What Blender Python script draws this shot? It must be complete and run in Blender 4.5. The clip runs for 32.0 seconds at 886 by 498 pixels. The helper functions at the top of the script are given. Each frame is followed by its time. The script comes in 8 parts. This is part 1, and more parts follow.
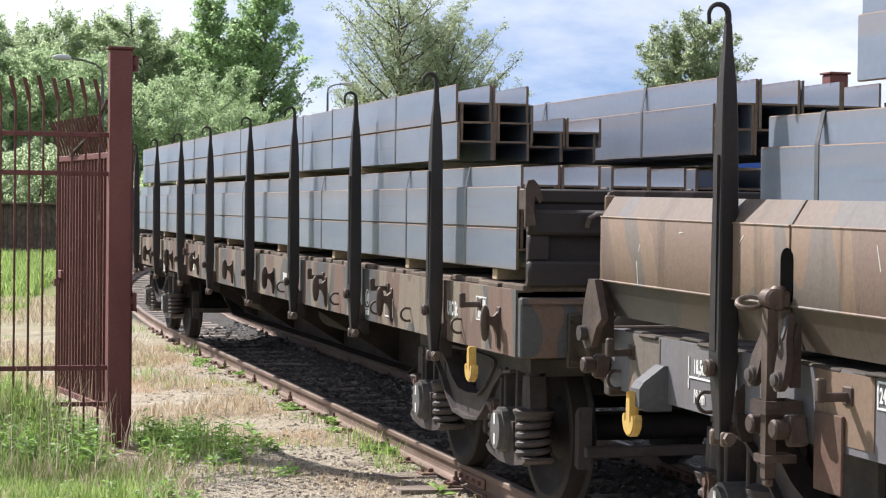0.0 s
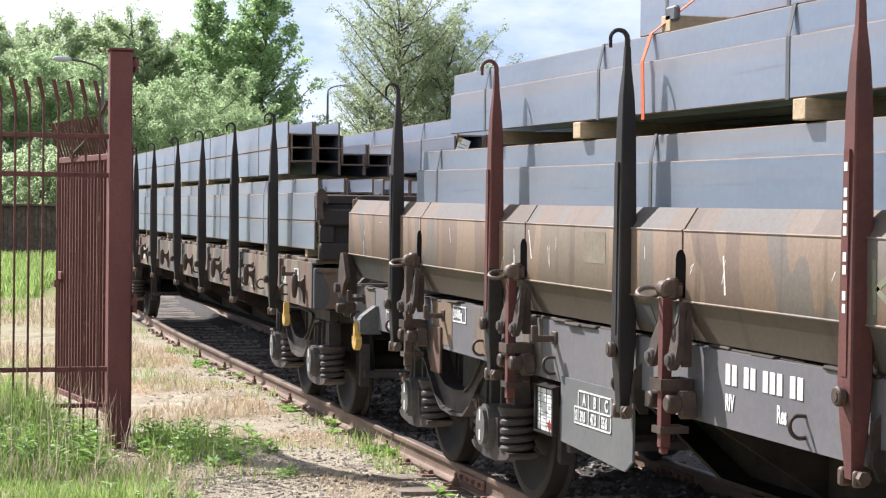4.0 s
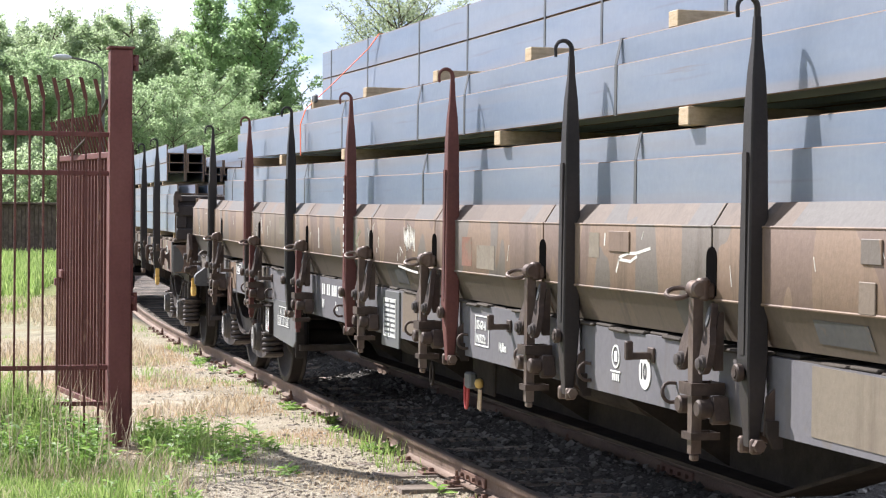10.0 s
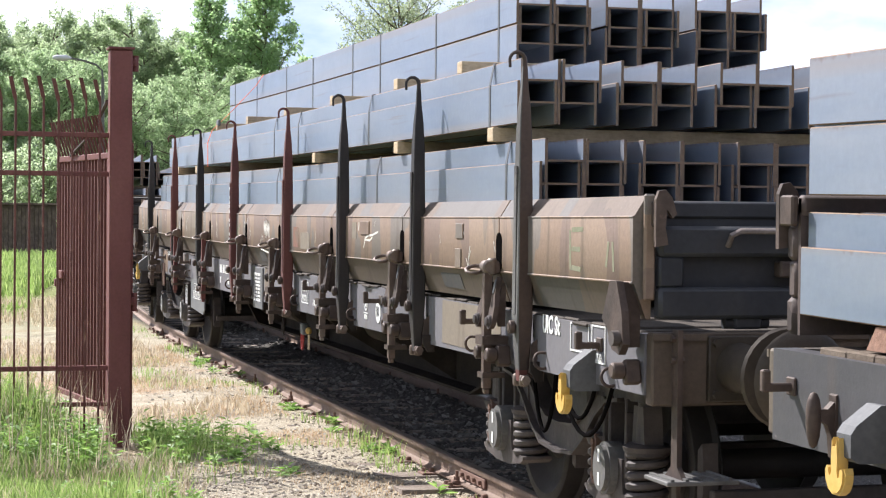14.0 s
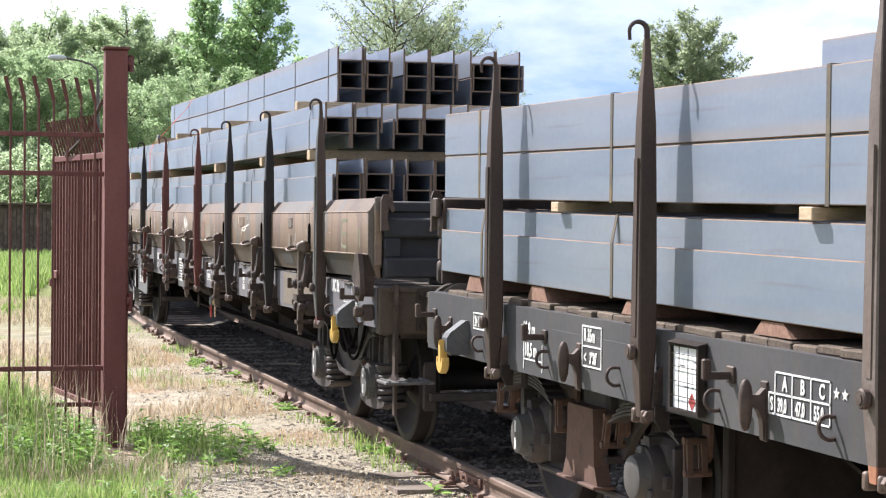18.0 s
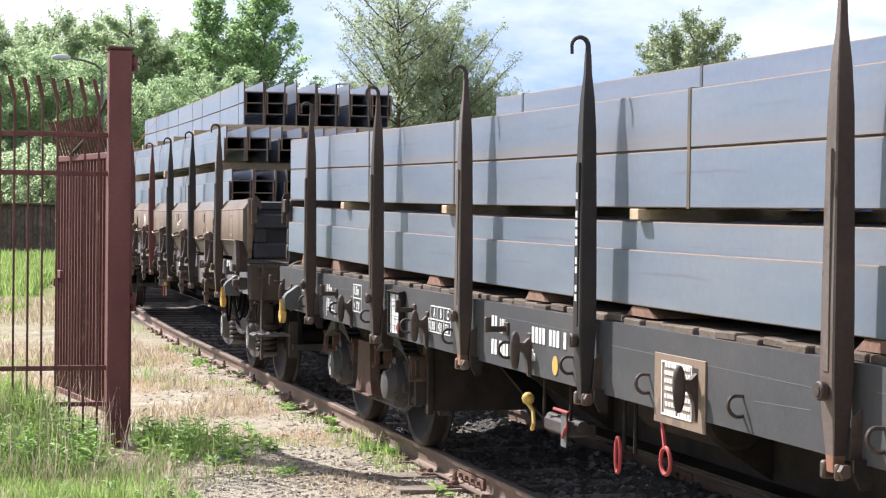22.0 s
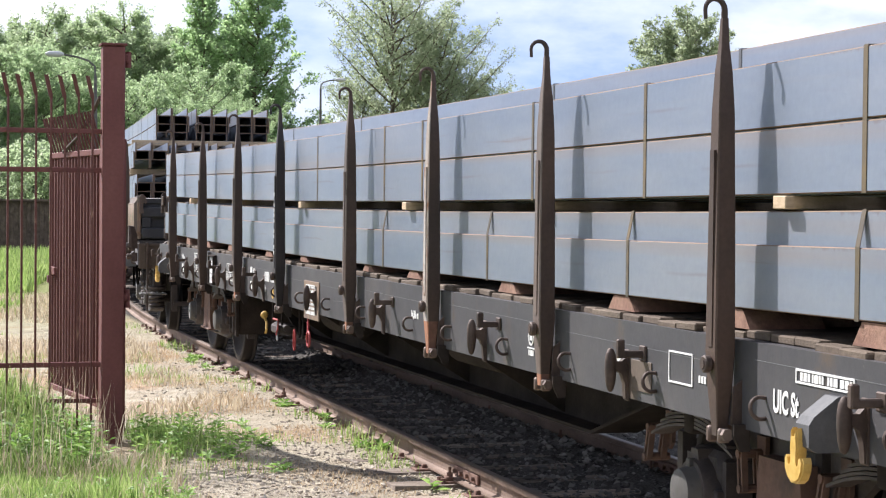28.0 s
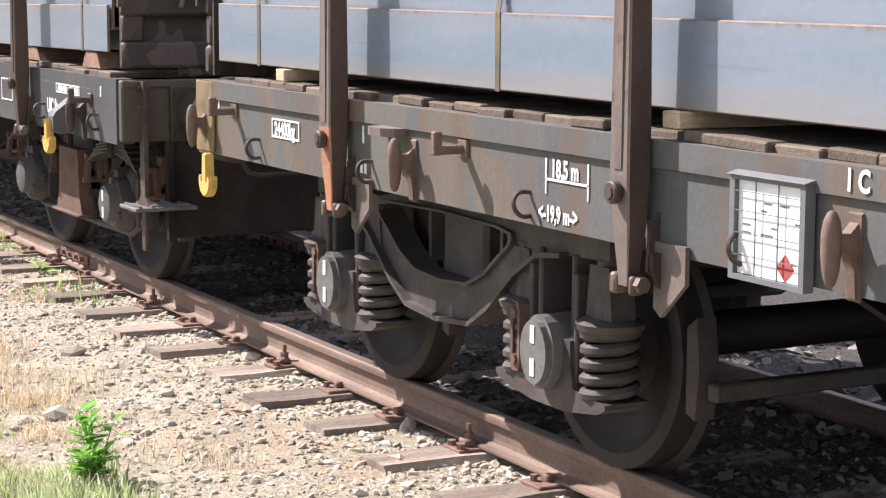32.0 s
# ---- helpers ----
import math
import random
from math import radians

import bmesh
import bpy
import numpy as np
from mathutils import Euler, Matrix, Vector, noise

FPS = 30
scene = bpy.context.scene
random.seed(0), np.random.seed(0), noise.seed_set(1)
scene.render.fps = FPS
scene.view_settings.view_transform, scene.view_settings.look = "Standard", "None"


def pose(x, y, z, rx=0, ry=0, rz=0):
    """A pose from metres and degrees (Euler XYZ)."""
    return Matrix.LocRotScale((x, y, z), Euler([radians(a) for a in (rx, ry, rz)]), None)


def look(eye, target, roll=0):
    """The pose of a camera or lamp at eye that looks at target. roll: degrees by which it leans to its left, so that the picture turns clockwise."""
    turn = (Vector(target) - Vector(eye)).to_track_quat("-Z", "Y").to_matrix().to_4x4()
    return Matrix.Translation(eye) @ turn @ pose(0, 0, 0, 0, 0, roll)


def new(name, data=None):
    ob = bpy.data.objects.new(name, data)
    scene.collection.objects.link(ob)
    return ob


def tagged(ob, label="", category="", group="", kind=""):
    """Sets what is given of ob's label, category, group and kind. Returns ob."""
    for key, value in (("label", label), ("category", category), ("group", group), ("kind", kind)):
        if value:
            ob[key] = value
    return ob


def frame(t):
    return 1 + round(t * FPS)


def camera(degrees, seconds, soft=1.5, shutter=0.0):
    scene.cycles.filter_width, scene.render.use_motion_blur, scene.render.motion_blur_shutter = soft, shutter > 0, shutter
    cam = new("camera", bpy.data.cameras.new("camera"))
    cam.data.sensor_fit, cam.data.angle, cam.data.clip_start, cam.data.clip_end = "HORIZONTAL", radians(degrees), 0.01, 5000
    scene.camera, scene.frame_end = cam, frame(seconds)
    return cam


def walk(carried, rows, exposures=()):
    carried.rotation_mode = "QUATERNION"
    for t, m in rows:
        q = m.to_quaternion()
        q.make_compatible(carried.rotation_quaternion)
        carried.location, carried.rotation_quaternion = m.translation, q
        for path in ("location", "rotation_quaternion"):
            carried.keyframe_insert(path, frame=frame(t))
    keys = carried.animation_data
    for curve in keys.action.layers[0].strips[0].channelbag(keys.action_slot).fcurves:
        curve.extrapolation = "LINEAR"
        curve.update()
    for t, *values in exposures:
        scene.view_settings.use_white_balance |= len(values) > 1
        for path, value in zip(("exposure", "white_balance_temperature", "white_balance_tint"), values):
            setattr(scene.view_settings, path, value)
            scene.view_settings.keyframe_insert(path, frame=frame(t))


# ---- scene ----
# ---------------------------------------------------------------- camera and its way
cam = camera(25.97, 32.0, soft=1.2)
EYE = (0.0, 0.0, 1.773)          # heights are above the rail's top
CAM_ROWS = [
    (0.0, -15.92, -1.22, -0.67), (0.5, -15.92, -1.22, -0.66), (1.0, -15.92, -1.21, -0.66), (1.5, -15.92, -1.19, -0.67),
    (2.0, -15.92, -1.18, -0.69), (2.5, -15.91, -1.17, -0.71), (3.0, -15.92, -1.17, -0.72), (3.5, -15.92, -1.17, -0.71),
    (5.5, -15.92, -1.19, -0.72), (6.0, -15.93, -1.2, -0.7), (7.0, -15.92, -1.21, -0.66), (8.0, -15.92, -1.22, -0.63),
    (9.0, -15.92, -1.23, -0.61), (10.0, -15.91, -1.24, -0.62), (11.0, -15.92, -1.24, -0.61), (12.0, -15.92, -1.24, -0.59),
    (13.0, -15.92, -1.23, -0.57), (14.0, -15.91, -1.23, -0.57), (14.5, -15.91, -1.22, -0.6), (16.5, -15.98, -1.23, -0.6),
    (17.0, -16.02, -1.23, -0.6), (17.5, -16.04, -1.23, -0.59), (18.0, -16.05, -1.23, -0.57), (18.5, -16.03, -1.23, -0.56),
    (19.0, -16.01, -1.22, -0.57), (20.0, -16.0, -1.21, -0.63), (21.0, -16.0, -1.21, -0.67), (21.5, -15.98, -1.21, -0.68),
    (22.0, -15.94, -1.22, -0.67), (22.5, -15.92, -1.23, -0.66), (23.0, -15.92, -1.22, -0.66), (24.0, -15.93, -1.2, -0.67),
    (25.0, -15.93, -1.21, -0.64), (25.5, -15.92, -1.21, -0.62), (27.5, -15.96, -1.24, -0.6), (28.0, -16.12, -1.34, -0.56),
    (28.5, -16.29, -1.6, -0.52), (29.0, -16.99, -2.35, -0.42), (29.5, -18.39, -3.17, -0.38), (30.0, -20.46, -4.15, -0.36),
    (30.5, -22.15, -5.1, -0.37), (31.0, -24.29, -6.13, -0.31), (31.5, -26.23, -6.96, -0.34), (32.0, -27.81, -7.94, -0.25),
]
walk(cam, [(t, pose(*EYE, 90 + p, r, y)) for t, y, p, r in CAM_ROWS], exposures=[(0.0, 0.76, 6420, 13), (3.0, 0.90, 6420, 13), (6.0, 1.02, 6420, 13), (10.0, 1.03, 6330, 13), (14.0, 1.06, 6330, 13), (17.0, 1.07, 6330, 13),
                                                                                 (20.0, 1.03, 6330, 13), (23.0, 0.98, 6330, 14), (27.5, 0.93, 6330, 14), (29.0, 0.94, 6470, 15), (30.0, 1.00, 6550, 15), (31.0, 1.14, 6550, 17), (32.0, 1.27, 6550, 17)])

# ---------------------------------------------------------------- sun and sky
SUN_EL, SUN_AZ = 44.0, 33.0      # azimuth: from the track's direction towards the left
sun_dir = Vector((-math.sin(radians(SUN_AZ)) * math.cos(radians(SUN_EL)),
                  math.cos(radians(SUN_AZ)) * math.cos(radians(SUN_EL)), math.sin(radians(SUN_EL))))
sun_data = bpy.data.lights.new("sun", "SUN")
sun_data.energy, sun_data.angle, sun_data.color = 5.0, radians(0.6), (1.0, 0.965, 0.92)
sun = new("sun", sun_data)
sun.matrix_world = look(sun_dir * 60, (0, 0, 0))

world = bpy.data.worlds.new("world")
scene.world = world
world.use_nodes = True
wn, wl = world.node_tree.nodes, world.node_tree.links
wn.clear()
sky = wn.new("ShaderNodeTexSky")
sky.sky_type, sky.sun_disc = "NISHITA", False
sky.sun_elevation, sky.sun_rotation = radians(SUN_EL), radians(-SUN_AZ)
sky.air_density, sky.dust_density, sky.ozone_density = 1.0, 0.6, 1.0
wtc = wn.new("ShaderNodeTexCoord")
wmap = wn.new("ShaderNodeMapping")
wmap.inputs["Scale"].default_value = (1.0, 1.0, 2.6)
wmap.inputs["Location"].default_value = (0.35, 0.2, 0.0)
cloud = wn.new("ShaderNodeTexNoise")
cloud.inputs["Scale"].default_value, cloud.inputs["Detail"].default_value, cloud.inputs["Roughness"].default_value = 3.4, 9.0, 0.56
cramp = wn.new("ShaderNodeValToRGB")
cramp.color_ramp.elements[0].position, cramp.color_ramp.elements[1].position = 0.41, 0.66
wmix = wn.new("ShaderNodeMixRGB")
wmix.inputs["Color2"].default_value = (8.6, 8.7, 9.0, 1)
wbg = wn.new("ShaderNodeBackground")
wbg.inputs["Strength"].default_value = 0.092
wout = wn.new("ShaderNodeOutputWorld")
lift = wn.new("ShaderNodeVectorMath")      # the deeper blue of the upper sky comes further down
lift.operation = "ADD"
lift.inputs[1].default_value = (0, 0, 0.30)
wl.new(wtc.outputs["Generated"], lift.inputs[0])
wl.new(lift.outputs[0], sky.inputs["Vector"])
wl.new(wtc.outputs["Generated"], wmap.inputs["Vector"])
wl.new(wmap.outputs["Vector"], cloud.inputs["Vector"])
wl.new(cloud.outputs["Fac"], cramp.inputs["Fac"])
wl.new(cramp.outputs["Color"], wmix.inputs["Fac"])
wl.new(sky.outputs["Color"], wmix.inputs["Color1"])
wl.new(wmix.outputs["Color"], wbg.inputs["Color"])
wl.new(wbg.outputs["Background"], wout.inputs["Surface"])


# ---------------------------------------------------------------- materials
def surf(name, cols, scale=3.0, stretch=(1, 1, 1), grain=0.12, grain_scale=40.0, rough=(0.5, 0.75), metal=0.0,
         bump=0.15, bump_scale=60.0, stain=None, stain_scale=2.0, stain_at=0.6, stain_stretch=(1, 1, 1), rand=0.0, hard=False,
         offset=True, spec=0.3):
    """A surface of noise-mixed colours, with grain, a stain colour in patches of its own, and fine relief."""
    m = bpy.data.materials.new(name)
    m.use_nodes = True
    n, l = m.node_tree.nodes, m.node_tree.links
    b = n["Principled BSDF"]
    tc, oi = n.new("ShaderNodeTexCoord"), n.new("ShaderNodeObjectInfo")
    vec = n.new("ShaderNodeVectorMath")
    vec.operation = "MULTIPLY_ADD"
    vec.inputs[1].default_value = (1, 1, 1)
    mul = n.new("ShaderNodeVectorMath")
    mul.operation = "SCALE"
    mul.inputs[0].default_value = (31, 57, 43)
    if offset:
        l.new(oi.outputs["Random"], mul.inputs["Scale"])
    else:
        mul.inputs["Scale"].default_value = 0
    l.new(tc.outputs["Object"], vec.inputs[0])
    l.new(mul.outputs[0], vec.inputs[2])

    def noise_of(sc, detail, st=(1, 1, 1), rough_=0.6):
        mp = n.new("ShaderNodeMapping")
        mp.inputs["Scale"].default_value = st
        l.new(vec.outputs[0], mp.inputs["Vector"])
        t = n.new("ShaderNodeTexNoise")
        t.inputs["Scale"].default_value, t.inputs["Detail"].default_value, t.inputs["Roughness"].default_value = sc, detail, rough_
        l.new(mp.outputs["Vector"], t.inputs["Vector"])
        return t.outputs["Fac"]

    ramp = n.new("ShaderNodeValToRGB")
    r = ramp.color_ramp
    if hard:
        r.interpolation = "CONSTANT"
    lo, hi = (0.3, 0.7) if not hard else (0.0, 0.62)
    while len(r.elements) < len(cols):
        r.elements.new(0.5)
    if hard:
        edges = [0.0] + [0.40 + 0.22 * i / max(1, len(cols) - 2) for i in range(len(cols) - 1)]
    else:
        edges = [lo + (hi - lo) * i / max(1, len(cols) - 1) for i in range(len(cols))]
    for e, c, p in zip(r.elements, cols, edges):
        e.position, e.color = p, (*c, 1)
    l.new(noise_of(scale, 3.0 if hard else 6.0, stretch, 0.45 if hard else 0.6), ramp.inputs["Fac"])
    col = ramp.outputs["Color"]
    g = noise_of(grain_scale, 5.0)
    gm = n.new("ShaderNodeMapRange")
    gm.inputs["From Min"].default_value, gm.inputs["From Max"].default_value = 0.25, 0.75
    gm.inputs["To Min"].default_value, gm.inputs["To Max"].default_value = 1 - grain, 1 + grain
    l.new(g, gm.inputs["Value"])
    hs = n.new("ShaderNodeHueSaturation")
    l.new(col, hs.inputs["Color"])
    if rand:
        ad = n.new("ShaderNodeMath")
        ad.operation = "MULTIPLY_ADD"
        l.new(oi.outputs["Random"], ad.inputs[0])
        ad.inputs[1].default_value = rand
        l.new(gm.outputs["Result"], ad.inputs[2])
        l.new(ad.outputs[0], hs.inputs["Value"])
    else:
        l.new(gm.outputs["Result"], hs.inputs["Value"])
    col = hs.outputs["Color"]
    if stain:
        sr = n.new("ShaderNodeValToRGB")
        sr.color_ramp.elements[0].position, sr.color_ramp.elements[1].position = stain_at, stain_at + 0.08
        l.new(noise_of(stain_scale, 8.0, stain_stretch, 0.65), sr.inputs["Fac"])
        mx = n.new("ShaderNodeMixRGB")
        mx.inputs["Color2"].default_value = (*stain, 1)
        l.new(sr.outputs["Color"], mx.inputs["Fac"])
        l.new(col, mx.inputs["Color1"])
        col = mx.outputs["Color"]
    l.new(col, b.inputs["Base Color"])
    rm = n.new("ShaderNodeMapRange")
    rm.inputs["To Min"].default_value, rm.inputs["To Max"].default_value = rough
    l.new(noise_of(scale * 2.3, 4.0), rm.inputs["Value"])
    l.new(rm.outputs["Result"], b.inputs["Roughness"])
    b.inputs["Metallic"].default_value = metal
    b.inputs["Specular IOR Level"].default_value = spec
    if bump:
        bp = n.new("ShaderNodeBump")
        bp.inputs["Strength"].default_value, bp.inputs["Distance"].default_value = bump, 0.01
        l.new(noise_of(bump_scale, 4.0), bp.inputs["Height"])
        l.new(bp.outputs["Normal"], b.inputs["Normal"])
    return m


M = {}
M["steel_beam"] = surf("mill_steel", [(0.198, 0.243, 0.320), (0.250, 0.286, 0.350), (0.304, 0.324, 0.370)], 1.1, (1, 0.35, 2.4), 0.05, 25, (0.30, 0.46), 0.5,
                       0.05, 30, (0.26, 0.225, 0.215), 2.2, 0.66, (1, 0.12, 5), rand=0.05)


def rust_drips(m):
    """Rust runs from a beam's upper edge in short teeth, and along the mark of its web."""
    n, l = m.node_tree.nodes, m.node_tree.links
    b = n["Principled BSDF"]
    src = b.inputs["Base Color"].links[0].from_socket
    tc, oi = n.new("ShaderNodeTexCoord"), n.new("ShaderNodeObjectInfo")
    sep = n.new("ShaderNodeSeparateXYZ")
    l.new(tc.outputs["Generated"], sep.inputs["Vector"])

    def math_(op, a, c, clamp=False):
        x = n.new("ShaderNodeMath")
        x.operation, x.use_clamp = op, clamp
        for i, v in enumerate((a, c)):
            if isinstance(v, (int, float)):
                x.inputs[i].default_value = v
            else:
                l.new(v, x.inputs[i])
        return x.outputs[0]

    def nz(scale, stretch, detail):
        mp = n.new("ShaderNodeMapping")
        mp.inputs["Scale"].default_value = stretch
        sh = n.new("ShaderNodeVectorMath")
        sh.operation = "MULTIPLY_ADD"
        l.new(tc.outputs["Object"], sh.inputs[0])
        sh.inputs[1].default_value = (1, 1, 1)
        cmb = n.new("ShaderNodeCombineXYZ")
        l.new(math_("MULTIPLY", oi.outputs["Random"], 37.0), cmb.inputs[1])
        l.new(cmb.outputs[0], sh.inputs[2])
        l.new(sh.outputs[0], mp.inputs["Vector"])
        t = n.new("ShaderNodeTexNoise")
        t.inputs["Scale"].default_value, t.inputs["Detail"].default_value = scale, detail
        l.new(mp.outputs["Vector"], t.inputs["Vector"])
        return t.outputs["Fac"]

    teeth = nz(26.0, (0.1, 1, 0.04), 3)
    patch = nz(0.9, (1, 1, 1), 3)
    top = math_("MULTIPLY", math_("SUBTRACT", sep.outputs["Z"], 0.80), 5.0, True)
    rust = math_("MULTIPLY", math_("SUBTRACT", math_("ADD", math_("MULTIPLY", top, 0.62), math_("MULTIPLY", teeth, 0.55)), math_("SUBTRACT", 1.02, math_("MULTIPLY", patch, 0.55))), 5.0, True)
    wander = math_("MULTIPLY", math_("SUBTRACT", nz(1.3, (0.1, 1, 0.0), 4), 0.5), 0.14)
    line = math_("ABSOLUTE", math_("SUBTRACT", math_("ADD", sep.outputs["Z"], wander), 0.5), 0.0)
    band = math_("MULTIPLY", math_("SUBTRACT", 0.035, line), 30.0, True)
    band = math_("MULTIPLY", band, math_("MULTIPLY", math_("SUBTRACT", nz(0.8, (1, 1, 0.0), 4), 0.52), 9.0, True))
    fac = math_("MULTIPLY", math_("MAXIMUM", rust, math_("MULTIPLY", band, 0.45)), 0.72)
    # long rolled bands of thin brown bloom, thickest towards both flanges
    streak = nz(1.0, (0.2, 0.10, 9.0), 5)
    off = math_("ABSOLUTE", math_("SUBTRACT", sep.outputs["Z"], 0.5), 0.0)
    bloom = math_("ADD", math_("MULTIPLY", math_("SUBTRACT", off, 0.36), 2.6), math_("MULTIPLY", math_("SUBTRACT", streak, 0.455), 4.2), True)
    warm = n.new("ShaderNodeMixRGB")
    warm.inputs["Color2"].default_value = (0.335, 0.285, 0.262, 1)
    l.new(math_("MULTIPLY", bloom, 0.58), warm.inputs["Fac"])
    l.new(src, warm.inputs["Color1"])
    src = warm.outputs["Color"]
    mx = n.new("ShaderNodeMixRGB")
    mx.inputs["Color2"].default_value = (0.20, 0.135, 0.115, 1)
    l.new(fac, mx.inputs["Fac"])
    l.new(src, mx.inputs["Color1"])
    l.new(mx.outputs["Color"], b.inputs["Base Color"])


rust_drips(M["steel_beam"])
M["rust_edge"] = surf("rusty_edge", [(0.15, 0.095, 0.065), (0.215, 0.15, 0.105), (0.125, 0.098, 0.085)], 9, (1, 0.3, 1), 0.2, 60, (0.7, 0.9), 0.1)
M["strap"] = surf("steel_strap", [(0.10, 0.105, 0.11), (0.17, 0.17, 0.17)], 8, rough=(0.35, 0.5), metal=0.5)
M["strap_orange"] = surf("orange_webbing", [(0.72, 0.16, 0.06), (0.65, 0.13, 0.06)], 8, grain=0.1, rough=(0.6, 0.8), bump=0.1)
M["strap_bronze"] = surf("bronze_brown_strap", [(0.20, 0.145, 0.075), (0.12, 0.105, 0.085), (0.27, 0.185, 0.08)], 2.5, rough=(0.4, 0.5), metal=0.3)
M["timber"] = surf("sawn_timber", [(0.40, 0.30, 0.19), (0.48, 0.37, 0.25), (0.35, 0.26, 0.17)], 6, (1, 1, 6), 0.15, 30, (0.75, 0.9), bump=0.3, rand=0.1)
M["old_wood"] = surf("weathered_plank", [(0.06, 0.045, 0.035), (0.105, 0.08, 0.06), (0.155, 0.122, 0.092)], 5, (1, 0.2, 1), 0.25, 40, (0.8, 0.95), bump=0.5, rand=0.15)
M["wedge"] = surf("reddish_wedge", [(0.20, 0.11, 0.08), (0.30, 0.18, 0.13)], 7, (1, 1, 1), 0.25, 40, (0.8, 0.95), bump=0.4)
M["grey_paint"] = surf("dark_grey_wagon_paint", [(0.052, 0.051, 0.056), (0.066, 0.064, 0.068), (0.085, 0.080, 0.080)], 1.6, (1, 0.6, 1), 0.10, 30, (0.45, 0.65),
                       stain=(0.10, 0.075, 0.058), stain_scale=1.6, stain_at=0.62, bump=0.08)
M["grey_plate"] = surf("grey_label_plate", [(0.12, 0.125, 0.13), (0.15, 0.15, 0.15)], 2, (1, 1, 1), 0.1, 30, (0.5, 0.65), stain=(0.2, 0.17, 0.14), stain_scale=1.5, stain_at=0.64, bump=0.05)
M["camo_dark"] = surf("patched_brown_olive_paint", [(0.085, 0.085, 0.085), (0.15, 0.10, 0.078), (0.20, 0.165, 0.125), (0.10, 0.10, 0.095), (0.17, 0.11, 0.085)], 0.9, (1, 1.4, 0.5), 0.14, 40,
                      (0.6, 0.8), stain=(0.09, 0.06, 0.045), stain_scale=3.0, stain_at=0.62, hard=True, bump=0.1)
M["camo"] = surf("patched_tan_brown_paint", [(0.166, 0.130, 0.100), (0.216, 0.155, 0.112), (0.160, 0.113, 0.090), (0.196, 0.137, 0.098), (0.150, 0.128, 0.110), (0.208, 0.148, 0.108), (0.174, 0.124, 0.095)], 0.78, (0.25, 0.9, 0.30), 0.14, 40,
                 (0.5, 0.75), stain=(0.25, 0.215, 0.175), stain_scale=3.0, stain_at=0.69, stain_stretch=(1, 1, 0.3), hard=True, bump=0.12, rand=0.14)
# top slope coloured darker, to hold down the sky light it catches
M["board_top"] = surf("sky_dimmed_brown_board_top", [(0.096, 0.071, 0.057), (0.118, 0.086, 0.067), (0.106, 0.096, 0.091), (0.132, 0.099, 0.078), (0.106, 0.077, 0.061)], 0.75, (0.2, 0.8, 0.1), 0.16, 40,
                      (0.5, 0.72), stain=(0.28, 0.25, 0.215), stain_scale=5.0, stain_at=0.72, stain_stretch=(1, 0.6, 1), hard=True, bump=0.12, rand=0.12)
# darker brown that holds the shade of the boards' sloped foot
M["camo_low"] = surf("shaded_lower_board_paint", [(0.088, 0.08, 0.072), (0.115, 0.09, 0.07), (0.13, 0.10, 0.077)], 0.62, (1, 1.2, 0.35), 0.12, 40, (0.6, 0.8),
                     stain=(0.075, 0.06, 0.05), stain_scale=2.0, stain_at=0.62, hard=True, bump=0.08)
M["blue_grey"] = surf("blue_grey_wagon_paint", [(0.128, 0.124, 0.138), (0.149, 0.143, 0.155), (0.170, 0.160, 0.163)], 1.3, (1, 0.6, 1), 0.10, 30, (0.5, 0.7),
                      stain=(0.15, 0.125, 0.10), stain_scale=1.6, stain_at=0.62, bump=0.08)
M["tan_panel"] = surf("tan_repainted_panel", [(0.185, 0.155, 0.12), (0.205, 0.17, 0.13)], 1.5, (1, 1, 1), 0.10, 30, (0.55, 0.75), stain=(0.24, 0.18, 0.11), stain_scale=1.4, stain_at=0.62, bump=0.08)
M["rust_grey"] = surf("rust_patched_dark_grey_paint", [(0.082, 0.084, 0.086), (0.094, 0.094, 0.093), (0.115, 0.096, 0.080), (0.088, 0.089, 0.090), (0.108, 0.104, 0.090), (0.140, 0.100, 0.076)], 0.62, (1, 1.2, 0.9), 0.12, 40,
                      (0.55, 0.75), stain=(0.19, 0.105, 0.065), stain_scale=2.2, stain_at=0.66, hard=True, bump=0.12)
M["ochre"] = surf("ochre_corner_paint", [(0.15, 0.105, 0.052), (0.205, 0.145, 0.068), (0.10, 0.072, 0.048)], 5, (1, 1, 1), 0.15, 40, (0.6, 0.8), stain=(0.12, 0.07, 0.045), stain_scale=4, stain_at=0.62, bump=0.15)
M["faded_red"] = surf("faded_red_paint", [(0.22, 0.10, 0.07), (0.19, 0.115, 0.085)], 9, grain=0.2, rough=(0.6, 0.8), bump=0.0, stain=(0.17, 0.125, 0.09), stain_scale=9, stain_at=0.52)
M["faded_pale"] = surf("faded_pale_paint", [(0.225, 0.195, 0.155), (0.195, 0.16, 0.122)], 9, grain=0.15, rough=(0.6, 0.8), bump=0.0, stain=(0.17, 0.125, 0.09), stain_scale=7, stain_at=0.56)
M["slate_patch"] = surf("slate_grey_touch_up_paint", [(0.075, 0.075, 0.08), (0.095, 0.092, 0.092)], 6, grain=0.15, rough=(0.5, 0.7), bump=0.0, stain=(0.13, 0.10, 0.075), stain_scale=8, stain_at=0.60)
M["plunger"] = surf("bright_worn_buffer_plunger", [(0.30, 0.24, 0.21), (0.40, 0.33, 0.295), (0.22, 0.165, 0.14)], 5, (1, 0.4, 1), 0.12, 30, (0.35, 0.55), metal=0.35, bump=0.05)
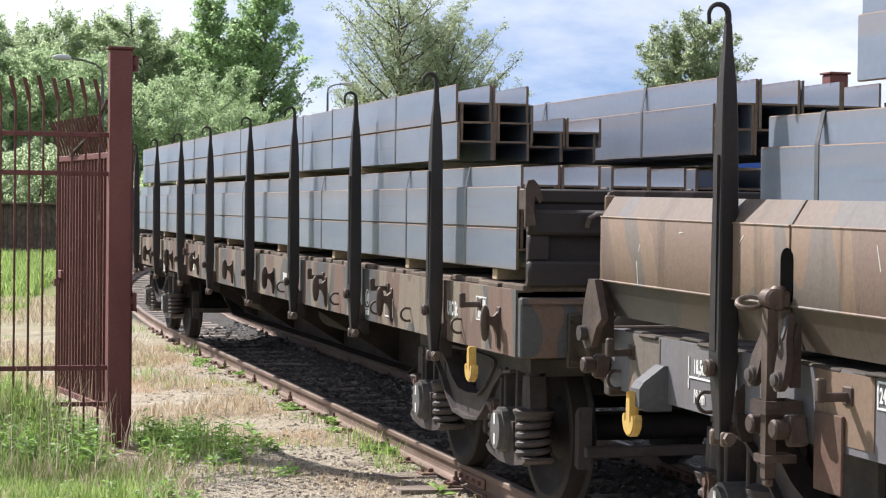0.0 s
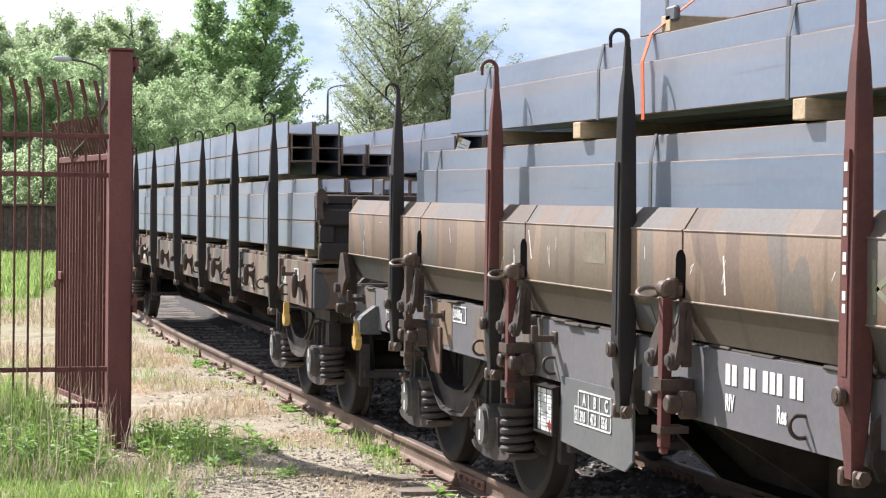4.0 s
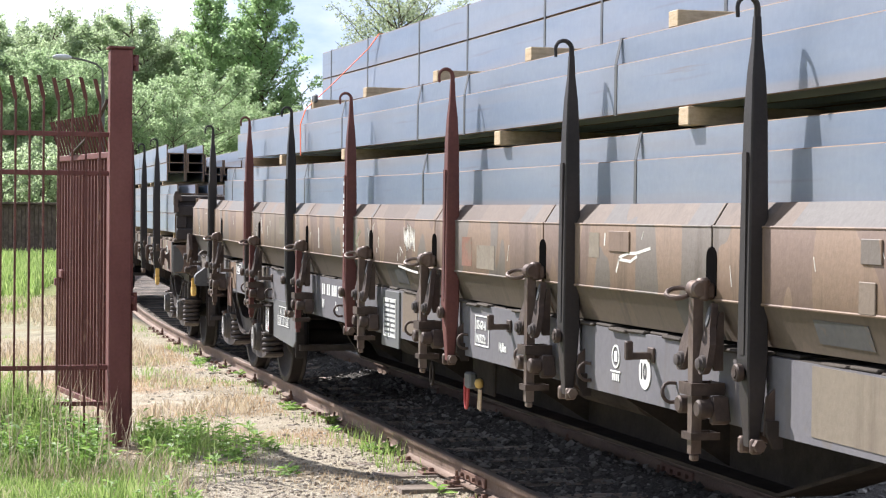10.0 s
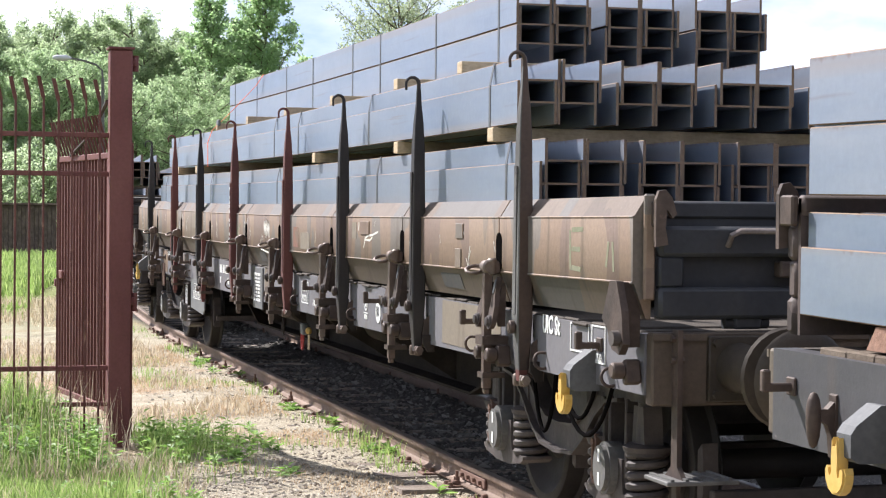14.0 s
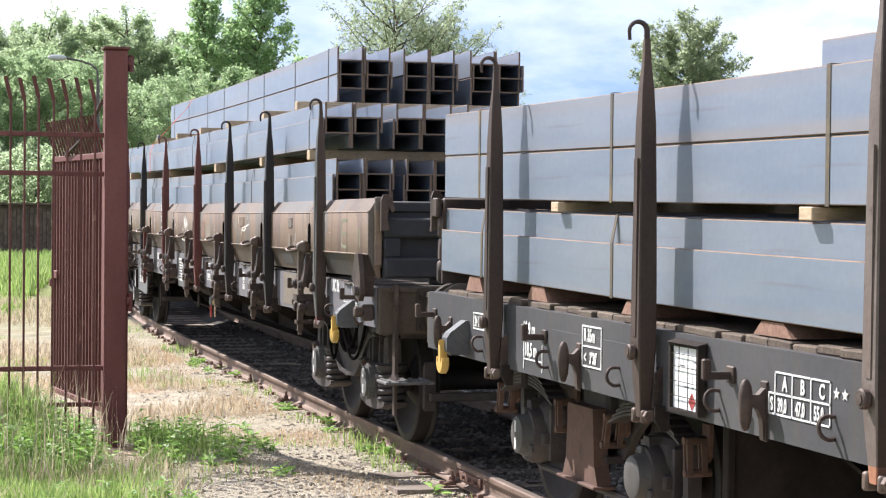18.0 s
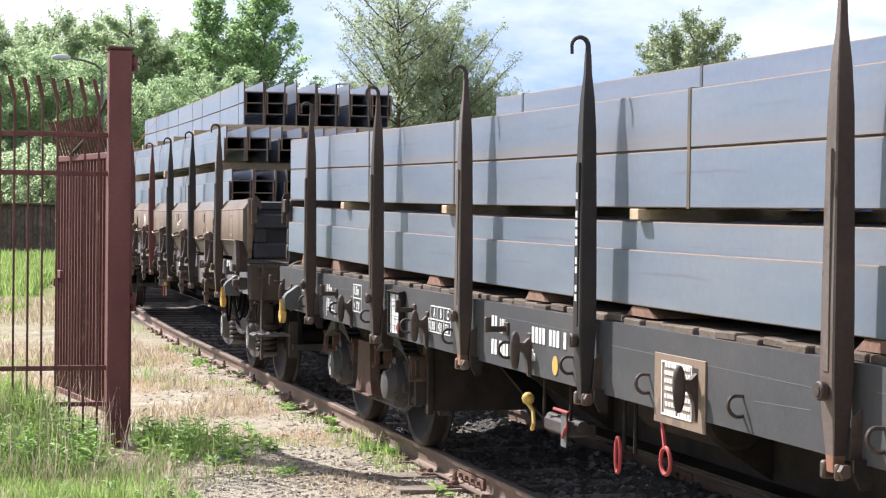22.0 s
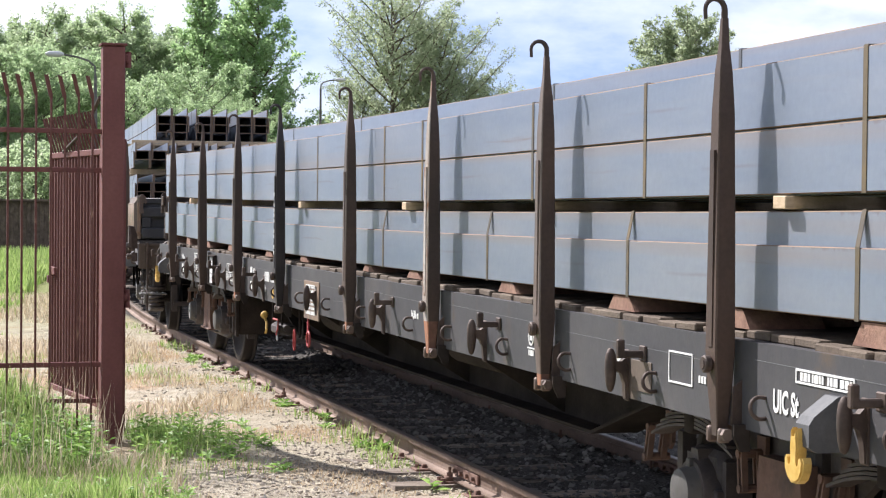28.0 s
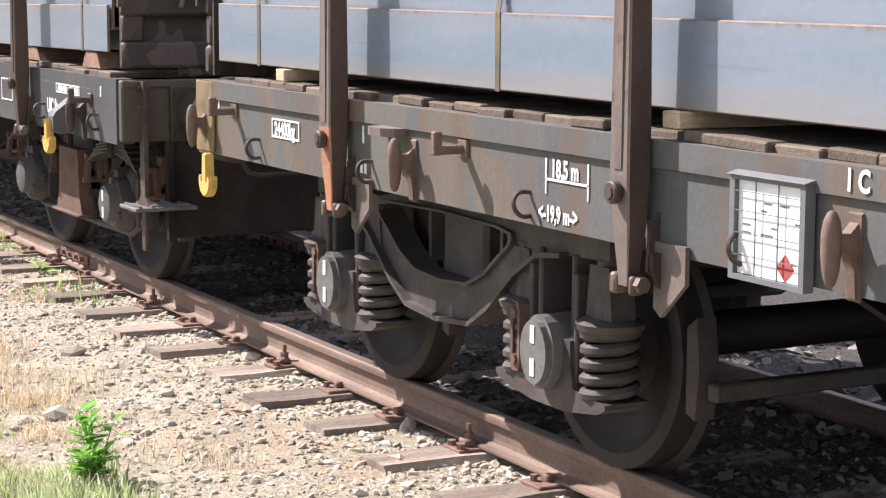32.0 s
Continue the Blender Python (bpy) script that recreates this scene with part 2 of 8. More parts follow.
M["rust_hook"] = surf("rust_brown_rope_hook", [(0.10, 0.062, 0.047), (0.15, 0.10, 0.08), (0.085, 0.06, 0.05)], 6, rough=(0.6, 0.85), bump=0.25, stain=(0.22, 0.19, 0.17), stain_scale=6, stain_at=0.66)
M["cover_grey"] = surf("dull_grey_box_cover", [(0.055, 0.053, 0.052), (0.090, 0.086, 0.082), (0.07, 0.06, 0.052)], 5, rough=(0.45, 0.7), bump=0.12)
# near-black for hoses and for the shade painted into the board slots
M["hole"] = surf("shade_black", [(0.004, 0.004, 0.004), (0.007, 0.006, 0.006)], 4, rough=(0.95, 1.0), bump=0.0, spec=0.0)

def grime(m, col, amount, at=0.55, scale=7.0):
    """Dirt that has run down a sheet in thin upright streaks, and small chips of bare metal."""
    n, l = m.node_tree.nodes, m.node_tree.links
    b = n["Principled BSDF"]
    tc, oi = n.new("ShaderNodeTexCoord"), n.new("ShaderNodeObjectInfo")
    add = n.new("ShaderNodeVectorMath")
    add.operation = "ADD"
    sc = n.new("ShaderNodeVectorMath")
    sc.operation = "SCALE"
    sc.inputs[0].default_value = (0, 71, 0)
    l.new(oi.outputs["Random"], sc.inputs["Scale"])
    l.new(tc.outputs["Object"], add.inputs[0])
    l.new(sc.outputs[0], add.inputs[1])
    for stretch, sca, lo, c, k in (((0.3, 1, 0.09), scale, at, col, amount), ((1, 1, 1), 16.0, 0.68, (0.36, 0.33, 0.30), 0.5), ((1, 1, 1), 9.0, 0.70, (0.055, 0.035, 0.028), 0.7)):
        mp = n.new("ShaderNodeMapping")
        mp.inputs["Scale"].default_value = stretch
        l.new(add.outputs[0], mp.inputs["Vector"])
        t = n.new("ShaderNodeTexNoise")
        t.inputs["Scale"].default_value, t.inputs["Detail"].default_value, t.inputs["Roughness"].default_value = sca, 6.0, 0.65
        l.new(mp.outputs["Vector"], t.inputs["Vector"])
        mr = n.new("ShaderNodeMapRange")
        mr.inputs["From Min"].default_value, mr.inputs["From Max"].default_value = lo, lo + 0.14
        mr.inputs["To Max"].default_value = k
        l.new(t.outputs["Fac"], mr.inputs["Value"])
        mx = n.new("ShaderNodeMixRGB")
        mx.inputs["Color2"].default_value = (*c, 1)
        l.new(mr.outputs["Result"], mx.inputs["Fac"])
        l.new(b.inputs["Base Color"].links[0].from_socket, mx.inputs["Color1"])
        l.new(mx.outputs["Color"], b.inputs["Base Color"])


grime(M["camo"], (0.075, 0.058, 0.045), 0.7)
grime(M["board_top"], (0.07, 0.055, 0.045), 0.4)
grime(M["camo_low"], (0.06, 0.05, 0.042), 0.6)
grime(M["camo_dark"], (0.055, 0.042, 0.035), 0.6)
grime(M["rust_grey"], (0.11, 0.075, 0.055), 0.65, 0.50)
grime(M["blue_grey"], (0.12, 0.095, 0.075), 0.45, 0.57)
grime(M["tan_panel"], (0.11, 0.085, 0.065), 0.5, 0.56)
grime(M["grey_paint"], (0.09, 0.068, 0.055), 0.4, 0.58)
M["under"] = surf("sooty_underframe", [(0.022, 0.019, 0.017), (0.036, 0.030, 0.027), (0.055, 0.044, 0.038)], 3, rough=(0.80, 0.95), bump=0.3, bump_scale=40, spec=0.06)
M["bogie"] = surf("greasy_bogie_steel", [(0.036, 0.031, 0.031), (0.062, 0.051, 0.048), (0.095, 0.08, 0.074)], 4, rough=(0.5, 0.8), bump=0.25, bump_scale=50,
                  stain=(0.13, 0.08, 0.055), stain_scale=3, stain_at=0.66)
M["bogie_rust"] = surf("rusty_bogie_plate", [(0.095, 0.052, 0.038), (0.135, 0.08, 0.06), (0.07, 0.048, 0.04)], 4, rough=(0.7, 0.9), bump=0.25)
M["axlebox"] = surf("grey_axle_box", [(0.085, 0.083, 0.081), (0.13, 0.126, 0.121), (0.06, 0.056, 0.054)], 5, rough=(0.45, 0.7), bump=0.15)
M["wheel"] = surf("wheel_steel", [(0.024, 0.021, 0.020), (0.042, 0.035, 0.032)], 3, rough=(0.5, 0.8), metal=0.3, bump=0.15)
M["stake_black"] = surf("black_stake_paint", [(0.019, 0.017, 0.018), (0.029, 0.025, 0.025), (0.046, 0.036, 0.034)], 3, (1, 1, 0.5), 0.15, 50, (0.45, 0.65), stain=(0.12, 0.07, 0.05), stain_scale=3.2, stain_at=0.68, bump=0.1)
M["stake_brown"] = surf("dark_brown_stake_paint", [(0.04, 0.03, 0.026), (0.062, 0.042, 0.034), (0.085, 0.055, 0.042)], 3, (1, 1, 0.5), 0.15, 50, (0.5, 0.7), stain=(0.16, 0.10, 0.075), stain_scale=3.5, stain_at=0.66, bump=0.1)
M["stake_red"] = surf("red_oxide_stake_paint", [(0.10, 0.035, 0.032), (0.135, 0.05, 0.044), (0.085, 0.037, 0.034)], 3, (1, 1, 0.5), 0.15, 50, (0.55, 0.75), stain=(0.23, 0.13, 0.11), stain_scale=4, stain_at=0.66, bump=0.1)
M["stake_rust"] = surf("rusty_stake_foot", [(0.12, 0.065, 0.048), (0.185, 0.098, 0.07), (0.07, 0.045, 0.038)], 5, rough=(0.7, 0.9), bump=0.25)
M["stake_worn"] = surf("rubbed_brown_stake_face", [(0.095, 0.075, 0.064), (0.15, 0.12, 0.105), (0.12, 0.082, 0.065)], 4, (1, 1, 0.35), 0.15, 50, (0.45, 0.65), stain=(0.05, 0.036, 0.030), stain_scale=5, stain_at=0.60, bump=0.15)
M["stake_orange"] = surf("orange_rusted_stake_foot", [(0.30, 0.125, 0.065), (0.36, 0.165, 0.095), (0.20, 0.10, 0.07)], 5, (1, 1, 0.5), 0.15, 50, (0.7, 0.9), stain=(0.13, 0.08, 0.06), stain_scale=6, stain_at=0.64, bump=0.2)
M["stake_pale"] = surf("chalky_worn_stake", [(0.42, 0.395, 0.365), (0.32, 0.275, 0.24), (0.24, 0.12, 0.075)], 4, (1, 1, 0.4), 0.15, 50, (0.7, 0.9), stain=(0.20, 0.09, 0.05), stain_scale=3.0, stain_at=0.54, bump=0.2)
M["iron"] = surf("worn_iron_fitting", [(0.042, 0.031, 0.027), (0.074, 0.053, 0.044), (0.118, 0.087, 0.072)], 6, rough=(0.5, 0.75), metal=0.2, bump=0.2,
                 stain=(0.21, 0.14, 0.10), stain_scale=5, stain_at=0.66)
M["worn_iron"] = surf("bright_worn_iron", [(0.070, 0.048, 0.040), (0.125, 0.090, 0.074), (0.20, 0.165, 0.142)], 6, (1, 1, 0.4), rough=(0.4, 0.65), metal=0.3, bump=0.2,
                      stain=(0.24, 0.15, 0.105), stain_scale=5, stain_at=0.64)
M["yellow"] = surf("yellow_hook_paint", [(0.50, 0.31, 0.06), (0.57, 0.38, 0.11), (0.42, 0.28, 0.10)], 5, grain=0.1, rough=(0.5, 0.65), bump=0.1, stain=(0.28, 0.17, 0.07), stain_scale=6, stain_at=0.68)
M["red_handle"] = surf("red_handle_paint", [(0.42, 0.06, 0.06), (0.33, 0.07, 0.065)], 6, rough=(0.45, 0.6), bump=0.05)
M["white_paint"] = surf("white_lettering", [(0.62, 0.62, 0.60), (0.74, 0.74, 0.72)], 14, grain=0.15, rough=(0.6, 0.75), bump=0.0)
M["paper"] = surf("paper_label", [(0.76, 0.77, 0.78), (0.82, 0.82, 0.82)], 3, grain=0.03, rough=(0.35, 0.5), bump=0.0)
M["buffer"] = surf("buffer_steel", [(0.045, 0.037, 0.030), (0.08, 0.064, 0.050)], 4, rough=(0.45, 0.7), metal=0.3, bump=0.15)
M["rail"] = surf("rusty_rail", [(0.13, 0.088, 0.067), (0.18, 0.125, 0.095), (0.24, 0.172, 0.135)], 5, (1, 0.3, 1), 0.22, 50, (0.55, 0.8), metal=0.15, bump=0.2, offset=False)
M["rail_top"] = surf("running_surface", [(0.15, 0.118, 0.10), (0.22, 0.18, 0.155)], 4, (1, 0.1, 1), 0.05, 30, (0.42, 0.6), metal=0.4, bump=0.0, offset=False)
M["rail_plate"] = surf("rusty_rail_plate", [(0.15, 0.085, 0.065), (0.21, 0.13, 0.10)], 9, rough=(0.75, 0.9), bump=0.3)
M["sleeper"] = surf("grey_weathered_sleeper", [(0.075, 0.058, 0.047), (0.145, 0.115, 0.092), (0.25, 0.213, 0.178)], 3, (0.25, 3, 2), 0.3, 40, (0.8, 0.95), bump=0.9, bump_scale=30, rand=1.0)
M["gate_red"] = surf("red_oxide_gate_paint", [(0.13, 0.045, 0.042), (0.165, 0.06, 0.055), (0.19, 0.075, 0.066)], 2.5, (1, 1, 0.5), 0.12, 40, (0.55, 0.75), stain=(0.24, 0.13, 0.10), stain_scale=3, stain_at=0.68, bump=0.1)
M["gate_bar"] = surf("faded_red_bar_paint", [(0.11, 0.042, 0.036), (0.15, 0.062, 0.052)], 4, rough=(0.6, 0.8), stain=(0.26, 0.14, 0.10), stain_scale=5, stain_at=0.62, bump=0.1)
M["chalk"] = surf("chalk_and_scratched_paint", [(0.55, 0.53, 0.48), (0.68, 0.66, 0.60)], 20, grain=0.25, rough=(0.8, 0.9), bump=0.0)
M["green_mark"] = surf("faded_green_spray", [(0.205, 0.190, 0.130), (0.185, 0.200, 0.128)], 14, grain=0.2, rough=(0.7, 0.9), bump=0.0)
M["lime_mark"] = surf("lime_green_spray", [(0.16, 0.21, 0.06), (0.22, 0.28, 0.08)], 14, grain=0.2, rough=(0.7, 0.9), bump=0.0)
M["cast_grey"] = surf("grey_cast_bracket", [(0.075, 0.077, 0.082), (0.115, 0.116, 0.120)], 5, rough=(0.5, 0.7), bump=0.1)
M["end_black"] = surf("blue_black_end_board", [(0.026, 0.028, 0.034), (0.038, 0.039, 0.045), (0.056, 0.053, 0.054)], 2, (1, 1, 1), 0.15, 30, (0.4, 0.6), stain=(0.08, 0.06, 0.05), stain_scale=3, stain_at=0.68, bump=0.1)
M["dark_plank"] = surf("tarred_plank", [(0.03, 0.025, 0.021), (0.055, 0.045, 0.037), (0.08, 0.065, 0.052)], 5, (1, 0.2, 1), 0.25, 40, (0.8, 0.95), bump=0.5, rand=0.2)
M["stake_chalk"] = surf("worn_grey_stake_paint", [(0.05, 0.046, 0.046), (0.12, 0.116, 0.11), (0.19, 0.183, 0.174)], 2.2, (1, 1, 0.5), 0.15, 50, (0.55, 0.75), stain=(0.045, 0.038, 0.037), stain_scale=3, stain_at=0.58, bump=0.1)
M["end_brown"] = surf("patched_brown_end_board", [(0.035, 0.028, 0.027), (0.055, 0.04, 0.036), (0.088, 0.066, 0.060), (0.045, 0.034, 0.031), (0.064, 0.047, 0.042)], 1.3, (1, 1, 0.8), 0.15, 40, (0.55, 0.75),
                      stain=(0.14, 0.10, 0.085), stain_scale=3, stain_at=0.68, hard=True, bump=0.12)
M["brown_dirt"] = surf("brown_grimy_paint", [(0.052, 0.041, 0.033), (0.080, 0.061, 0.048), (0.108, 0.080, 0.060)], 2, (1, 1, 0.5), 0.18, 40, (0.55, 0.8), stain=(0.13, 0.10, 0.08), stain_scale=3, stain_at=0.64, bump=0.15)
M["olive_dirt"] = surf("olive_brown_grimy_paint", [(0.058, 0.050, 0.040), (0.085, 0.070, 0.054), (0.115, 0.092, 0.068)], 2, (1, 1, 0.5), 0.15, 40, (0.6, 0.8), stain=(0.10, 0.075, 0.05), stain_scale=3, stain_at=0.62, bump=0.12)
M["pale_iron"] = surf("pale_worn_iron", [(0.12, 0.095, 0.085), (0.19, 0.155, 0.14), (0.26, 0.22, 0.20)], 5, (1, 1, 1), 0.15, 40, (0.5, 0.7), metal=0.2, stain=(0.09, 0.06, 0.05), stain_scale=4, stain_at=0.62, bump=0.12)


# ---------------------------------------------------------------- mesh building
class Shape:
    """Gathers corners and faces, with a material number for each face."""

    def __init__(self):
        self.v, self.f, self.m, self.s = [], [], [], []

    def add(self, verts, faces, mat=0, smooth=False):
        o = len(self.v)
        self.v.extend([tuple(p) for p in verts])
        self.f.extend([tuple(i + o for i in q) for q in faces])
        self.m.extend([mat] * len(faces))
        self.s.extend([smooth] * len(faces))
        return self

    def box(self, x0, x1, y0, y1, z0, z1, mat=0, c=0.0, turn=None):
        """A box, its edges cut off by c."""
        if x0 > x1: x0, x1 = x1, x0
        if y0 > y1: y0, y1 = y1, y0
        if z0 > z1: z0, z1 = z1, z0
        if c <= 0:
            vs = [(x, y, z) for z in (z0, z1) for x, y in ((x0, y0), (x1, y0), (x1, y1), (x0, y1))]
            fs = [(3, 2, 1, 0), (4, 5, 6, 7), (0, 1, 5, 4), (1, 2, 6, 5), (2, 3, 7, 6), (3, 0, 4, 7)]
        else:
            c = min(c, (x1 - x0) / 2.2, (y1 - y0) / 2.2, (z1 - z0) / 2.2)
            ring = [(x0 + c, y0), (x1 - c, y0), (x1, y0 + c), (x1, y1 - c), (x1 - c, y1), (x0 + c, y1), (x0, y1 - c), (x0, y0 + c)]
            mx, my = (x0 + x1) / 2, (y0 + y1) / 2
            def inn(p):
                return (min(max(p[0], x0 + c), x1 - c), min(max(p[1], y0 + c), y1 - c))
            vs = [(*inn(p), z0) for p in ring] + [(*p, z0 + c) for p in ring] + [(*p, z1 - c) for p in ring] + [(*inn(p), z1) for p in ring]
            fs = [tuple(range(7, -1, -1)), tuple(range(24, 32))]
            for k in range(3):
                for i in range(8):
                    j = (i + 1) % 8
                    fs.append((k * 8 + i, k * 8 + j, (k + 1) * 8 + j, (k + 1) * 8 + i))
        if turn is not None:
            vs = [turn @ Vector(p) for p in vs]
        return self.add(vs, fs, mat)

    def prism(self, outline, a0, a1, axis="x", mat=0, turn=None):
        """An outline (two coordinates a corner) drawn out along an axis: x takes (y, z), y takes (x, z), z takes (x, y)."""
        n = len(outline)
        put = {"x": lambda p, a: (a, p[0], p[1]), "y": lambda p, a: (p[0], a, p[1]), "z": lambda p, a: (p[0], p[1], a)}[axis]
        vs = [put(p, a0) for p in outline] + [put(p, a1) for p in outline]
        if turn is not None:
            vs = [turn @ Vector(p) for p in vs]
        fs = [tuple(range(n - 1, -1, -1)), tuple(range(n, 2 * n))] + [(i, (i + 1) % n, n + (i + 1) % n, n + i) for i in range(n)]
        return self.add(vs, fs, mat)

    def ring(self, outer, inner, a0, a1, axis="x", mat=0):
        """A closed band between two outlines with as many corners, with thickness."""
        n = len(outer)
        put = {"x": lambda p, a: (a, p[0], p[1]), "y": lambda p, a: (p[0], a, p[1]), "z": lambda p, a: (p[0], p[1], a)}[axis]
        vs = [put(p, a) for a in (a0, a1) for o in (outer, inner) for p in o]
        fs = []
        for i in range(n):
            j = (i + 1) % n
            fs += [(i, j, n + j, n + i), (2 * n + j, 2 * n + i, 3 * n + i, 3 * n + j), (j, i, 2 * n + i, 2 * n + j), (n + i, n + j, 3 * n + j, 3 * n + i)]
        return self.add(vs, fs, mat)

    def lathe(self, profile, axis="x", at=(0, 0, 0), n=24, mat=0, smooth=True):
        """A profile of (along, radius) turned about an axis."""
        vs, fs = [], []
        for a, r in profile:
            for i in range(n):
                w = 2 * math.pi * i / n
                p = {"x": (a, r * math.cos(w), r * math.sin(w)), "y": (r * math.cos(w), a, r * math.sin(w)), "z": (r * math.cos(w), r * math.sin(w), a)}[axis]
                vs.append((p[0] + at[0], p[1] + at[1], p[2] + at[2]))
        for k in range(len(profile) - 1):
            for i in range(n):
                j = (i + 1) % n
                fs.append((k * n + i, k * n + j, (k + 1) * n + j, (k + 1) * n + i))
        fs += [tuple(range(n - 1, -1, -1)), tuple(range((len(profile) - 1) * n, len(profile) * n))]
        return self.add(vs, fs, mat, smooth)

    def cyl(self, r, a0, a1, axis="x", at=(0, 0, 0), n=16, mat=0, c=0.0):
        prof = [(a0, r), (a1, r)] if c <= 0 else [(a0, r - c), (a0 + c, r), (a1 - c, r), (a1, r - c)]
        return self.lathe(prof, axis, at, n, mat)

    def tube(self, pts, r, n=8, mat=0, taper=None, closed=False):
        """A round bar along points."""
        pts = [Vector(p) for p in pts]
        vs, fs = [], []
        k = len(pts)
        up = Vector((0.13, 0.27, 0.95))
        for i, p in enumerate(pts):
            d = (pts[(i + 1) % k] - pts[i - 1]) if closed else (pts[min(i + 1, k - 1)] - pts[max(i - 1, 0)])
            d.normalize()
            a = d.cross(up)
            if a.length < 1e-3:
                a = d.cross(Vector((1, 0, 0)))
            a.normalize()
            b = a.cross(d)
            up = b
            rr = r if taper is None else r + (taper - r) * i / (k - 1)
            for j in range(n):
                w = 2 * math.pi * j / n
                vs.append(p + a * (rr * math.cos(w)) + b * (rr * math.sin(w)))
        for i in range(k if closed else k - 1):
            i2 = (i + 1) % k
            for j in range(n):
                j2 = (j + 1) % n
                fs.append((i * n + j, i * n + j2, i2 * n + j2, i2 * n + j))
        if not closed:
            fs += [tuple(range(n - 1, -1, -1)), tuple(range((k - 1) * n, k * n))]
        return self.add(vs, fs, mat, True)

    def mesh(self, name, mats):
        me = bpy.data.meshes.new(name)
        me.from_pydata(self.v, [], self.f)
        for m in (mats if isinstance(mats, (list, tuple)) else [mats]):
            me.materials.append(m)
        me.polygons.foreach_set("material_index", self.m)
        me.polygons.foreach_set("use_smooth", self.s)
        bm = bmesh.new()
        bm.from_mesh(me)
        bmesh.ops.remove_doubles(bm, verts=bm.verts, dist=0.00005)
        bmesh.ops.recalc_face_normals(bm, faces=bm.faces)
        bm.to_mesh(me)
        bm.free()
        if any(self.s):
            me.set_sharp_from_angle(angle=radians(40))
        me.update()
        return me


def part(name, shape, mats, parent=None, label="", m=None):
    """One mesh object from a Shape (or a mesh that is there already) under a thing or a part."""
    me = shape.mesh(name, mats) if isinstance(shape, Shape) else shape
    ob = new(name, me)
    if parent is not None:
        ob.parent = parent
    if m is not None:
        ob.matrix_basis = m
    if label:
        ob["label"] = label
    return ob


def empty(name, m=None):
    ob = new(name, None)
    ob.empty_display_size = 0.2
    if m is not None:
        ob.matrix_basis = m
    return ob


def lettering(name, text, size, parent, m, squeeze=1.0, mat="white_paint"):
    """Painted letters as a flat mesh."""
    cu = bpy.data.curves.new("letters", "FONT")
    cu.body, cu.size, cu.extrude, cu.offset = text, size * 1.12, 0.001, size * 0.034
    cu.resolution_u = 3
    tmp = bpy.data.objects.new("letters", cu)
    scene.collection.objects.link(tmp)
    bpy.context.view_layer.update()
    me = bpy.data.meshes.new_from_object(tmp.evaluated_get(bpy.context.evaluated_depsgraph_get()))
    bpy.data.objects.remove(tmp)
    me.transform(Matrix.Diagonal((squeeze, 1, 1, 1)))
    me.materials.clear()
    me.materials.append(M[mat])
    return part(name, me, None, parent, "", m)


# ---------------------------------------------------------------- plan
TRACK_X = 4.594           # centre line of the track
CURVE_FROM, CURVE_R = 25.0, 150.0
GROUND_Z = -0.215
SIDE_GATE_Y = 15.8


def track_point(s):
    d = max(0.0, s - CURVE_FROM)
    return Vector((TRACK_X + d * d / (2 * CURVE_R), s - d ** 3 / (6 * CURVE_R ** 2), 0.0))


def track_heading(s):
    return max(0.0, s - CURVE_FROM) / CURVE_R     # to the right


# ---------------------------------------------------------------- ground
def ground_height(x, y):
    tx = track_point(min(max(y, -30), 90)).x
    d = abs(x - tx)
    n1 = noise.noise(Vector((x * 0.5, y * 0.5, 3.1))) * 0.035
    n2 = noise.noise(Vector((x * 2.3, y * 2.3, 9.2))) * 0.014
    n3 = noise.noise(Vector((x * 7, y * 7, 5.2))) * 0.006
    z = GROUND_Z + n1 + n2 + n3
    bury = min(1.0, max(0.0, (y - 12.9) / 1.6)) if x < tx - 0.72 else 0.0
    bed = -0.192 + n2 * 0.6 + n3 + bury * 0.036
    if d < 0.70:                      # packed between the rails, level with the sleepers
        bed += 0.022 * min(1.0, (0.70 - d) / 0.06)
        bed += 0.070 * min(1.0, max(0.0, (x - tx - 0.30) / 0.3))
    if d < 1.5:
        z = bed
    elif d < 2.5:
        k = d - 1.5
        z = bed * (1 - k) + z * k
    if x > tx + 2:
        z -= min(0.05, (x - tx - 2) * 0.02)
    return z


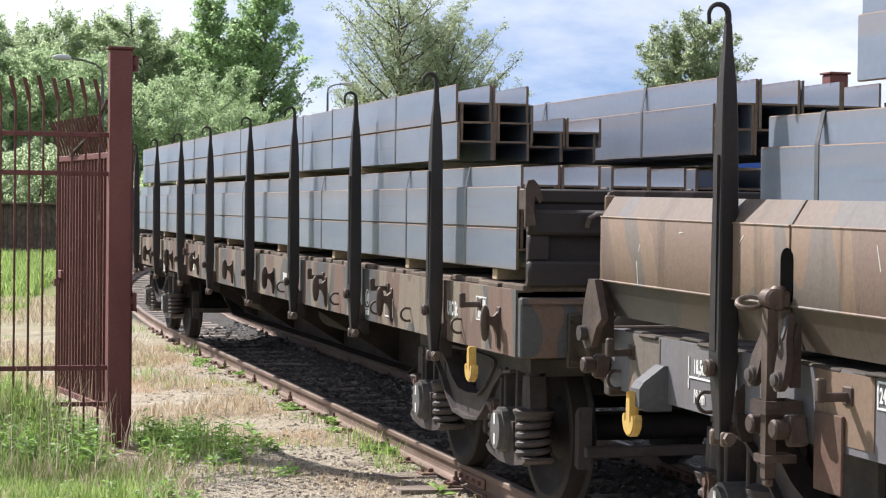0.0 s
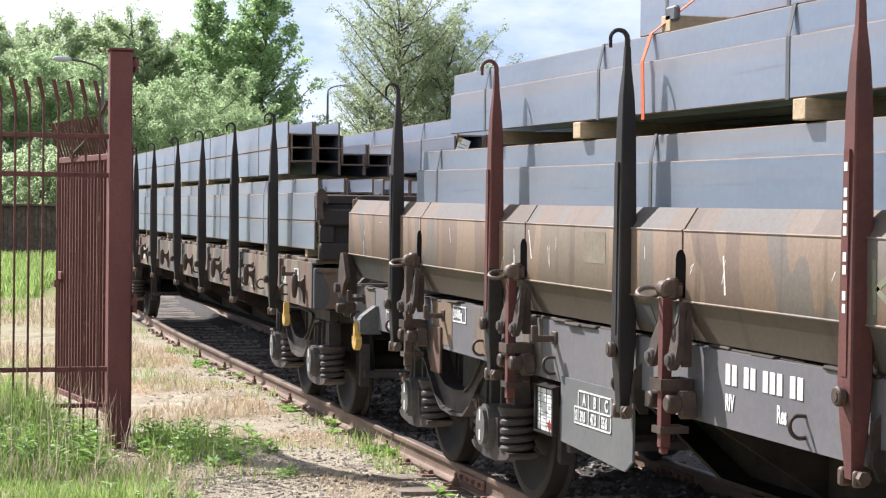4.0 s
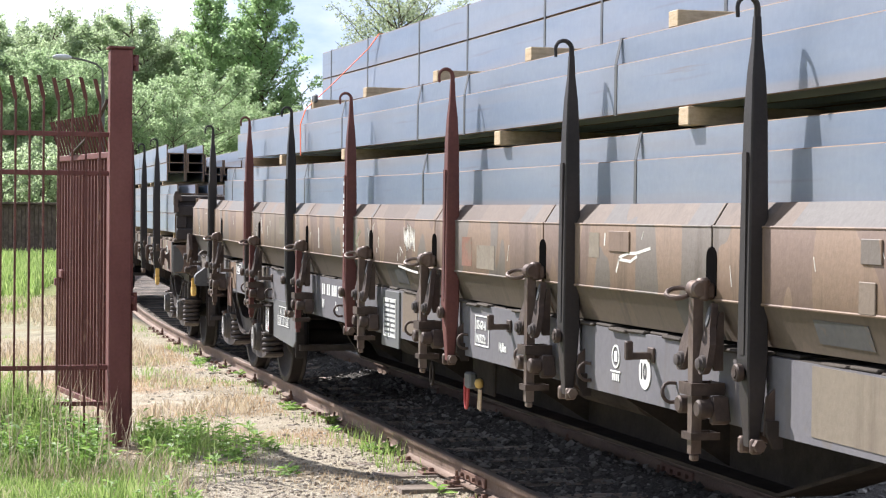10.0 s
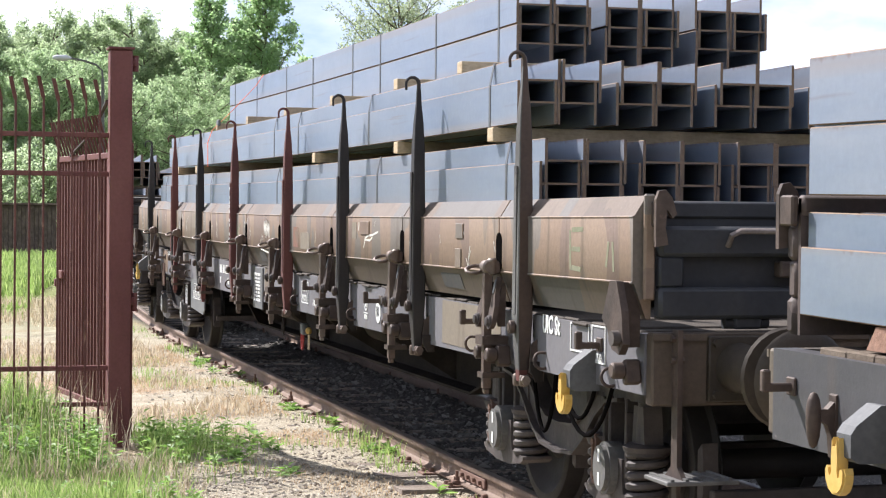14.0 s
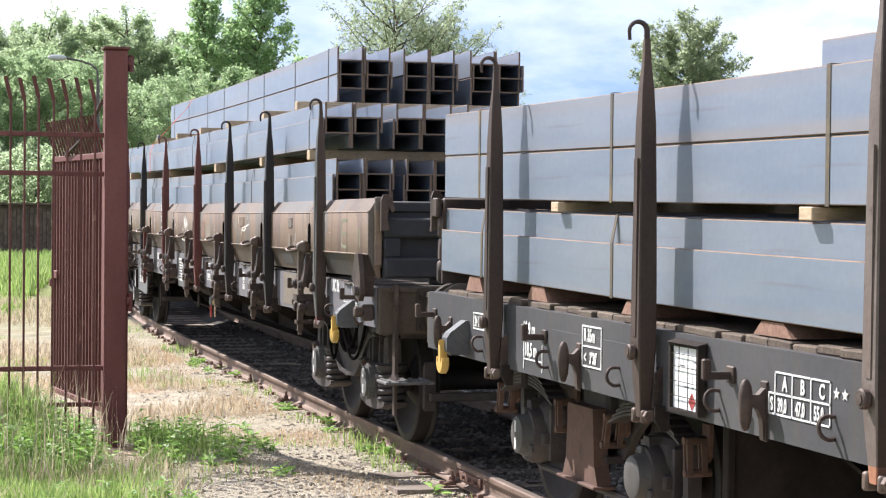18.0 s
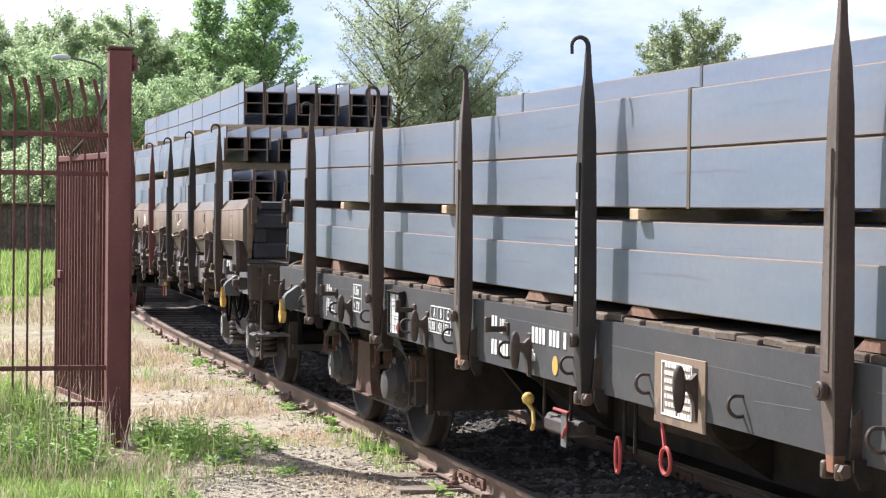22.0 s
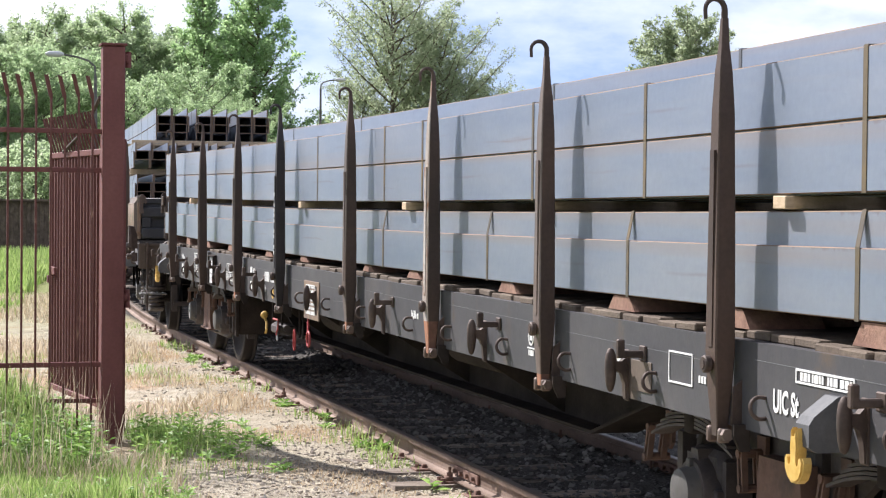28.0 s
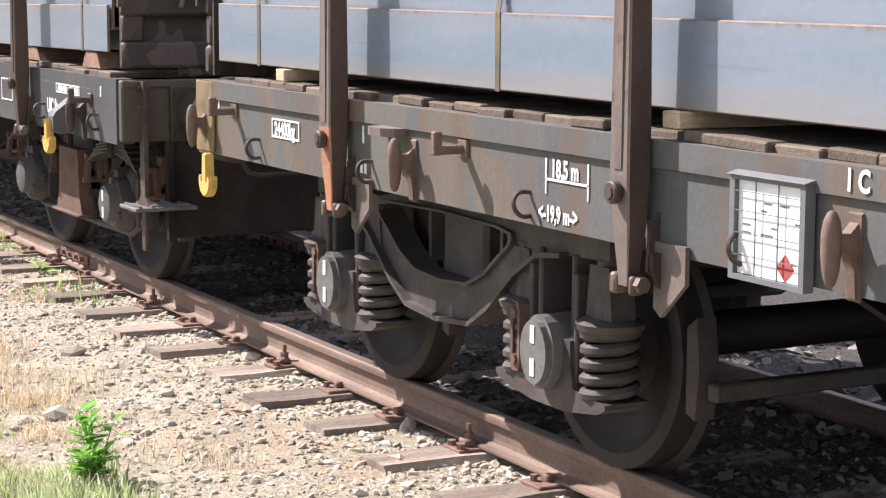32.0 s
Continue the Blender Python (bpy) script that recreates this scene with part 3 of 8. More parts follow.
def ground_material():
    m = bpy.data.materials.new("sandy_gravel_and_grass")
    m.use_nodes = True
    n, l = m.node_tree.nodes, m.node_tree.links
    b = n["Principled BSDF"]
    tc = n.new("ShaderNodeTexCoord")

    def nz(scale, detail, r=0.6):
        t = n.new("ShaderNodeTexNoise")
        t.inputs["Scale"].default_value, t.inputs["Detail"].default_value, t.inputs["Roughness"].default_value = scale, detail, r
        l.new(tc.outputs["Object"], t.inputs["Vector"])
        return t

    def ramp(src, stops):
        r = n.new("ShaderNodeValToRGB")
        while len(r.color_ramp.elements) < len(stops):
            r.color_ramp.elements.new(0.5)
        for e, (p, c) in zip(r.color_ramp.elements, stops):
            e.position, e.color = p, (*c, 1)
        l.new(src, r.inputs["Fac"])
        return r.outputs["Color"]

    def mix(fac, a, c):
        x = n.new("ShaderNodeMixRGB")
        l.new(fac, x.inputs["Fac"])
        l.new(a, x.inputs["Color1"])
        l.new(c, x.inputs["Color2"])
        return x.outputs["Color"]

    sand = ramp(nz(3.5, 8).outputs["Fac"], [(0.3, (0.30, 0.25, 0.185)), (0.5, (0.435, 0.378, 0.285)), (0.7, (0.565, 0.50, 0.39))])
    grit = ramp(nz(38, 4).outputs["Fac"], [(0.35, (0.24, 0.205, 0.155)), (0.5, (0.405, 0.358, 0.278)), (0.68, (0.585, 0.535, 0.43))])
    straw = ramp(nz(26, 6).outputs["Fac"], [(0.3, (0.29, 0.205, 0.135)), (0.6, (0.47, 0.345, 0.235))])
    green = ramp(nz(9, 8).outputs["Fac"], [(0.3, (0.13, 0.15, 0.055)), (0.55, (0.21, 0.23, 0.09)), (0.75, (0.32, 0.29, 0.16))])
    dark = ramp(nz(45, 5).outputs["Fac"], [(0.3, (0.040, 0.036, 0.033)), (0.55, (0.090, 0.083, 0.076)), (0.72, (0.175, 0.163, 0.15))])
    base = mix(ramp(nz(1.1, 5).outputs["Fac"], [(0.42, (0, 0, 0)), (0.58, (1, 1, 1))]), sand, grit)
    base = mix(ramp(nz(0.55, 6).outputs["Fac"], [(0.52, (0, 0, 0)), (0.62, (1, 1, 1))]), base, straw)
    soil = ramp(nz(30, 6).outputs["Fac"], [(0.3, (0.20, 0.165, 0.13)), (0.55, (0.31, 0.265, 0.215)), (0.75, (0.44, 0.385, 0.325))])
    base = mix(ramp(nz(0.8, 7, 0.68).outputs["Fac"], [(0.56, (0, 0, 0)), (0.64, (1, 1, 1))]), base, soil)
    # the bed's oily dark also carries the wagons' shade, far past the rails; left of the gate grass grows
    sep = n.new("ShaderNodeSeparateXYZ")
    l.new(tc.outputs["Object"], sep.inputs["Vector"])
    wob = nz(0.9, 5)
    wm = n.new("ShaderNodeMath")
    wm.operation = "MULTIPLY_ADD"
    wm.inputs[1].default_value = 1.6
    l.new(wob.outputs["Fac"], wm.inputs[0])
    l.new(sep.outputs["X"], wm.inputs[2])

    def step(src, a, c):
        r = n.new("ShaderNodeMapRange")
        r.inputs["From Min"].default_value, r.inputs["From Max"].default_value = a, c
        l.new(src, r.inputs["Value"])
        return r.outputs["Result"]

    base = mix(step(wm.outputs[0], 1.9, 1.2), base, green)
    base = mix(step(wm.outputs[0], 11.4, 13.0), base, green)
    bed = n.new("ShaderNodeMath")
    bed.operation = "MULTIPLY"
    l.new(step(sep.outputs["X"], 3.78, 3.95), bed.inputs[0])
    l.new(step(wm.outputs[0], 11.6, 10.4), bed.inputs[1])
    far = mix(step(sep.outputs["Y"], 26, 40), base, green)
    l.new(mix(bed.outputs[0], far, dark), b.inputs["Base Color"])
    b.inputs["Roughness"].default_value = 0.95
    b.inputs["Specular IOR Level"].default_value = 0.15
    bp = n.new("ShaderNodeBump")
    bp.inputs["Strength"].default_value, bp.inputs["Distance"].default_value = 1.0, 0.025
    l.new(nz(55, 8, 0.7).outputs["Fac"], bp.inputs["Height"])
    l.new(bp.outputs["Normal"], b.inputs["Normal"])
    return m


def build_ground():
    xs = [-1800, -700, -300, -150, -80, -45, -25, -15, -10, -7, -5, -4] + [-3 + 0.11 * i for i in range(100)] + [8.2, 8.8, 10, 12, 15, 20, 28, 40, 70, 130, 300, 800, 1800]
    ys = [-1500, -500, -150, -60, -25, -10, 0, 2, 3] + [4 + 0.13 * i for i in range(180)] + [28 + 0.8 * i for i in range(40)] + [62, 66, 72, 80, 92, 110, 140, 190, 300, 600, 1500, 2600]
    vs = [(x, y, ground_height(x, y) if abs(x) < 60 and y < 95 else GROUND_Z) for y in ys for x in xs]
    w = len(xs)
    fs = [(j * w + i, j * w + i + 1, (j + 1) * w + i + 1, (j + 1) * w + i) for j in range(len(ys) - 1) for i in range(w - 1)]
    me = bpy.data.meshes.new("ground")
    me.from_pydata(vs, [], fs)
    me.materials.append(ground_material())
    me.polygons.foreach_set("use_smooth", [True] * len(fs))
    tagged(new("ground", me), "sandy gravel ground with straw and grass beside the track", "ground", kind="structure")


build_ground()

# ---------------------------------------------------------------- rails
RAIL_HEAD = 0.0365


def rail_outline():
    """(across, height) of a flat-bottomed rail, its top at 0."""
    half = [(0.0, 0.0), (0.024, -0.001), (0.033, -0.006), (0.0345, -0.016), (0.033, -0.036), (0.012, -0.046), (0.009, -0.062), (0.009, -0.105),
            (0.013, -0.122), (0.035, -0.133), (0.0625, -0.139), (0.0625, -0.149), (0.0, -0.149)]
    return half + [(-x, z) for x, z in reversed(half[1:-1])]


def build_rail(side):
    out = rail_outline()
    ss = [-14 + 0.9 * i for i in range(108)]
    vs, n = [], len(out)
    for s in ss:
        p, h = track_point(s), track_heading(s)
        for a, z in out:
            a2 = side * 0.7540 + a
            vs.append((p.x + a2 * math.cos(h), p.y - a2 * math.sin(h), z))
    fs, ms = [], []
    for k in range(len(ss) - 1):
        for i in range(n):
            j = (i + 1) % n
            fs.append((k * n + i, k * n + j, (k + 1) * n + j, (k + 1) * n + i))
            ms.append(1 if i in (0, n - 1) else 0)
    me = bpy.data.meshes.new("rail")
    me.from_pydata(vs, [], fs)
    me.materials.append(M["rail"])
    me.materials.append(M["rail_top"])
    me.polygons.foreach_set("material_index", ms)
    bm = bmesh.new()
    bm.from_mesh(me)
    bmesh.ops.recalc_face_normals(bm, faces=bm.faces)
    bm.to_mesh(me)
    bm.free()
    return tagged(new("rail", me), "rusty steel rail with a bright running surface", "rail", "rails of the siding")


rail_near, rail_far = build_rail(-1), build_rail(1)


# ================================================================ wagons
# In a wagon's space y points the way it travels, x away from the camera's side (the seen side has x < 0), z is height above the rail.
HALF = 1.30          # half width over the solebars
PIVOT = 7.43
AXLE = 0.90
WHEEL_R = 0.46
STAKES_B = (7.80, 5.62, 3.62, 1.40, -1.28, -3.40, -5.54, -7.70)
STAKES = (7.72, 5.55, 3.38, 1.20, -1.20, -3.30, -5.54, -7.71)
wheelsets = []       # (object, where it stands in its bogie)


def arc(cx, cz, r, a0, a1, n, rz=None):
    rz = rz or r
    return [(cx + r * math.cos(radians(a0 + (a1 - a0) * i / n)), cz + rz * math.sin(radians(a0 + (a1 - a0) * i / n))) for i in range(n + 1)]


# ---- meshes that wagons share
def wheel_shape():
    sh = Shape()
    for sx in (-1, 1):
        prof = [(0.655, 0.10), (0.655, 0.36), (0.67, 0.40), (0.685, 0.475), (0.700, 0.49), (0.7135, 0.478), (0.722, WHEEL_R + 0.003), (0.822, WHEEL_R - 0.004),
                (0.828, WHEEL_R - 0.012), (0.828, 0.40), (0.805, 0.375), (0.765, 0.33), (0.745, 0.19), (0.79, 0.13), (0.80, 0.09)]
        sh.lathe([(sx * a, r) for a, r in prof], "x", n=40)
    sh.cyl(0.08, -0.98, 0.98, "x", n=14)
    return sh


def coil_shape(r=0.088, h=0.24, turns=4.6, t=0.0225):
    n = int(turns * 14)
    pts = [(r * math.cos(2 * math.pi * turns * i / n), r * math.sin(2 * math.pi * turns * i / n), -h / 2 + h * i / n) for i in range(n + 1)]
    return Shape().tube(pts, t, 7)


def y25_frame_shape(side):
    """Side frame with a hanging belly and a window."""
    sh = Shape()
    for sx in (side,):
        x0, x1 = sx * 0.94, sx * 1.04
        belly_out = [(-1.22, 0.82), (-1.22, 0.90), (-0.60, 0.93), (0.0, 0.95), (0.60, 0.93), (1.22, 0.90), (1.22, 0.82), (0.78, 0.80), (0.62, 0.71), (0.42, 0.55),
                     (0.27, 0.465), (0.0, 0.445), (-0.27, 0.465), (-0.42, 0.55), (-0.62, 0.71), (-0.78, 0.80)]
        belly_in = [(-0.56, 0.815), (-0.555, 0.84), (-0.45, 0.855), (0.0, 0.865), (0.45, 0.855), (0.555, 0.84), (0.56, 0.815), (0.54, 0.79), (0.47, 0.745), (0.36, 0.665),
                    (0.22, 0.605), (0.0, 0.59), (-0.22, 0.605), (-0.36, 0.665), (-0.47, 0.745), (-0.54, 0.79)]
        sh.ring(belly_out, belly_in, x0, x1, "x")
        rim = [(y * 1.035, 0.745 + (z - 0.745) * 1.06) for y, z in belly_in]     # raised rim round the window
        sh.ring(rim, [(y * 0.985, 0.745 + (z - 0.745) * 0.97) for y, z in belly_in], x1 - sx * 0.004, x1 + sx * 0.022, "x")
        # flange along the belly's lower edge
        low = [(0.95, 0.82), (0.78, 0.80), (0.62, 0.71), (0.42, 0.55), (0.27, 0.465), (0.0, 0.445), (-0.27, 0.465), (-0.42, 0.55), (-0.62, 0.71), (-0.78, 0.80), (-0.95, 0.82)]
        for (a, b), (c, d) in zip(low, low[1:]):
            sh.add([(sx * 0.90, a, b), (sx * 1.08, a, b), (sx * 1.08, c, d), (sx * 0.90, c, d),
                    (sx * 0.90, a, b - 0.02), (sx * 1.08, a, b - 0.02), (sx * 1.08, c, d - 0.02), (sx * 0.90, c, d - 0.02)],
                   [(0, 1, 2, 3), (7, 6, 5, 4), (0, 4, 5, 1), (1, 5, 6, 2), (2, 6, 7, 3), (3, 7, 4, 0)])
        for y in (-0.30, -0.15, 0.0, 0.15, 0.30):
            sh.box(sx * 0.86, sx * 0.945, y - 0.012, y + 0.012, 0.62, 0.87)
        sh.box(sx * 0.84, sx * 0.87, -0.34, 0.60, 0.62, 0.87)
        for y in (-AXLE, AXLE):
            for k in (-1, 1):
                sh.box(sx * 0.90, sx * 1.06, y + k * 0.115 - 0.015, y + k * 0.115 + 0.015, 0.36, 0.82, 0, 0.008)   # horn guides
            # lower tie under the box
            sh.tube([(sx * 1.0, y - 0.33, 0.335), (sx * 1.0, y - 0.15, 0.27), (sx * 1.0, y + 0.15, 0.27), (sx * 1.0, y + 0.33, 0.335)], 0.018, 7)
    return sh


def bolster_shape():
    """Cross beam of a bogie with a beam at either end."""
    sh = Shape()
    sh.box(-0.95, 0.95, -0.18, 0.18, 0.58, 0.88, 0, 0.02)
    sh.box(-0.10, 0.10, -1.2, 1.2, 0.80, 0.88)
    for y in (-1.18, 1.18):
        sh.box(-0.95, 0.95, y - 0.05, y + 0.05, 0.80, 0.90)
    return sh


def brake_beam_shape():
    return Shape().box(-0.80, 0.80, -0.03, 0.03, 0.36, 0.42, 0, 0.006)


def brake_shoe_shape(k):
    return Shape().prism([(k * -0.125, 0.30), (k * -0.125, 0.60), (k * -0.07, 0.64), (k * -0.05, 0.46), (k * -0.07, 0.28)], -0.04, 0.04, "x")


def y25_box_shape():
    """Axle box body; it points to -x."""
    sh = Shape()
    out = arc(0, 0, 0.105, 90, 450, 22, 0.135)[:-1]
    return sh.prism(out, -0.19, -0.02, "x")


def y25_cover_shape():
    return Shape().prism([(a * 0.86, b * 0.86) for a, b in arc(0, 0, 0.105, 90, 450, 22, 0.135)[:-1]], -0.215, -0.1905, "x")


def y25_saddle_shape():
    """The two wings under an axle box that carry the springs."""
    return Shape().prism([(-0.38, -0.145), (-0.33, -0.17), (-0.12, -0.20), (0.12, -0.20), (0.33, -0.17), (0.38, -0.145), (0.38, -0.128), (0.17, -0.11), (0.15, -0.02), (0.15, 0.06), (-0.15, 0.06), (-0.15, -0.02), (-0.17, -0.11), (-0.38, -0.128)], -0.15, 0.03, "x")


def y25_guide_shape():
    return Shape().box(-0.135, -0.02, -0.012, 0.012, -0.12, 0.30, 0, 0.006)


def dash_shape():
    return Shape().box(-0.2185, -0.2165, -0.014, 0.014, -0.0325, 0.0325)


def spring_seat_shape():
    return Shape().lathe([(0.08, 0.085), (0.10, 0.112), (0.135, 0.112), (0.14, 0.06), (0.36, 0.05)], "z", n=16)


def spring_hood_shape():
    """Pressed hood of the side frame over a spring."""
    sh = Shape()
    sh.prism([(-0.085, 0.60), (0.085, 0.60), (0.060, 0.80), (-0.060, 0.80)], -0.05, 0.05, "x")
    sh.lathe([(0.575, 0.118), (0.60, 0.126), (0.615, 0.10)], "z", n=18)
    return sh


def friction_link_shape():
    """Closed loop of flat bar that hangs beside an axle box."""
    out = [(-0.034, 0.10), (-0.022, 0.13), (0.022, 0.13), (0.034, 0.10), (0.034, -0.10), (0.022, -0.13), (-0.022, -0.13), (-0.034, -0.10)]
    return Shape().ring(out, [(a * 0.45, b * 0.80) for a, b in out], -0.02, 0.02, "x").cyl(0.02, -0.03, 0.06, "x", (0, 0, 0.085), 8).cyl(0.02, -0.03, 0.06, "x", (0, 0, -0.085), 8)


def leaf_frame_shape(side):
    """Plate side frame of the leaf-sprung bogie, with horn guides and a long tie under the boxes."""
    sh = Shape()
    x0, x1 = side * 0.85, side * 0.89
    sh.prism([(-1.25, 0.80), (-1.25, 0.90), (1.25, 0.90), (1.25, 0.80), (0.62, 0.74), (0.42, 0.60), (0.28, 0.46), (-0.28, 0.46), (-0.42, 0.60), (-0.62, 0.74)], x0, x1, "x")
    sh.box(side * 0.84, side * 0.98, -0.26, 0.26, 0.44, 0.475)
    for y in (-AXLE, AXLE):
        for k in (-1, 1):
            sh.box(side * 0.83, side * 0.96, y + k * 0.20 - 0.02, y + k * 0.20 + 0.02, 0.33, 0.62)
    sh.tube([(side * 0.93, -1.22, 0.40), (side * 0.93, -0.92, 0.275), (side * 0.93, 0.92, 0.275), (side * 0.93, 1.22, 0.40)], 0.022, 8)
    for k in (-1, 1):
        sh.box(side * 0.88, side * 0.95, k * 1.20, k * 1.26, 0.34, 0.70)
    return sh


def leaf_spring_shape():
    """Stack of leaves, each shorter than the one under it, gapped towards the ends."""
    sh = Shape()
    n = 12
    for i in range(6):
        half = 0.465 - i * 0.058
        ys = [-half + 2 * half * j / n for j in range(n + 1)]
        up = lambda y: 0.085 - 0.085 * (y / 0.465) ** 2 + i * (0.0185 - 0.004 * (y / 0.465) ** 2)
        pts = [(y, up(y)) for y in ys] + [(y, up(y) - 0.0135) for y in reversed(ys)]
        sh.prism(pts, -0.055, 0.055, "x")
    return sh


def spring_buckle_shape():
    return Shape().box(-0.068, 0.068, -0.045, 0.045, 0.045, 0.215, 0, 0.01).cyl(0.022, 0.215, 0.245, "z", (0, 0, 0), 8)


def shackle_shape(k):
    """Hanger of a spring's end: a bracket plate, two links and their pins."""
    sh = Shape()
    sh.prism([(-0.045, 0.10), (0.045, 0.10), (0.035, -0.05), (0.0, -0.085), (-0.035, -0.05)], 0.03, 0.05, "x")
    for x in (-0.062, 0.012):
        sh.ring([(-0.026, 0.035), (0.026, 0.035), (0.04 + k * 0.03, -0.135), (-0.012 + k * 0.03, -0.135)], [(-0.010, 0.015), (0.010, 0.015), (0.026 + k * 0.03, -0.115), (0.002 + k * 0.03, -0.115)], x - 0.014, x + 0.014, "x")
    for y, z in ((0.0, 0.025), (k * 0.03 + 0.014, -0.125)):
        sh.cyl(0.020, -0.085, 0.05, "x", (0, y, z), 8)
    return sh


def round_box_shape():
    """Cast axle box with a round cover; it points to -x."""
    sh = Shape()
    sh.lathe([(-0.165, 0.150), (-0.13, 0.165), (0.05, 0.170)], "x", n=28)
    sh.box(-0.10, 0.08, -0.175, 0.175, -0.10, 0.20, 0, 0.03)
    sh.prism([(-0.05, 0.14), (0.05, 0.14), (0.035, 0.20), (-0.035, 0.20)], -0.15, -0.05, "x")
    for k in (-1, 1):
        sh.box(-0.13, -0.02, k * 0.150, k * 0.195, -0.045, 0.03, 0, 0.01)
    return sh


def box_cover_shape():
    sh = Shape().lathe([(-0.232, 0.085), (-0.225, 0.105), (-0.185, 0.118), (-0.165, 0.125)], "x", n=28)
    for i in range(3):
        w = math.pi * 2 * i / 3 + math.pi / 2
        sh.box(-0.185, -0.16, 0.135 * math.cos(w) - 0.022, 0.135 * math.cos(w) + 0.022, 0.135 * math.sin(w) - 0.022, 0.135 * math.sin(w) + 0.022, 0, 0.006)
    return sh


def pedestal_shape():
    return Shape().prism([(-0.19, 0.20), (0.19, 0.20), (0.22, -0.10), (0.27, -0.198), (-0.27, -0.198), (-0.22, -0.10)], -0.085, -0.005, "x")


def stake_shape(split=0.20):
    """A swivelling stake: wide in the middle, tapering to a hook; its foot is at z = 0. The outer face and the foot have materials of their own."""
    sh = Shape()
    rings = [(0.0, 0.022, 0.026), (0.06, 0.025, 0.032), (0.20, 0.036, 0.047), (0.34, 0.044, 0.053), (0.44, 0.043, 0.052), (0.60, 0.0425, 0.051), (0.90, 0.040, 0.047), (1.30, 0.035, 0.040), (1.46, 0.028, 0.030),
             (1.58, 0.017, 0.017), (1.68, 0.013, 0.013)]
    for k in range(len(rings) - 1):
        vs, fs = [], []
        for z, hx, hy in rings[k:k + 2]:
            c = hx * 0.16
            vs += [(-hx + c, -hy, z), (hx - c, -hy, z), (hx, -hy + c, z), (hx, hy - c, z), (hx - c, hy, z), (-hx + c, hy, z), (-hx, hy - c, z), (-hx, -hy + c, z)]
        for i in (0, 1, 2, 3, 4):
            fs.append((i, i + 1, 9 + i, 8 + i))
        if k == 0:
            fs.append(tuple(range(7, -1, -1)))
        if k == len(rings) - 2:
            fs.append(tuple(range(8, 16)))
        low = 1 if rings[k + 1][0] <= split + 0.001 else 0
        sh.add(vs, fs, low)
        outer = [(5, 6, 14, 13), (6, 7, 15, 14), (7, 0, 8, 15)]
        used = sorted({v for f in outer for v in f})
        sh.add([vs[v] for v in used], [tuple(used.index(v) for v in f) for f in outer], 2 + low)
    return sh


def hook_shape():
    pts = [(0, 0, 1.62), (0, 0, 1.70)]
    pts += [(-0.042 + 0.042 * math.cos(radians(a)), 0, 1.715 + 0.042 * math.sin(radians(a))) for a in range(0, 200, 20)]
    pts += [(-0.082, 0, 1.675)]
    return Shape().tube(pts, 0.014, 8, taper=0.008)


def foot_shape():
    """The pin that the stake turns on, with a block at one end and a nut at the other."""
    sh = Shape()
    sh.cyl(0.013, -0.080, 0.070, "y", (0, 0, 0.012), 8)
    sh.box(-0.030, 0.026, 0.032, 0.068, -0.030, 0.036, 0, 0.008)
    sh.box(-0.026, 0.026, -0.056, -0.032, -0.026, 0.034, 0, 0.008)
    sh.cyl(0.026, -0.086, -0.062, "y", (0, 0, 0.010), 6)
    return sh


def foot_bracket_shape():
    sh = Shape()
    for k in (-1, 1):
        sh.prism([(0.03, 0.20), (0.10, 0.26), (0.10, 0.0), (0.02, 0.05)], k * 0.066 - 0.007, k * 0.066 + 0.007, "y")
    sh.cyl(0.036, -0.076, -0.045, "x", (0, 0.0, 0.29), 14, 0, 0.006)
    sh.cyl(0.02, -0.08, -0.07, "x", (0, 0.0, 0.29), 8)
    return sh


def ring_shape():
    """Open loop of round bar that stands out from the sill."""
    pts = [(0.004, 0.0, 0.044)] + [(-0.022 + 0.040 * math.cos(radians(a)), 0.010 * math.sin(radians(a)), 0.004 + 0.042 * math.sin(radians(a))) for a in range(80, 281, 20)] + [(0.004, 0.0, -0.036)]
    return Shape().tube(pts, 0.0085, 7)


def lash_hook_shape():
    """Cast rope cleat: an upright oval horn that stands clear of the sill on an arched neck."""
    sh = Shape()
    sh.lathe([(-0.105, 0.006), (-0.095, 0.015), (-0.065, 0.023), (-0.015, 0.028), (0.035, 0.028), (0.070, 0.023), (0.092, 0.013), (0.098, 0.004)], "z", (-0.084, 0.0, 0.014), 12)
    sh.prism([(-0.090, 0.068), (-0.066, 0.050), (-0.035, 0.050), (0.0, 0.085), (0.0, -0.120), (-0.014, -0.125), (-0.020, -0.050), (-0.036, -0.008), (-0.060, 0.006), (-0.090, 0.008)], -0.018, 0.018, "y")
    sh.prism([(-0.009, 0.098), (0.0, 0.104), (0.0, -0.135), (-0.009, -0.128)], -0.028, 0.028, "y")
    return sh


def peg_shape():
    """Square bar that stands out from a small plate, its end bent up."""
    sh = Shape()
    sh.box(-0.128, 0.0, -0.016, 0.016, -0.018, 0.014, 0, 0.005)
    sh.box(-0.132, -0.098, -0.017, 0.017, -0.020, 0.066, 0, 0.006)
    sh.box(-0.012, 0.002, -0.036, 0.036, -0.034, 0.036, 0, 0.005)
    return sh


def tow_bracket_shape():
    """Grey cast wedge that carries the yellow tow hook."""
    sh = Shape()
    sh.prism([(-0.02, 0.10), (0.02, 0.10), (0.02, -0.10), (-0.10, -0.10), (-0.135, -0.08), (-0.135, 0.0), (-0.115, 0.03)], -0.052, 0.052, "y")
    return sh


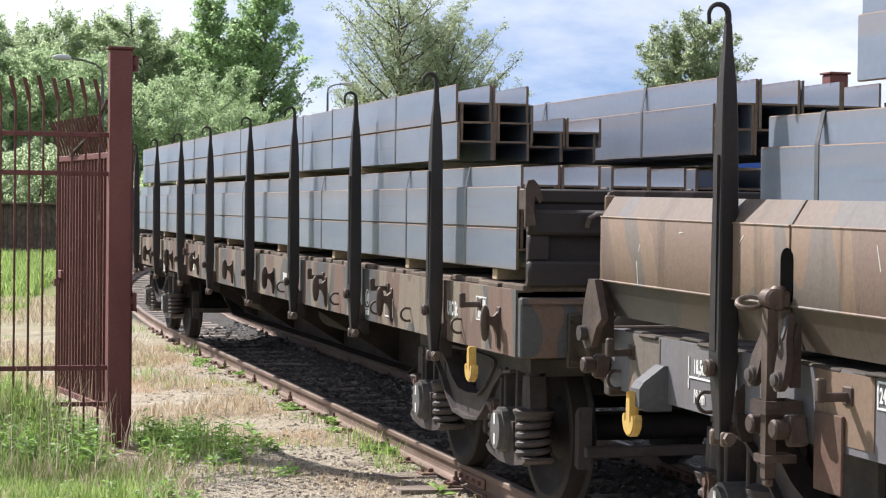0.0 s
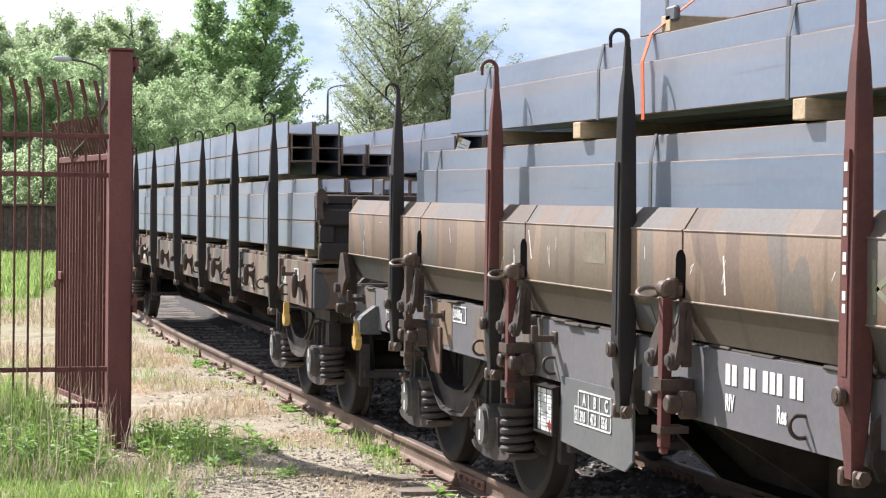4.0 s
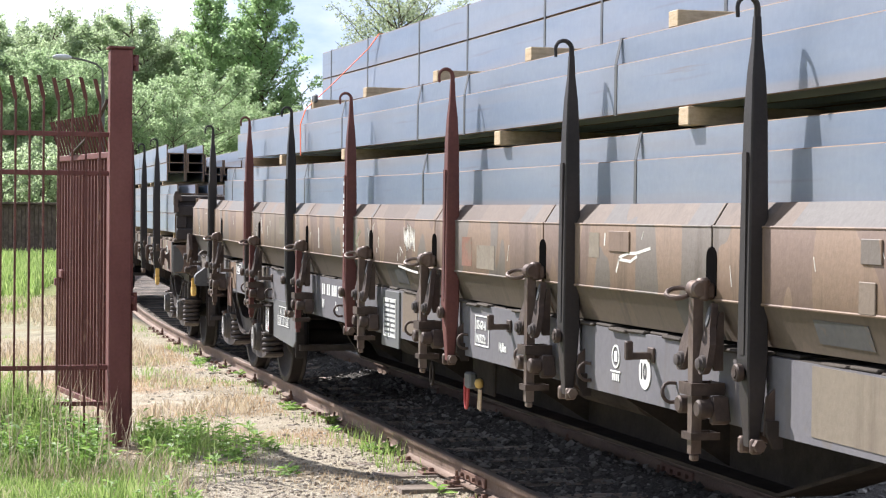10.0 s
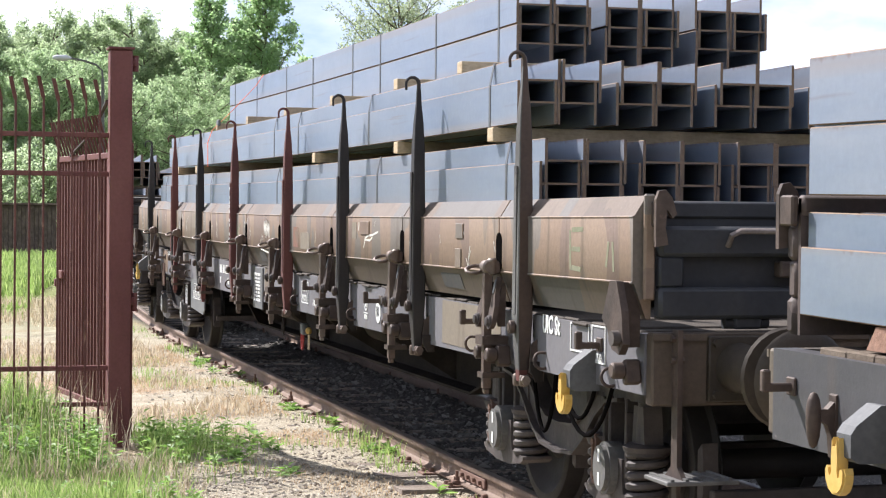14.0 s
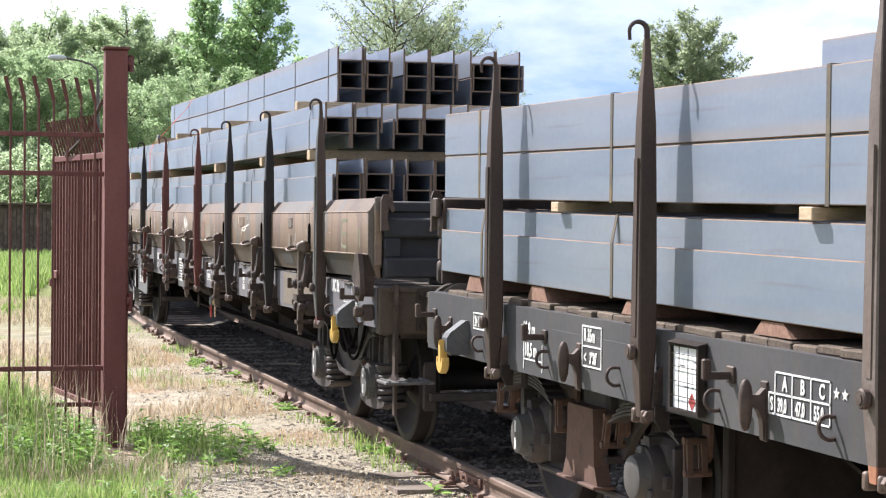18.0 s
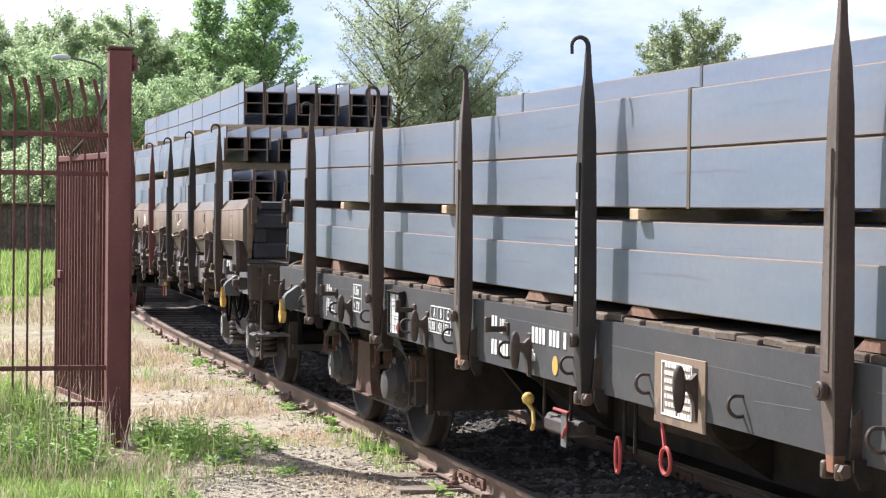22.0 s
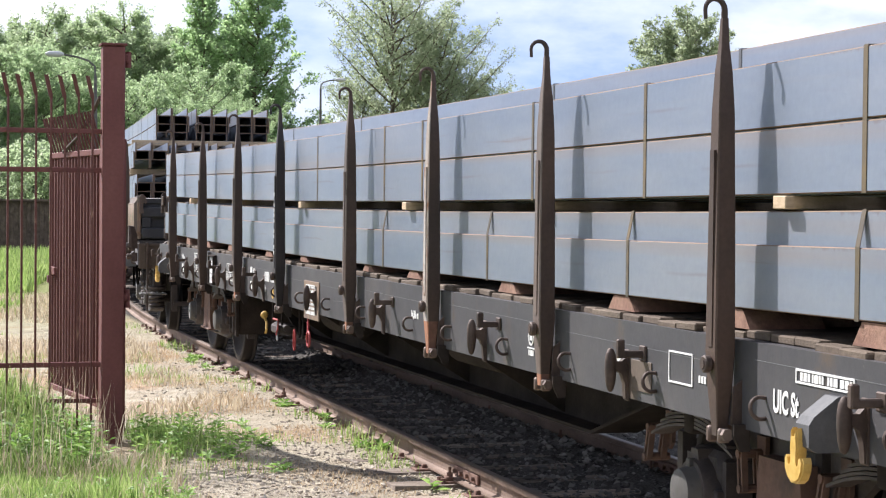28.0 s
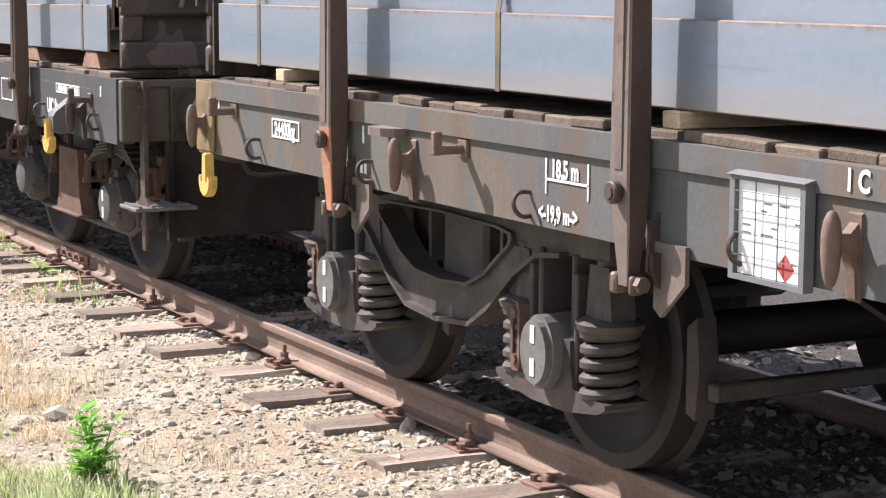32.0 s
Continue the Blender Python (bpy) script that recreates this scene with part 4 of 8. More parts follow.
def tow_hook_shape(top=0.16):
    """Tapering shank that runs into a rounded double hook."""
    sh = Shape()
    out = [(a * 0.86, b) for a, b in ((-0.017, top), (0.017, top), (0.022, 0.07), (0.030, 0.0), (0.026, -0.050), (0.036, -0.072), (0.052, -0.066), (0.058, -0.042), (0.074, -0.034), (0.086, -0.052), (0.082, -0.086),
           (0.060, -0.114), (0.026, -0.130), (-0.026, -0.130), (-0.060, -0.114), (-0.082, -0.086), (-0.086, -0.052), (-0.074, -0.034), (-0.058, -0.042), (-0.052, -0.066), (-0.036, -0.072), (-0.026, -0.050), (-0.030, 0.0), (-0.022, 0.07))]
    sh.prism(out, -0.150, -0.120, "x")
    inner = [(a * 0.86, b * 0.93 if b < 0 else b - 0.006) for a, b in out]
    sh.prism(inner, -0.157, -0.113, "x")
    return sh


def buffer_shape():
    """Sleeve on a bolted square plate."""
    sh = Shape()
    sh.lathe([(0.0, 0.122), (0.05, 0.112), (0.25, 0.106), (0.265, 0.113), (0.285, 0.113), (0.285, 0.08)], "y", n=28)
    sh.box(-0.15, 0.15, -0.02, 0.018, -0.15, 0.15, 0, 0.006)
    for a in (-0.118, 0.118):
        for b in (-0.118, 0.118):
            sh.cyl(0.020, 0.014, 0.045, "y", (a, 0, b), 6)
    return sh


def plunger_shape():
    return Shape().lathe([(0.27, 0.090), (0.475, 0.090)], "y", n=28)


def buffer_head_shape():
    return Shape().lathe([(0.475, 0.12), (0.49, 0.20), (0.515, 0.225), (0.53, 0.215), (0.535, 0.15)], "y", n=28)


SH = {}


def shared(name, fn, mats):
    """One mesh for all that look alike."""
    if name not in SH:
        SH[name] = fn().mesh(name, mats)
    return SH[name]


def bogie(wagon, u, kind, turned):
    bo = part("bogie", shared("bolster", bolster_shape, M["bogie"]), None, wagon, "", pose(0, u, 0))
    for sx in (-1, 1):
        frame_of = y25_frame_shape if kind == "coil" else leaf_frame_shape
        part("side_frame", shared("side_frame_%s%d" % (kind, sx), lambda: frame_of(sx), M["bogie"]), None, bo)
    for y in (-AXLE, AXLE):
        for k in (-1, 1):
            part("brake_beam", shared("brake_beam", brake_beam_shape, M["bogie"]), None, bo, "", pose(0, y + k * 0.60, 0))
            for x in (-0.78, 0.78):
                part("brake_shoe", shared("brake_shoe_%d" % k, lambda: brake_shoe_shape(k), M["bogie"]), None, bo, "", pose(x, y + k * 0.60, 0))
    for y in (-AXLE, AXLE):
        ws = part("wheelset", shared("wheelset", wheel_shape, M["wheel"]), None, bo, "", pose(0, y, WHEEL_R))
        wheelsets.append((ws, y))
        for sx in (-1, 1):
            flip = 0 if sx < 0 else 180
            if kind == "coil":
                bx = part("axle_box", shared("axle_box_coil", y25_box_shape, M["axlebox"]), None, bo, "", pose(sx * 0.94, y, WHEEL_R, 0, 0, flip))
                part("box_cover", shared("box_cover_coil", y25_cover_shape, M["axlebox"]), None, bx)
                part("spring_saddle", shared("spring_saddle", y25_saddle_shape, M["bogie"]), None, bx)
                for k in (-1, 1):
                    part("box_guide", shared("box_guide", y25_guide_shape, M["bogie"]), None, bx, "", pose(0, k * 0.155, 0))
                for dz in (0.065, -0.055):
                    part("box_mark", shared("box_mark", dash_shape, M["white_paint"]), None, bo, "white dash", pose(sx * 0.94, y, WHEEL_R + dz, 0, 0, flip))
                part("friction_link", shared("friction_link", friction_link_shape, M["bogie_rust"]), None, bo, "rusty friction link", pose(sx * 1.085, y + 0.215, WHEEL_R + 0.02, 0, 0, flip))
                for k in (-1, 1):
                    part("spring_hood", shared("spring_hood", spring_hood_shape, M["bogie"]), None, bo, "", pose(sx * 1.0, y + k * 0.27, 0.0))
                    part("coil_spring", shared("coil_spring", coil_shape, M["bogie"]), None, bo, "", pose(sx * 1.0, y + k * 0.27, 0.445))
                    part("spring_seat", shared("spring_seat", spring_seat_shape, M["bogie"]), None, bo, "", pose(sx * 1.0, y + k * 0.27, WHEEL_R))
            else:
                bx = part("axle_box", shared("axle_box_round", round_box_shape, M["bogie"]), None, bo, "", pose(sx * 0.87, y, WHEEL_R, 0, 0, flip))
                part("box_cover", shared("box_cover", box_cover_shape, M["cover_grey"]), None, bx, "grey round cover")
                sp = part("leaf_spring", shared("leaf_spring", leaf_spring_shape, M["bogie"]), None, bo, "", pose(sx * 0.99, y, 0.685, 0, 0, flip))
                part("buckle", shared("spring_buckle", spring_buckle_shape, M["under"]), None, sp)
                for k in (-1, 1):
                    part("shackle", shared("shackle_%d" % k, lambda: shackle_shape(k), M["bogie_rust"]), None, sp, "rusty spring shackle", pose(0.03, k * 0.515, -0.01))
                if y > 0:
                    for dz in (0.05, -0.05):
                        part("box_mark", shared("box_mark", dash_shape, M["white_paint"]), None, bo, "white dash", pose(sx * 0.886, -y if turned else y, WHEEL_R + dz, 0, 0, flip))
        if kind == "leaf" and y > 0:
            for sx in (-1, 1):
                part("pedestal_plate", shared("pedestal_plate", pedestal_shape, M["bogie_rust"]), None, bo, "rusty brown plate", pose(sx * 0.95, 0, 0.52, 0, 0, 0 if sx < 0 else 180))
                part("pedestal_foot", shared("pedestal_foot", lambda: Shape().box(-0.115, 0.01, -0.29, 0.29, -0.215, -0.1985, 0, 0.004), M["bogie_rust"]), None, bo, "", pose(sx * 0.95, 0, 0.52, 0, 0, 0 if sx < 0 else 180))
    return bo


def solebar_shape(z0, z1, lip, half_len, sx, belly=0.0):
    """Channel-shaped side sill, its web outwards; its lower edge may hang deeper in the middle."""
    sh = Shape()
    n = 16 if belly else 1
    rings = []
    for i in range(n + 1):
        y = -half_len + 2 * half_len * i / n
        b = z0 - belly * (1 - (y / half_len) ** 2)
        prof = [(HALF, b), (HALF, z1), (HALF - 0.10, z1), (HALF - 0.10, z1 - 0.014), (HALF - 0.012, z1 - 0.014), (HALF - 0.012, b + 0.014), (HALF - 0.10, b + 0.014), (HALF - 0.10, b)]
        if lip:
            prof[1:2] = [(HALF, z1 - lip), (HALF + 0.016, z1 - lip + 0.006), (HALF + 0.016, z1)]
        rings.append([(sx * x, y, z) for x, z in prof])
    k = len(rings[0])
    for a, b in zip(rings, rings[1:]):
        sh.add(a + b, [(j, (j + 1) % k, k + (j + 1) % k, k + j) for j in range(k)])
    sh.add(rings[0], [tuple(range(k))])
    return sh.add(rings[-1], [tuple(range(k))])


def underframe_shape():
    sh = Shape()
    for sx in (-1, 1):
        # fish-bellied long girders
        low = [(-6.3, 0.96), (-5.9, 0.92), (-4.2, 0.44), (4.2, 0.44), (5.9, 0.92), (6.3, 0.96)]
        sh.prism(low + [(9.2, 0.98), (9.2, 1.18), (-9.2, 1.18), (-9.2, 0.98)], sx * 0.42, sx * 0.44, "x")
        sh.prism([(y, z - 0.015) for y, z in low] + [(y, z + 0.005) for y, z in reversed(low)], sx * 0.30, sx * 0.60, "x")
        for y in STAKES:
            deep = 0.45 if abs(y) < 4.4 else (0.80 if abs(y) < 6 else 0.97)
            sh.prism([(sx * 1.27, 0.93), (sx * 1.16, 0.90), (sx * 0.44, deep), (sx * 0.44, 1.17), (sx * 1.27, 1.17)], y - 0.012, y + 0.012, "y")
    for y in (-9.1, -7.43, 7.43, 9.1):
        sh.box(-1.2, 1.2, y - 0.05, y + 0.05, 0.96, 1.17)
    for y in STAKES:
        sh.box(-0.42, 0.42, y - 0.01, y + 0.01, 0.56 if abs(y) < 4.4 else 0.97, 1.17)
    for y in (-7.43, 7.43):
        sh.box(-1.1, 1.1, y - 0.25, y + 0.25, 0.92, 1.0)
        sh.cyl(0.2, 0.88, 0.95, "z", (0, y, 0), 16)
    # brake cylinder, air reservoir, rods
    sh.cyl(0.17, -0.6, 0.35, "y", (-0.72, 1.6, 0.80), 16, 0, 0.02)
    sh.cyl(0.14, -0.5, 0.5, "y", (-0.75, -2.6, 0.82), 16, 0, 0.02)
    sh.tube([(-0.1, -5.8, 0.72), (-0.1, 5.8, 0.72)], 0.022, 6)
    sh.tube([(-1.05, -8.8, 0.93), (-1.05, 8.8, 0.93)], 0.02, 6)
    sh.box(-0.35, 0.35, -9.25, 9.25, 1.0, 1.16)
    return sh


def end_board_shape(z0):
    """Hinged end board seen from outside: sheet, two box beams, uprights; stands over y = 0, its outside to -y."""
    sh = Shape()
    sh.box(-1.24, 1.24, -0.012, 0.012, z0, z0 + 0.53)
    sh.box(-1.255, 1.255, -0.085, -0.012, z0 + 0.0, z0 + 0.145, 0, 0.018)
    sh.box(-1.255, 1.255, -0.085, -0.012, z0 + 0.285, z0 + 0.425, 0, 0.018)
    sh.box(-1.24, 1.24, -0.03, 0.03, z0 + 0.46, z0 + 0.54, 0, 0.012)
    for x in (-1.19, -0.42, 0.42, 1.19):
        sh.box(x - 0.06, x + 0.06, -0.07, -0.012, z0 + 0.145, z0 + 0.285, 0, 0.01)
    for x in (-0.8, 0.8):
        sh.box(x - 0.07, x + 0.07, -0.06, 0.04, z0 - 0.05, z0 + 0.02, 0, 0.012)
        sh.cyl(0.03, x - 0.11, x + 0.11, "x", (0, -0.02, z0 - 0.02), 10)
    return sh


def add_end_latches(eb, catch="iron"):
    for sx in (-1, 1):
        part("corner_latch", shared("end_corner_%d" % sx, lambda: Shape().prism([(sx * 1.287, 0.33), (sx * 1.287, 0.545), (sx * 1.272, 0.585), (sx * 1.240, 0.590), (sx * 1.208, 0.555), (sx * 1.185, 0.48), (sx * 1.205, 0.46), (sx * 1.232, 0.50), (sx * 1.240, 0.42), (sx * 1.225, 0.34)], -0.112, -0.085, "y")
             .box(sx * 1.255, sx * 1.285, -0.10, 0.02, 0.42, 0.54, 0, 0.008), M["iron"]), None, eb, "worn corner latch")
    part("end_handle", shared("end_handle", lambda: Shape().tube([(-0.92, -0.085, 0.335), (-0.92, -0.13, 0.385), (-0.88, -0.135, 0.405), (-0.62, -0.135, 0.405), (-0.58, -0.13, 0.385), (-0.60, -0.085, 0.33)], 0.014, 8), M["pale_iron"]), None, eb, "worn handle")
    part("end_bolt", shared("end_bolt", lambda: Shape().box(-0.46, -0.16, -0.105, -0.06, 0.17, 0.245, 0, 0.012).box(-0.40, -0.30, -0.125, -0.10, 0.185, 0.23, 0, 0.008), M["cast_grey"]), None, eb, "grey sliding bolt")
    part("end_catch", shared("end_catch_" + catch, lambda: Shape().box(-0.66, -0.55, -0.10, -0.02, 0.19, 0.265, 0, 0.008), M[catch]), None, eb, "yellow painted catch" if catch == "yellow" else "")


def headstock_shape():
    sh = Shape()
    sh.box(-1.29, 1.29, -0.06, 0.02, 0.90, 1.235, 0, 0.01)
    sh.box(-1.29, 1.29, -0.075, -0.06, 1.20, 1.23)
    sh.box(-0.22, 0.22, -0.10, -0.06, 0.93, 1.18, 0, 0.01)
    return sh


def coupling_shape():
    """Draw hook with its screw link hanging to the next wagon; points to -y."""
    sh = Shape()
    sh.tube([(0, -0.06, 1.05), (0, -0.30, 1.05), (0, -0.36, 1.03), (0, -0.38, 0.98), (0, -0.33, 0.95)], 0.04, 10)
    sh.tube([(-0.06, -0.20, 1.03), (-0.06, -0.60, 0.93), (0.06, -0.60, 0.93), (0.06, -0.20, 1.03)], 0.018, 7)
    sh.tube([(0, -0.5, 0.95), (0, -0.95, 1.02)], 0.03, 8)
    return sh


def air_hose_shape():
    return Shape().tube([(0.35, -0.05, 0.95), (0.35, -0.2, 0.92), (0.37, -0.28, 0.75), (0.34, -0.45, 0.62), (0.30, -0.6, 0.60)], 0.028, 8)


def step_shape():
    """Shunter's step: the hanger."""
    return Shape().prism([(-0.035, 0.12), (0.035, 0.12), (0.035, -0.50), (0.10, -0.552), (-0.10, -0.552), (-0.035, -0.50)], -0.012, 0.012, "x")


def add_step(w, at):
    st = part("step", shared("step", step_shape, M["iron"]), None, w, "", at)
    part("tread_plate", shared("tread_plate", lambda: Shape().box(-0.10, 0.25, -0.14, 0.14, -0.572, -0.552, 0, 0.004), M["axlebox"]), None, st)
    for i in range(5):
        part("tread_rib", shared("tread_rib", lambda: Shape().box(-0.008, 0.008, -0.13, 0.13, -0.553, -0.542), M["axlebox"]), None, st, "", pose(-0.07 + i * 0.07, 0, 0))
    part("toe_plate", shared("toe_plate", lambda: Shape().box(-0.011, 0.011, -0.03, 0.03, -0.80, -0.57, 0, 0.004), M["iron"]), None, st)
    for z in (0.08, -0.02):
        part("bolt", shared("step_bolt", lambda: Shape().cyl(0.016, -0.032, 0.03, "x", (0, 0, 0), 6), M["iron"]), None, st, "", pose(0, 0, z))


def sheet_frame_shape():
    """Wire-fronted box for the consignment sheet."""
    sh = Shape()
    sh.ring([(-0.15, -0.19), (0.15, -0.19), (0.15, 0.19), (-0.15, 0.19)], [(-0.13, -0.17), (0.13, -0.17), (0.13, 0.17), (-0.13, 0.17)], -0.035, 0.0, "x")
    for y in (-0.045, 0.045):
        sh.box(-0.034, -0.031, y - 0.0015, y + 0.0015, -0.17, 0.17)
    for z in (-0.10, -0.02, 0.06, 0.13):
        sh.box(-0.034, -0.031, -0.13, 0.13, z - 0.0015, z + 0.0015)
    sh.prism([(-0.045, 0.188), (0.005, 0.205), (0.005, 0.188)], -0.155, 0.155, "y")
    return sh


def paper_shape():
    return Shape().box(-0.02, -0.012, -0.128, 0.128, -0.168, 0.168)


# ---- a frame of thin lines with bars for small writing, flat on a solebar
def sign_frame(name, wagon, u, z, w, h, bars=0, cols=1, x=-HALF, label=""):
    sh = Shape()
    t = 0.008
    x0, x1 = x - 0.0045, x - 0.001
    sh.ring([(-w / 2, -h / 2), (w / 2, -h / 2), (w / 2, h / 2), (-w / 2, h / 2)],
            [(-w / 2 + t, -h / 2 + t), (w / 2 - t, -h / 2 + t), (w / 2 - t, h / 2 - t), (-w / 2 + t, h / 2 - t)], x0, x1, "x")
    rnd = random.Random(int((u + 20) * 1000))
    for i in range(bars):
        zc = h / 2 - h * (i + 0.5) / bars
        for c in range(cols):
            a = -w / 2 + 0.02 + (w - 0.03) * c / cols
            b = a + (w - 0.04) / cols - 0.012 - rnd.random() * 0.02
            y = a
            while y < b:
                k = 0.012 + rnd.random() * 0.018
                sh.box(x0, x1, y, min(b, y + k), zc - h / bars * 0.28, zc + h / bars * 0.28)
                y += k + 0.008
    return part(name, sh, M["white_paint"], wagon, label or "white painted frame", pose(0, u, z))


def word(wagon, text, u, z, size, squeeze=0.85, x=-HALF):
    """Letters that read from the left side: they start at u and run backwards along the wagon."""
    return lettering("lettering", text, size, wagon, Matrix.Translation((x - 0.003, u, z)) @ Matrix(((0, 0, -1, 0), (-1, 0, 0, 0), (0, 1, 0, 0), (0, 0, 0, 1))), squeeze)


def bars_text(wagon, u, z, n, h, w=0.03, gap=0.014, x=-HALF, breaks=()):
    """Plain bars in place of figures."""
    me = shared("number_bar_%d_%d_%d" % (round(h * 1000), round(w * 1000), round(x * 1000)), lambda: Shape().box(x - 0.004, x - 0.001, 0, -w, 0, h), M["white_paint"])
    y = 0
    for i in range(n):
        part("number_bar", me, None, wagon, "white painted bar", pose(0, u + y, z))
        y -= w + gap + (0.05 if i in breaks else 0)


def add_stake(wagon, u, side, body, foot=None, split=0.20, bracket=None, face=None, low_face=None):
    flip = 0 if side < 0 else 180
    at = pose(side * 1.365, u, 0.85, 0, 0, flip)
    foot = foot or body
    face, low_face = face or body, low_face or foot
    st = part("stake", shared("_".join(("stake", body, foot, face, low_face, "%d" % (split * 100))), lambda: stake_shape(split), [M[body], M[foot], M[face], M[low_face]]), None, wagon, "", at)
    part("rib", shared("stake_rib_" + face, lambda: Shape().box(-0.0475, -0.036, -0.020, 0.020, 0.36, 1.15), M[face]), None, st)
    part("hook", shared("stake_hook_" + body, hook_shape, M[body]), None, st)
    part("foot", shared("stake_foot", foot_shape, M["worn_iron"]), None, st, "worn iron pin")
    part("stake_bracket", shared("stake_bracket_" + (bracket or "iron"), foot_bracket_shape, M[bracket or "iron"]), None, wagon, "", at)
    return st


def flat_wagon(name, label, paint, stakes, looks, z0, z1, kind, lip=0.0, planks=True, board_paint="camo_dark", ends=(True, True), half_len=9.30, shift=0.0, end_at=9.24, end_rise=0.02, steps=True, plank_out=1.27, plank_t=0.035, plank_mat="old_wood", end_mat="end_brown"):
    w = empty(name)
    tagged(w, label, "flat wagon", "wagons of the train")
    for sx in (-1, 1):
        part("solebar", solebar_shape(z0, z1, lip, half_len, sx, 0.04 if kind == "coil" and board_paint == "camo" else 0.0), M[paint], w)
    part("underframe", shared("underframe", underframe_shape, M["under"]), None, w)
    for e in (-1, 1):
        turn = 0 if e < 0 else 180
        dz = z1 - 1.24
        part("headstock", shared("headstock_" + board_paint, headstock_shape, M["brown_dirt" if board_paint == "camo" else board_paint]), None, w, "", pose(0, e * (half_len + 0.005), dz * 0.6, 0, 0, turn))
        for x in (-0.875, 0.875):
            bf = part("buffer", shared("buffer", buffer_shape, M["buffer"]), None, w, "", pose(x, e * (half_len + 0.085), 1.05, 0, 0, 180 if e < 0 else 0))
            part("plunger", shared("plunger", plunger_shape, M["plunger"]), None, bf, "bright worn plunger")
            part("buffer_head", shared("buffer_head", buffer_head_shape, M["buffer"]), None, bf)
        part("coupling", shared("coupling", coupling_shape, M["iron"]), None, w, "", pose(0, e * (half_len + 0.02), 0, 0, 0, turn))
        part("air_hose", shared("air_hose", air_hose_shape, M["under"]), None, w, "", pose(0, e * (half_len + 0.02), 0, 0, 0, turn))
        if ends[0 if e > 0 else 1]:
            eb = part("end_board", end_board_shape(0.0), M[end_mat], w, "", pose(0, e * end_at, z1 + end_rise, 0, 0, turn))
            add_end_latches(eb, "yellow" if kind == "leaf" else "iron")
        part("coupling_pipe", shared("coupling_pipe", lambda: Shape().tube([(-0.62, -0.05, 0.93), (-0.62, -0.09, 0.90), (-0.62, -0.12, 0.76), (-0.59, -0.13, 0.715), (-0.53, -0.13, 0.70), (-0.08, -0.13, 0.70), (-0.04, -0.12, 0.72), (-0.03, -0.08, 0.86)], 0.014, 8), M["iron"]), None, w, "", pose(0, e * (half_len + 0.02), 0, 0, 0, turn))
        if steps:
            add_step(w, pose(e * 1.18, e * (half_len + 0.10), 1.11, 0, 0, 0 if e < 0 else 180))
        bogie(w, e * PIVOT + shift, kind, e < 0)
    if planks:
        pm = Shape().box(-plank_out, plank_out, -0.104, 0.104, 0.0, plank_t, 0, 0.006)
        me = pm.mesh("plank", M[plank_mat])
        rnd = random.Random(len(name) * 7 + 3)
        n = int(18.3 / 0.215)
        for i in range(n):
            part("plank", me, None, w, "", pose(rnd.uniform(-0.02, 0.028), -9.1 + i * 0.215, z1 + rnd.uniform(-0.013, 0.002), rnd.uniform(-1.2, 1.2), 0, rnd.uniform(-0.35, 0.35)))
    for i, u in enumerate(stakes):
        add_stake(w, u, -1, *looks[i])
        add_stake(w, u, 1, "stake_brown", "stake_rust")
    return w


BB, RD, BK = ("stake_brown", "stake_brown"), ("stake_red", "stake_red"), ("stake_black", "stake_black")
BR = ("stake_brown", "stake_rust", 0.06, None, "stake_worn", "stake_orange")
DO, DW = ("stake_brown", "stake_brown", 0.34, None, "stake_worn", "stake_orange"), ("stake_brown", "stake_brown", 0.06, None, "stake_worn", "stake_worn")
wagon_a = flat_wagon("flat_wagon", "brown patched flat wagon with black stakes, loaded with steel beams", "camo_dark", STAKES, [BK] * 8, 0.955, 1.325, "coil", 0.0, board_paint="camo_dark", half_len=9.15, end_at=9.15, steps=False)
wagon_b = flat_wagon("side_board_wagon", "tan patched wagon with folding side boards and red and black stakes", "blue_grey", STAKES_B,
                     [BK, ("stake_red", "stake_black", 0.60), BK, RD, RD, BK, BK, ("stake_brown", "stake_red", 0.06, None, "stake_chalk", "stake_red")], 0.925, 1.205, "coil", 0.0, board_paint="camo", half_len=9.29, end_at=9.265, end_rise=0.07, plank_out=1.306, plank_t=0.016, plank_mat="dark_plank", end_mat="end_black")
STAKES_C = (7.80, 5.58, 3.45, 1.38, -1.22, -3.42, -5.54, -7.71)
wagon_c = flat_wagon("flat_wagon", "dark grey flat wagon with brown stakes and leaf-sprung bogies", "grey_paint", STAKES_C,
                     [BB, BB, BR, ("stake_black", "stake_black"), BR, ("stake_brown", "stake_rust", 0.20, None, "stake_pale", "stake_orange"), BR, BB], 0.885, 1.24, "leaf", 0.0, ends=(True, True), shift=-0.15, board_paint="olive_dirt", half_len=9.37, end_at=9.28, end_rise=0.055)
wagon_d = flat_wagon("flat_wagon", "rust-patched flat wagon with brown stakes and coil-sprung bogies", "rust_grey", STAKES,
                     [DO, DW, DO, DW, DW, DO, DW, DO], 0.955, 1.30, "coil", 0.09, ends=(True, False), half_len=9.40, end_at=9.38, shift=-0.05)
wagon_b["category"] = "wagon"

def ring_on(w, spots, z, x=-HALF):
    for u in spots:
        part("lashing_ring", shared("lashing_ring_iron", ring_shape, M["iron"]), None, w, "", pose(x - 0.004, u, z))


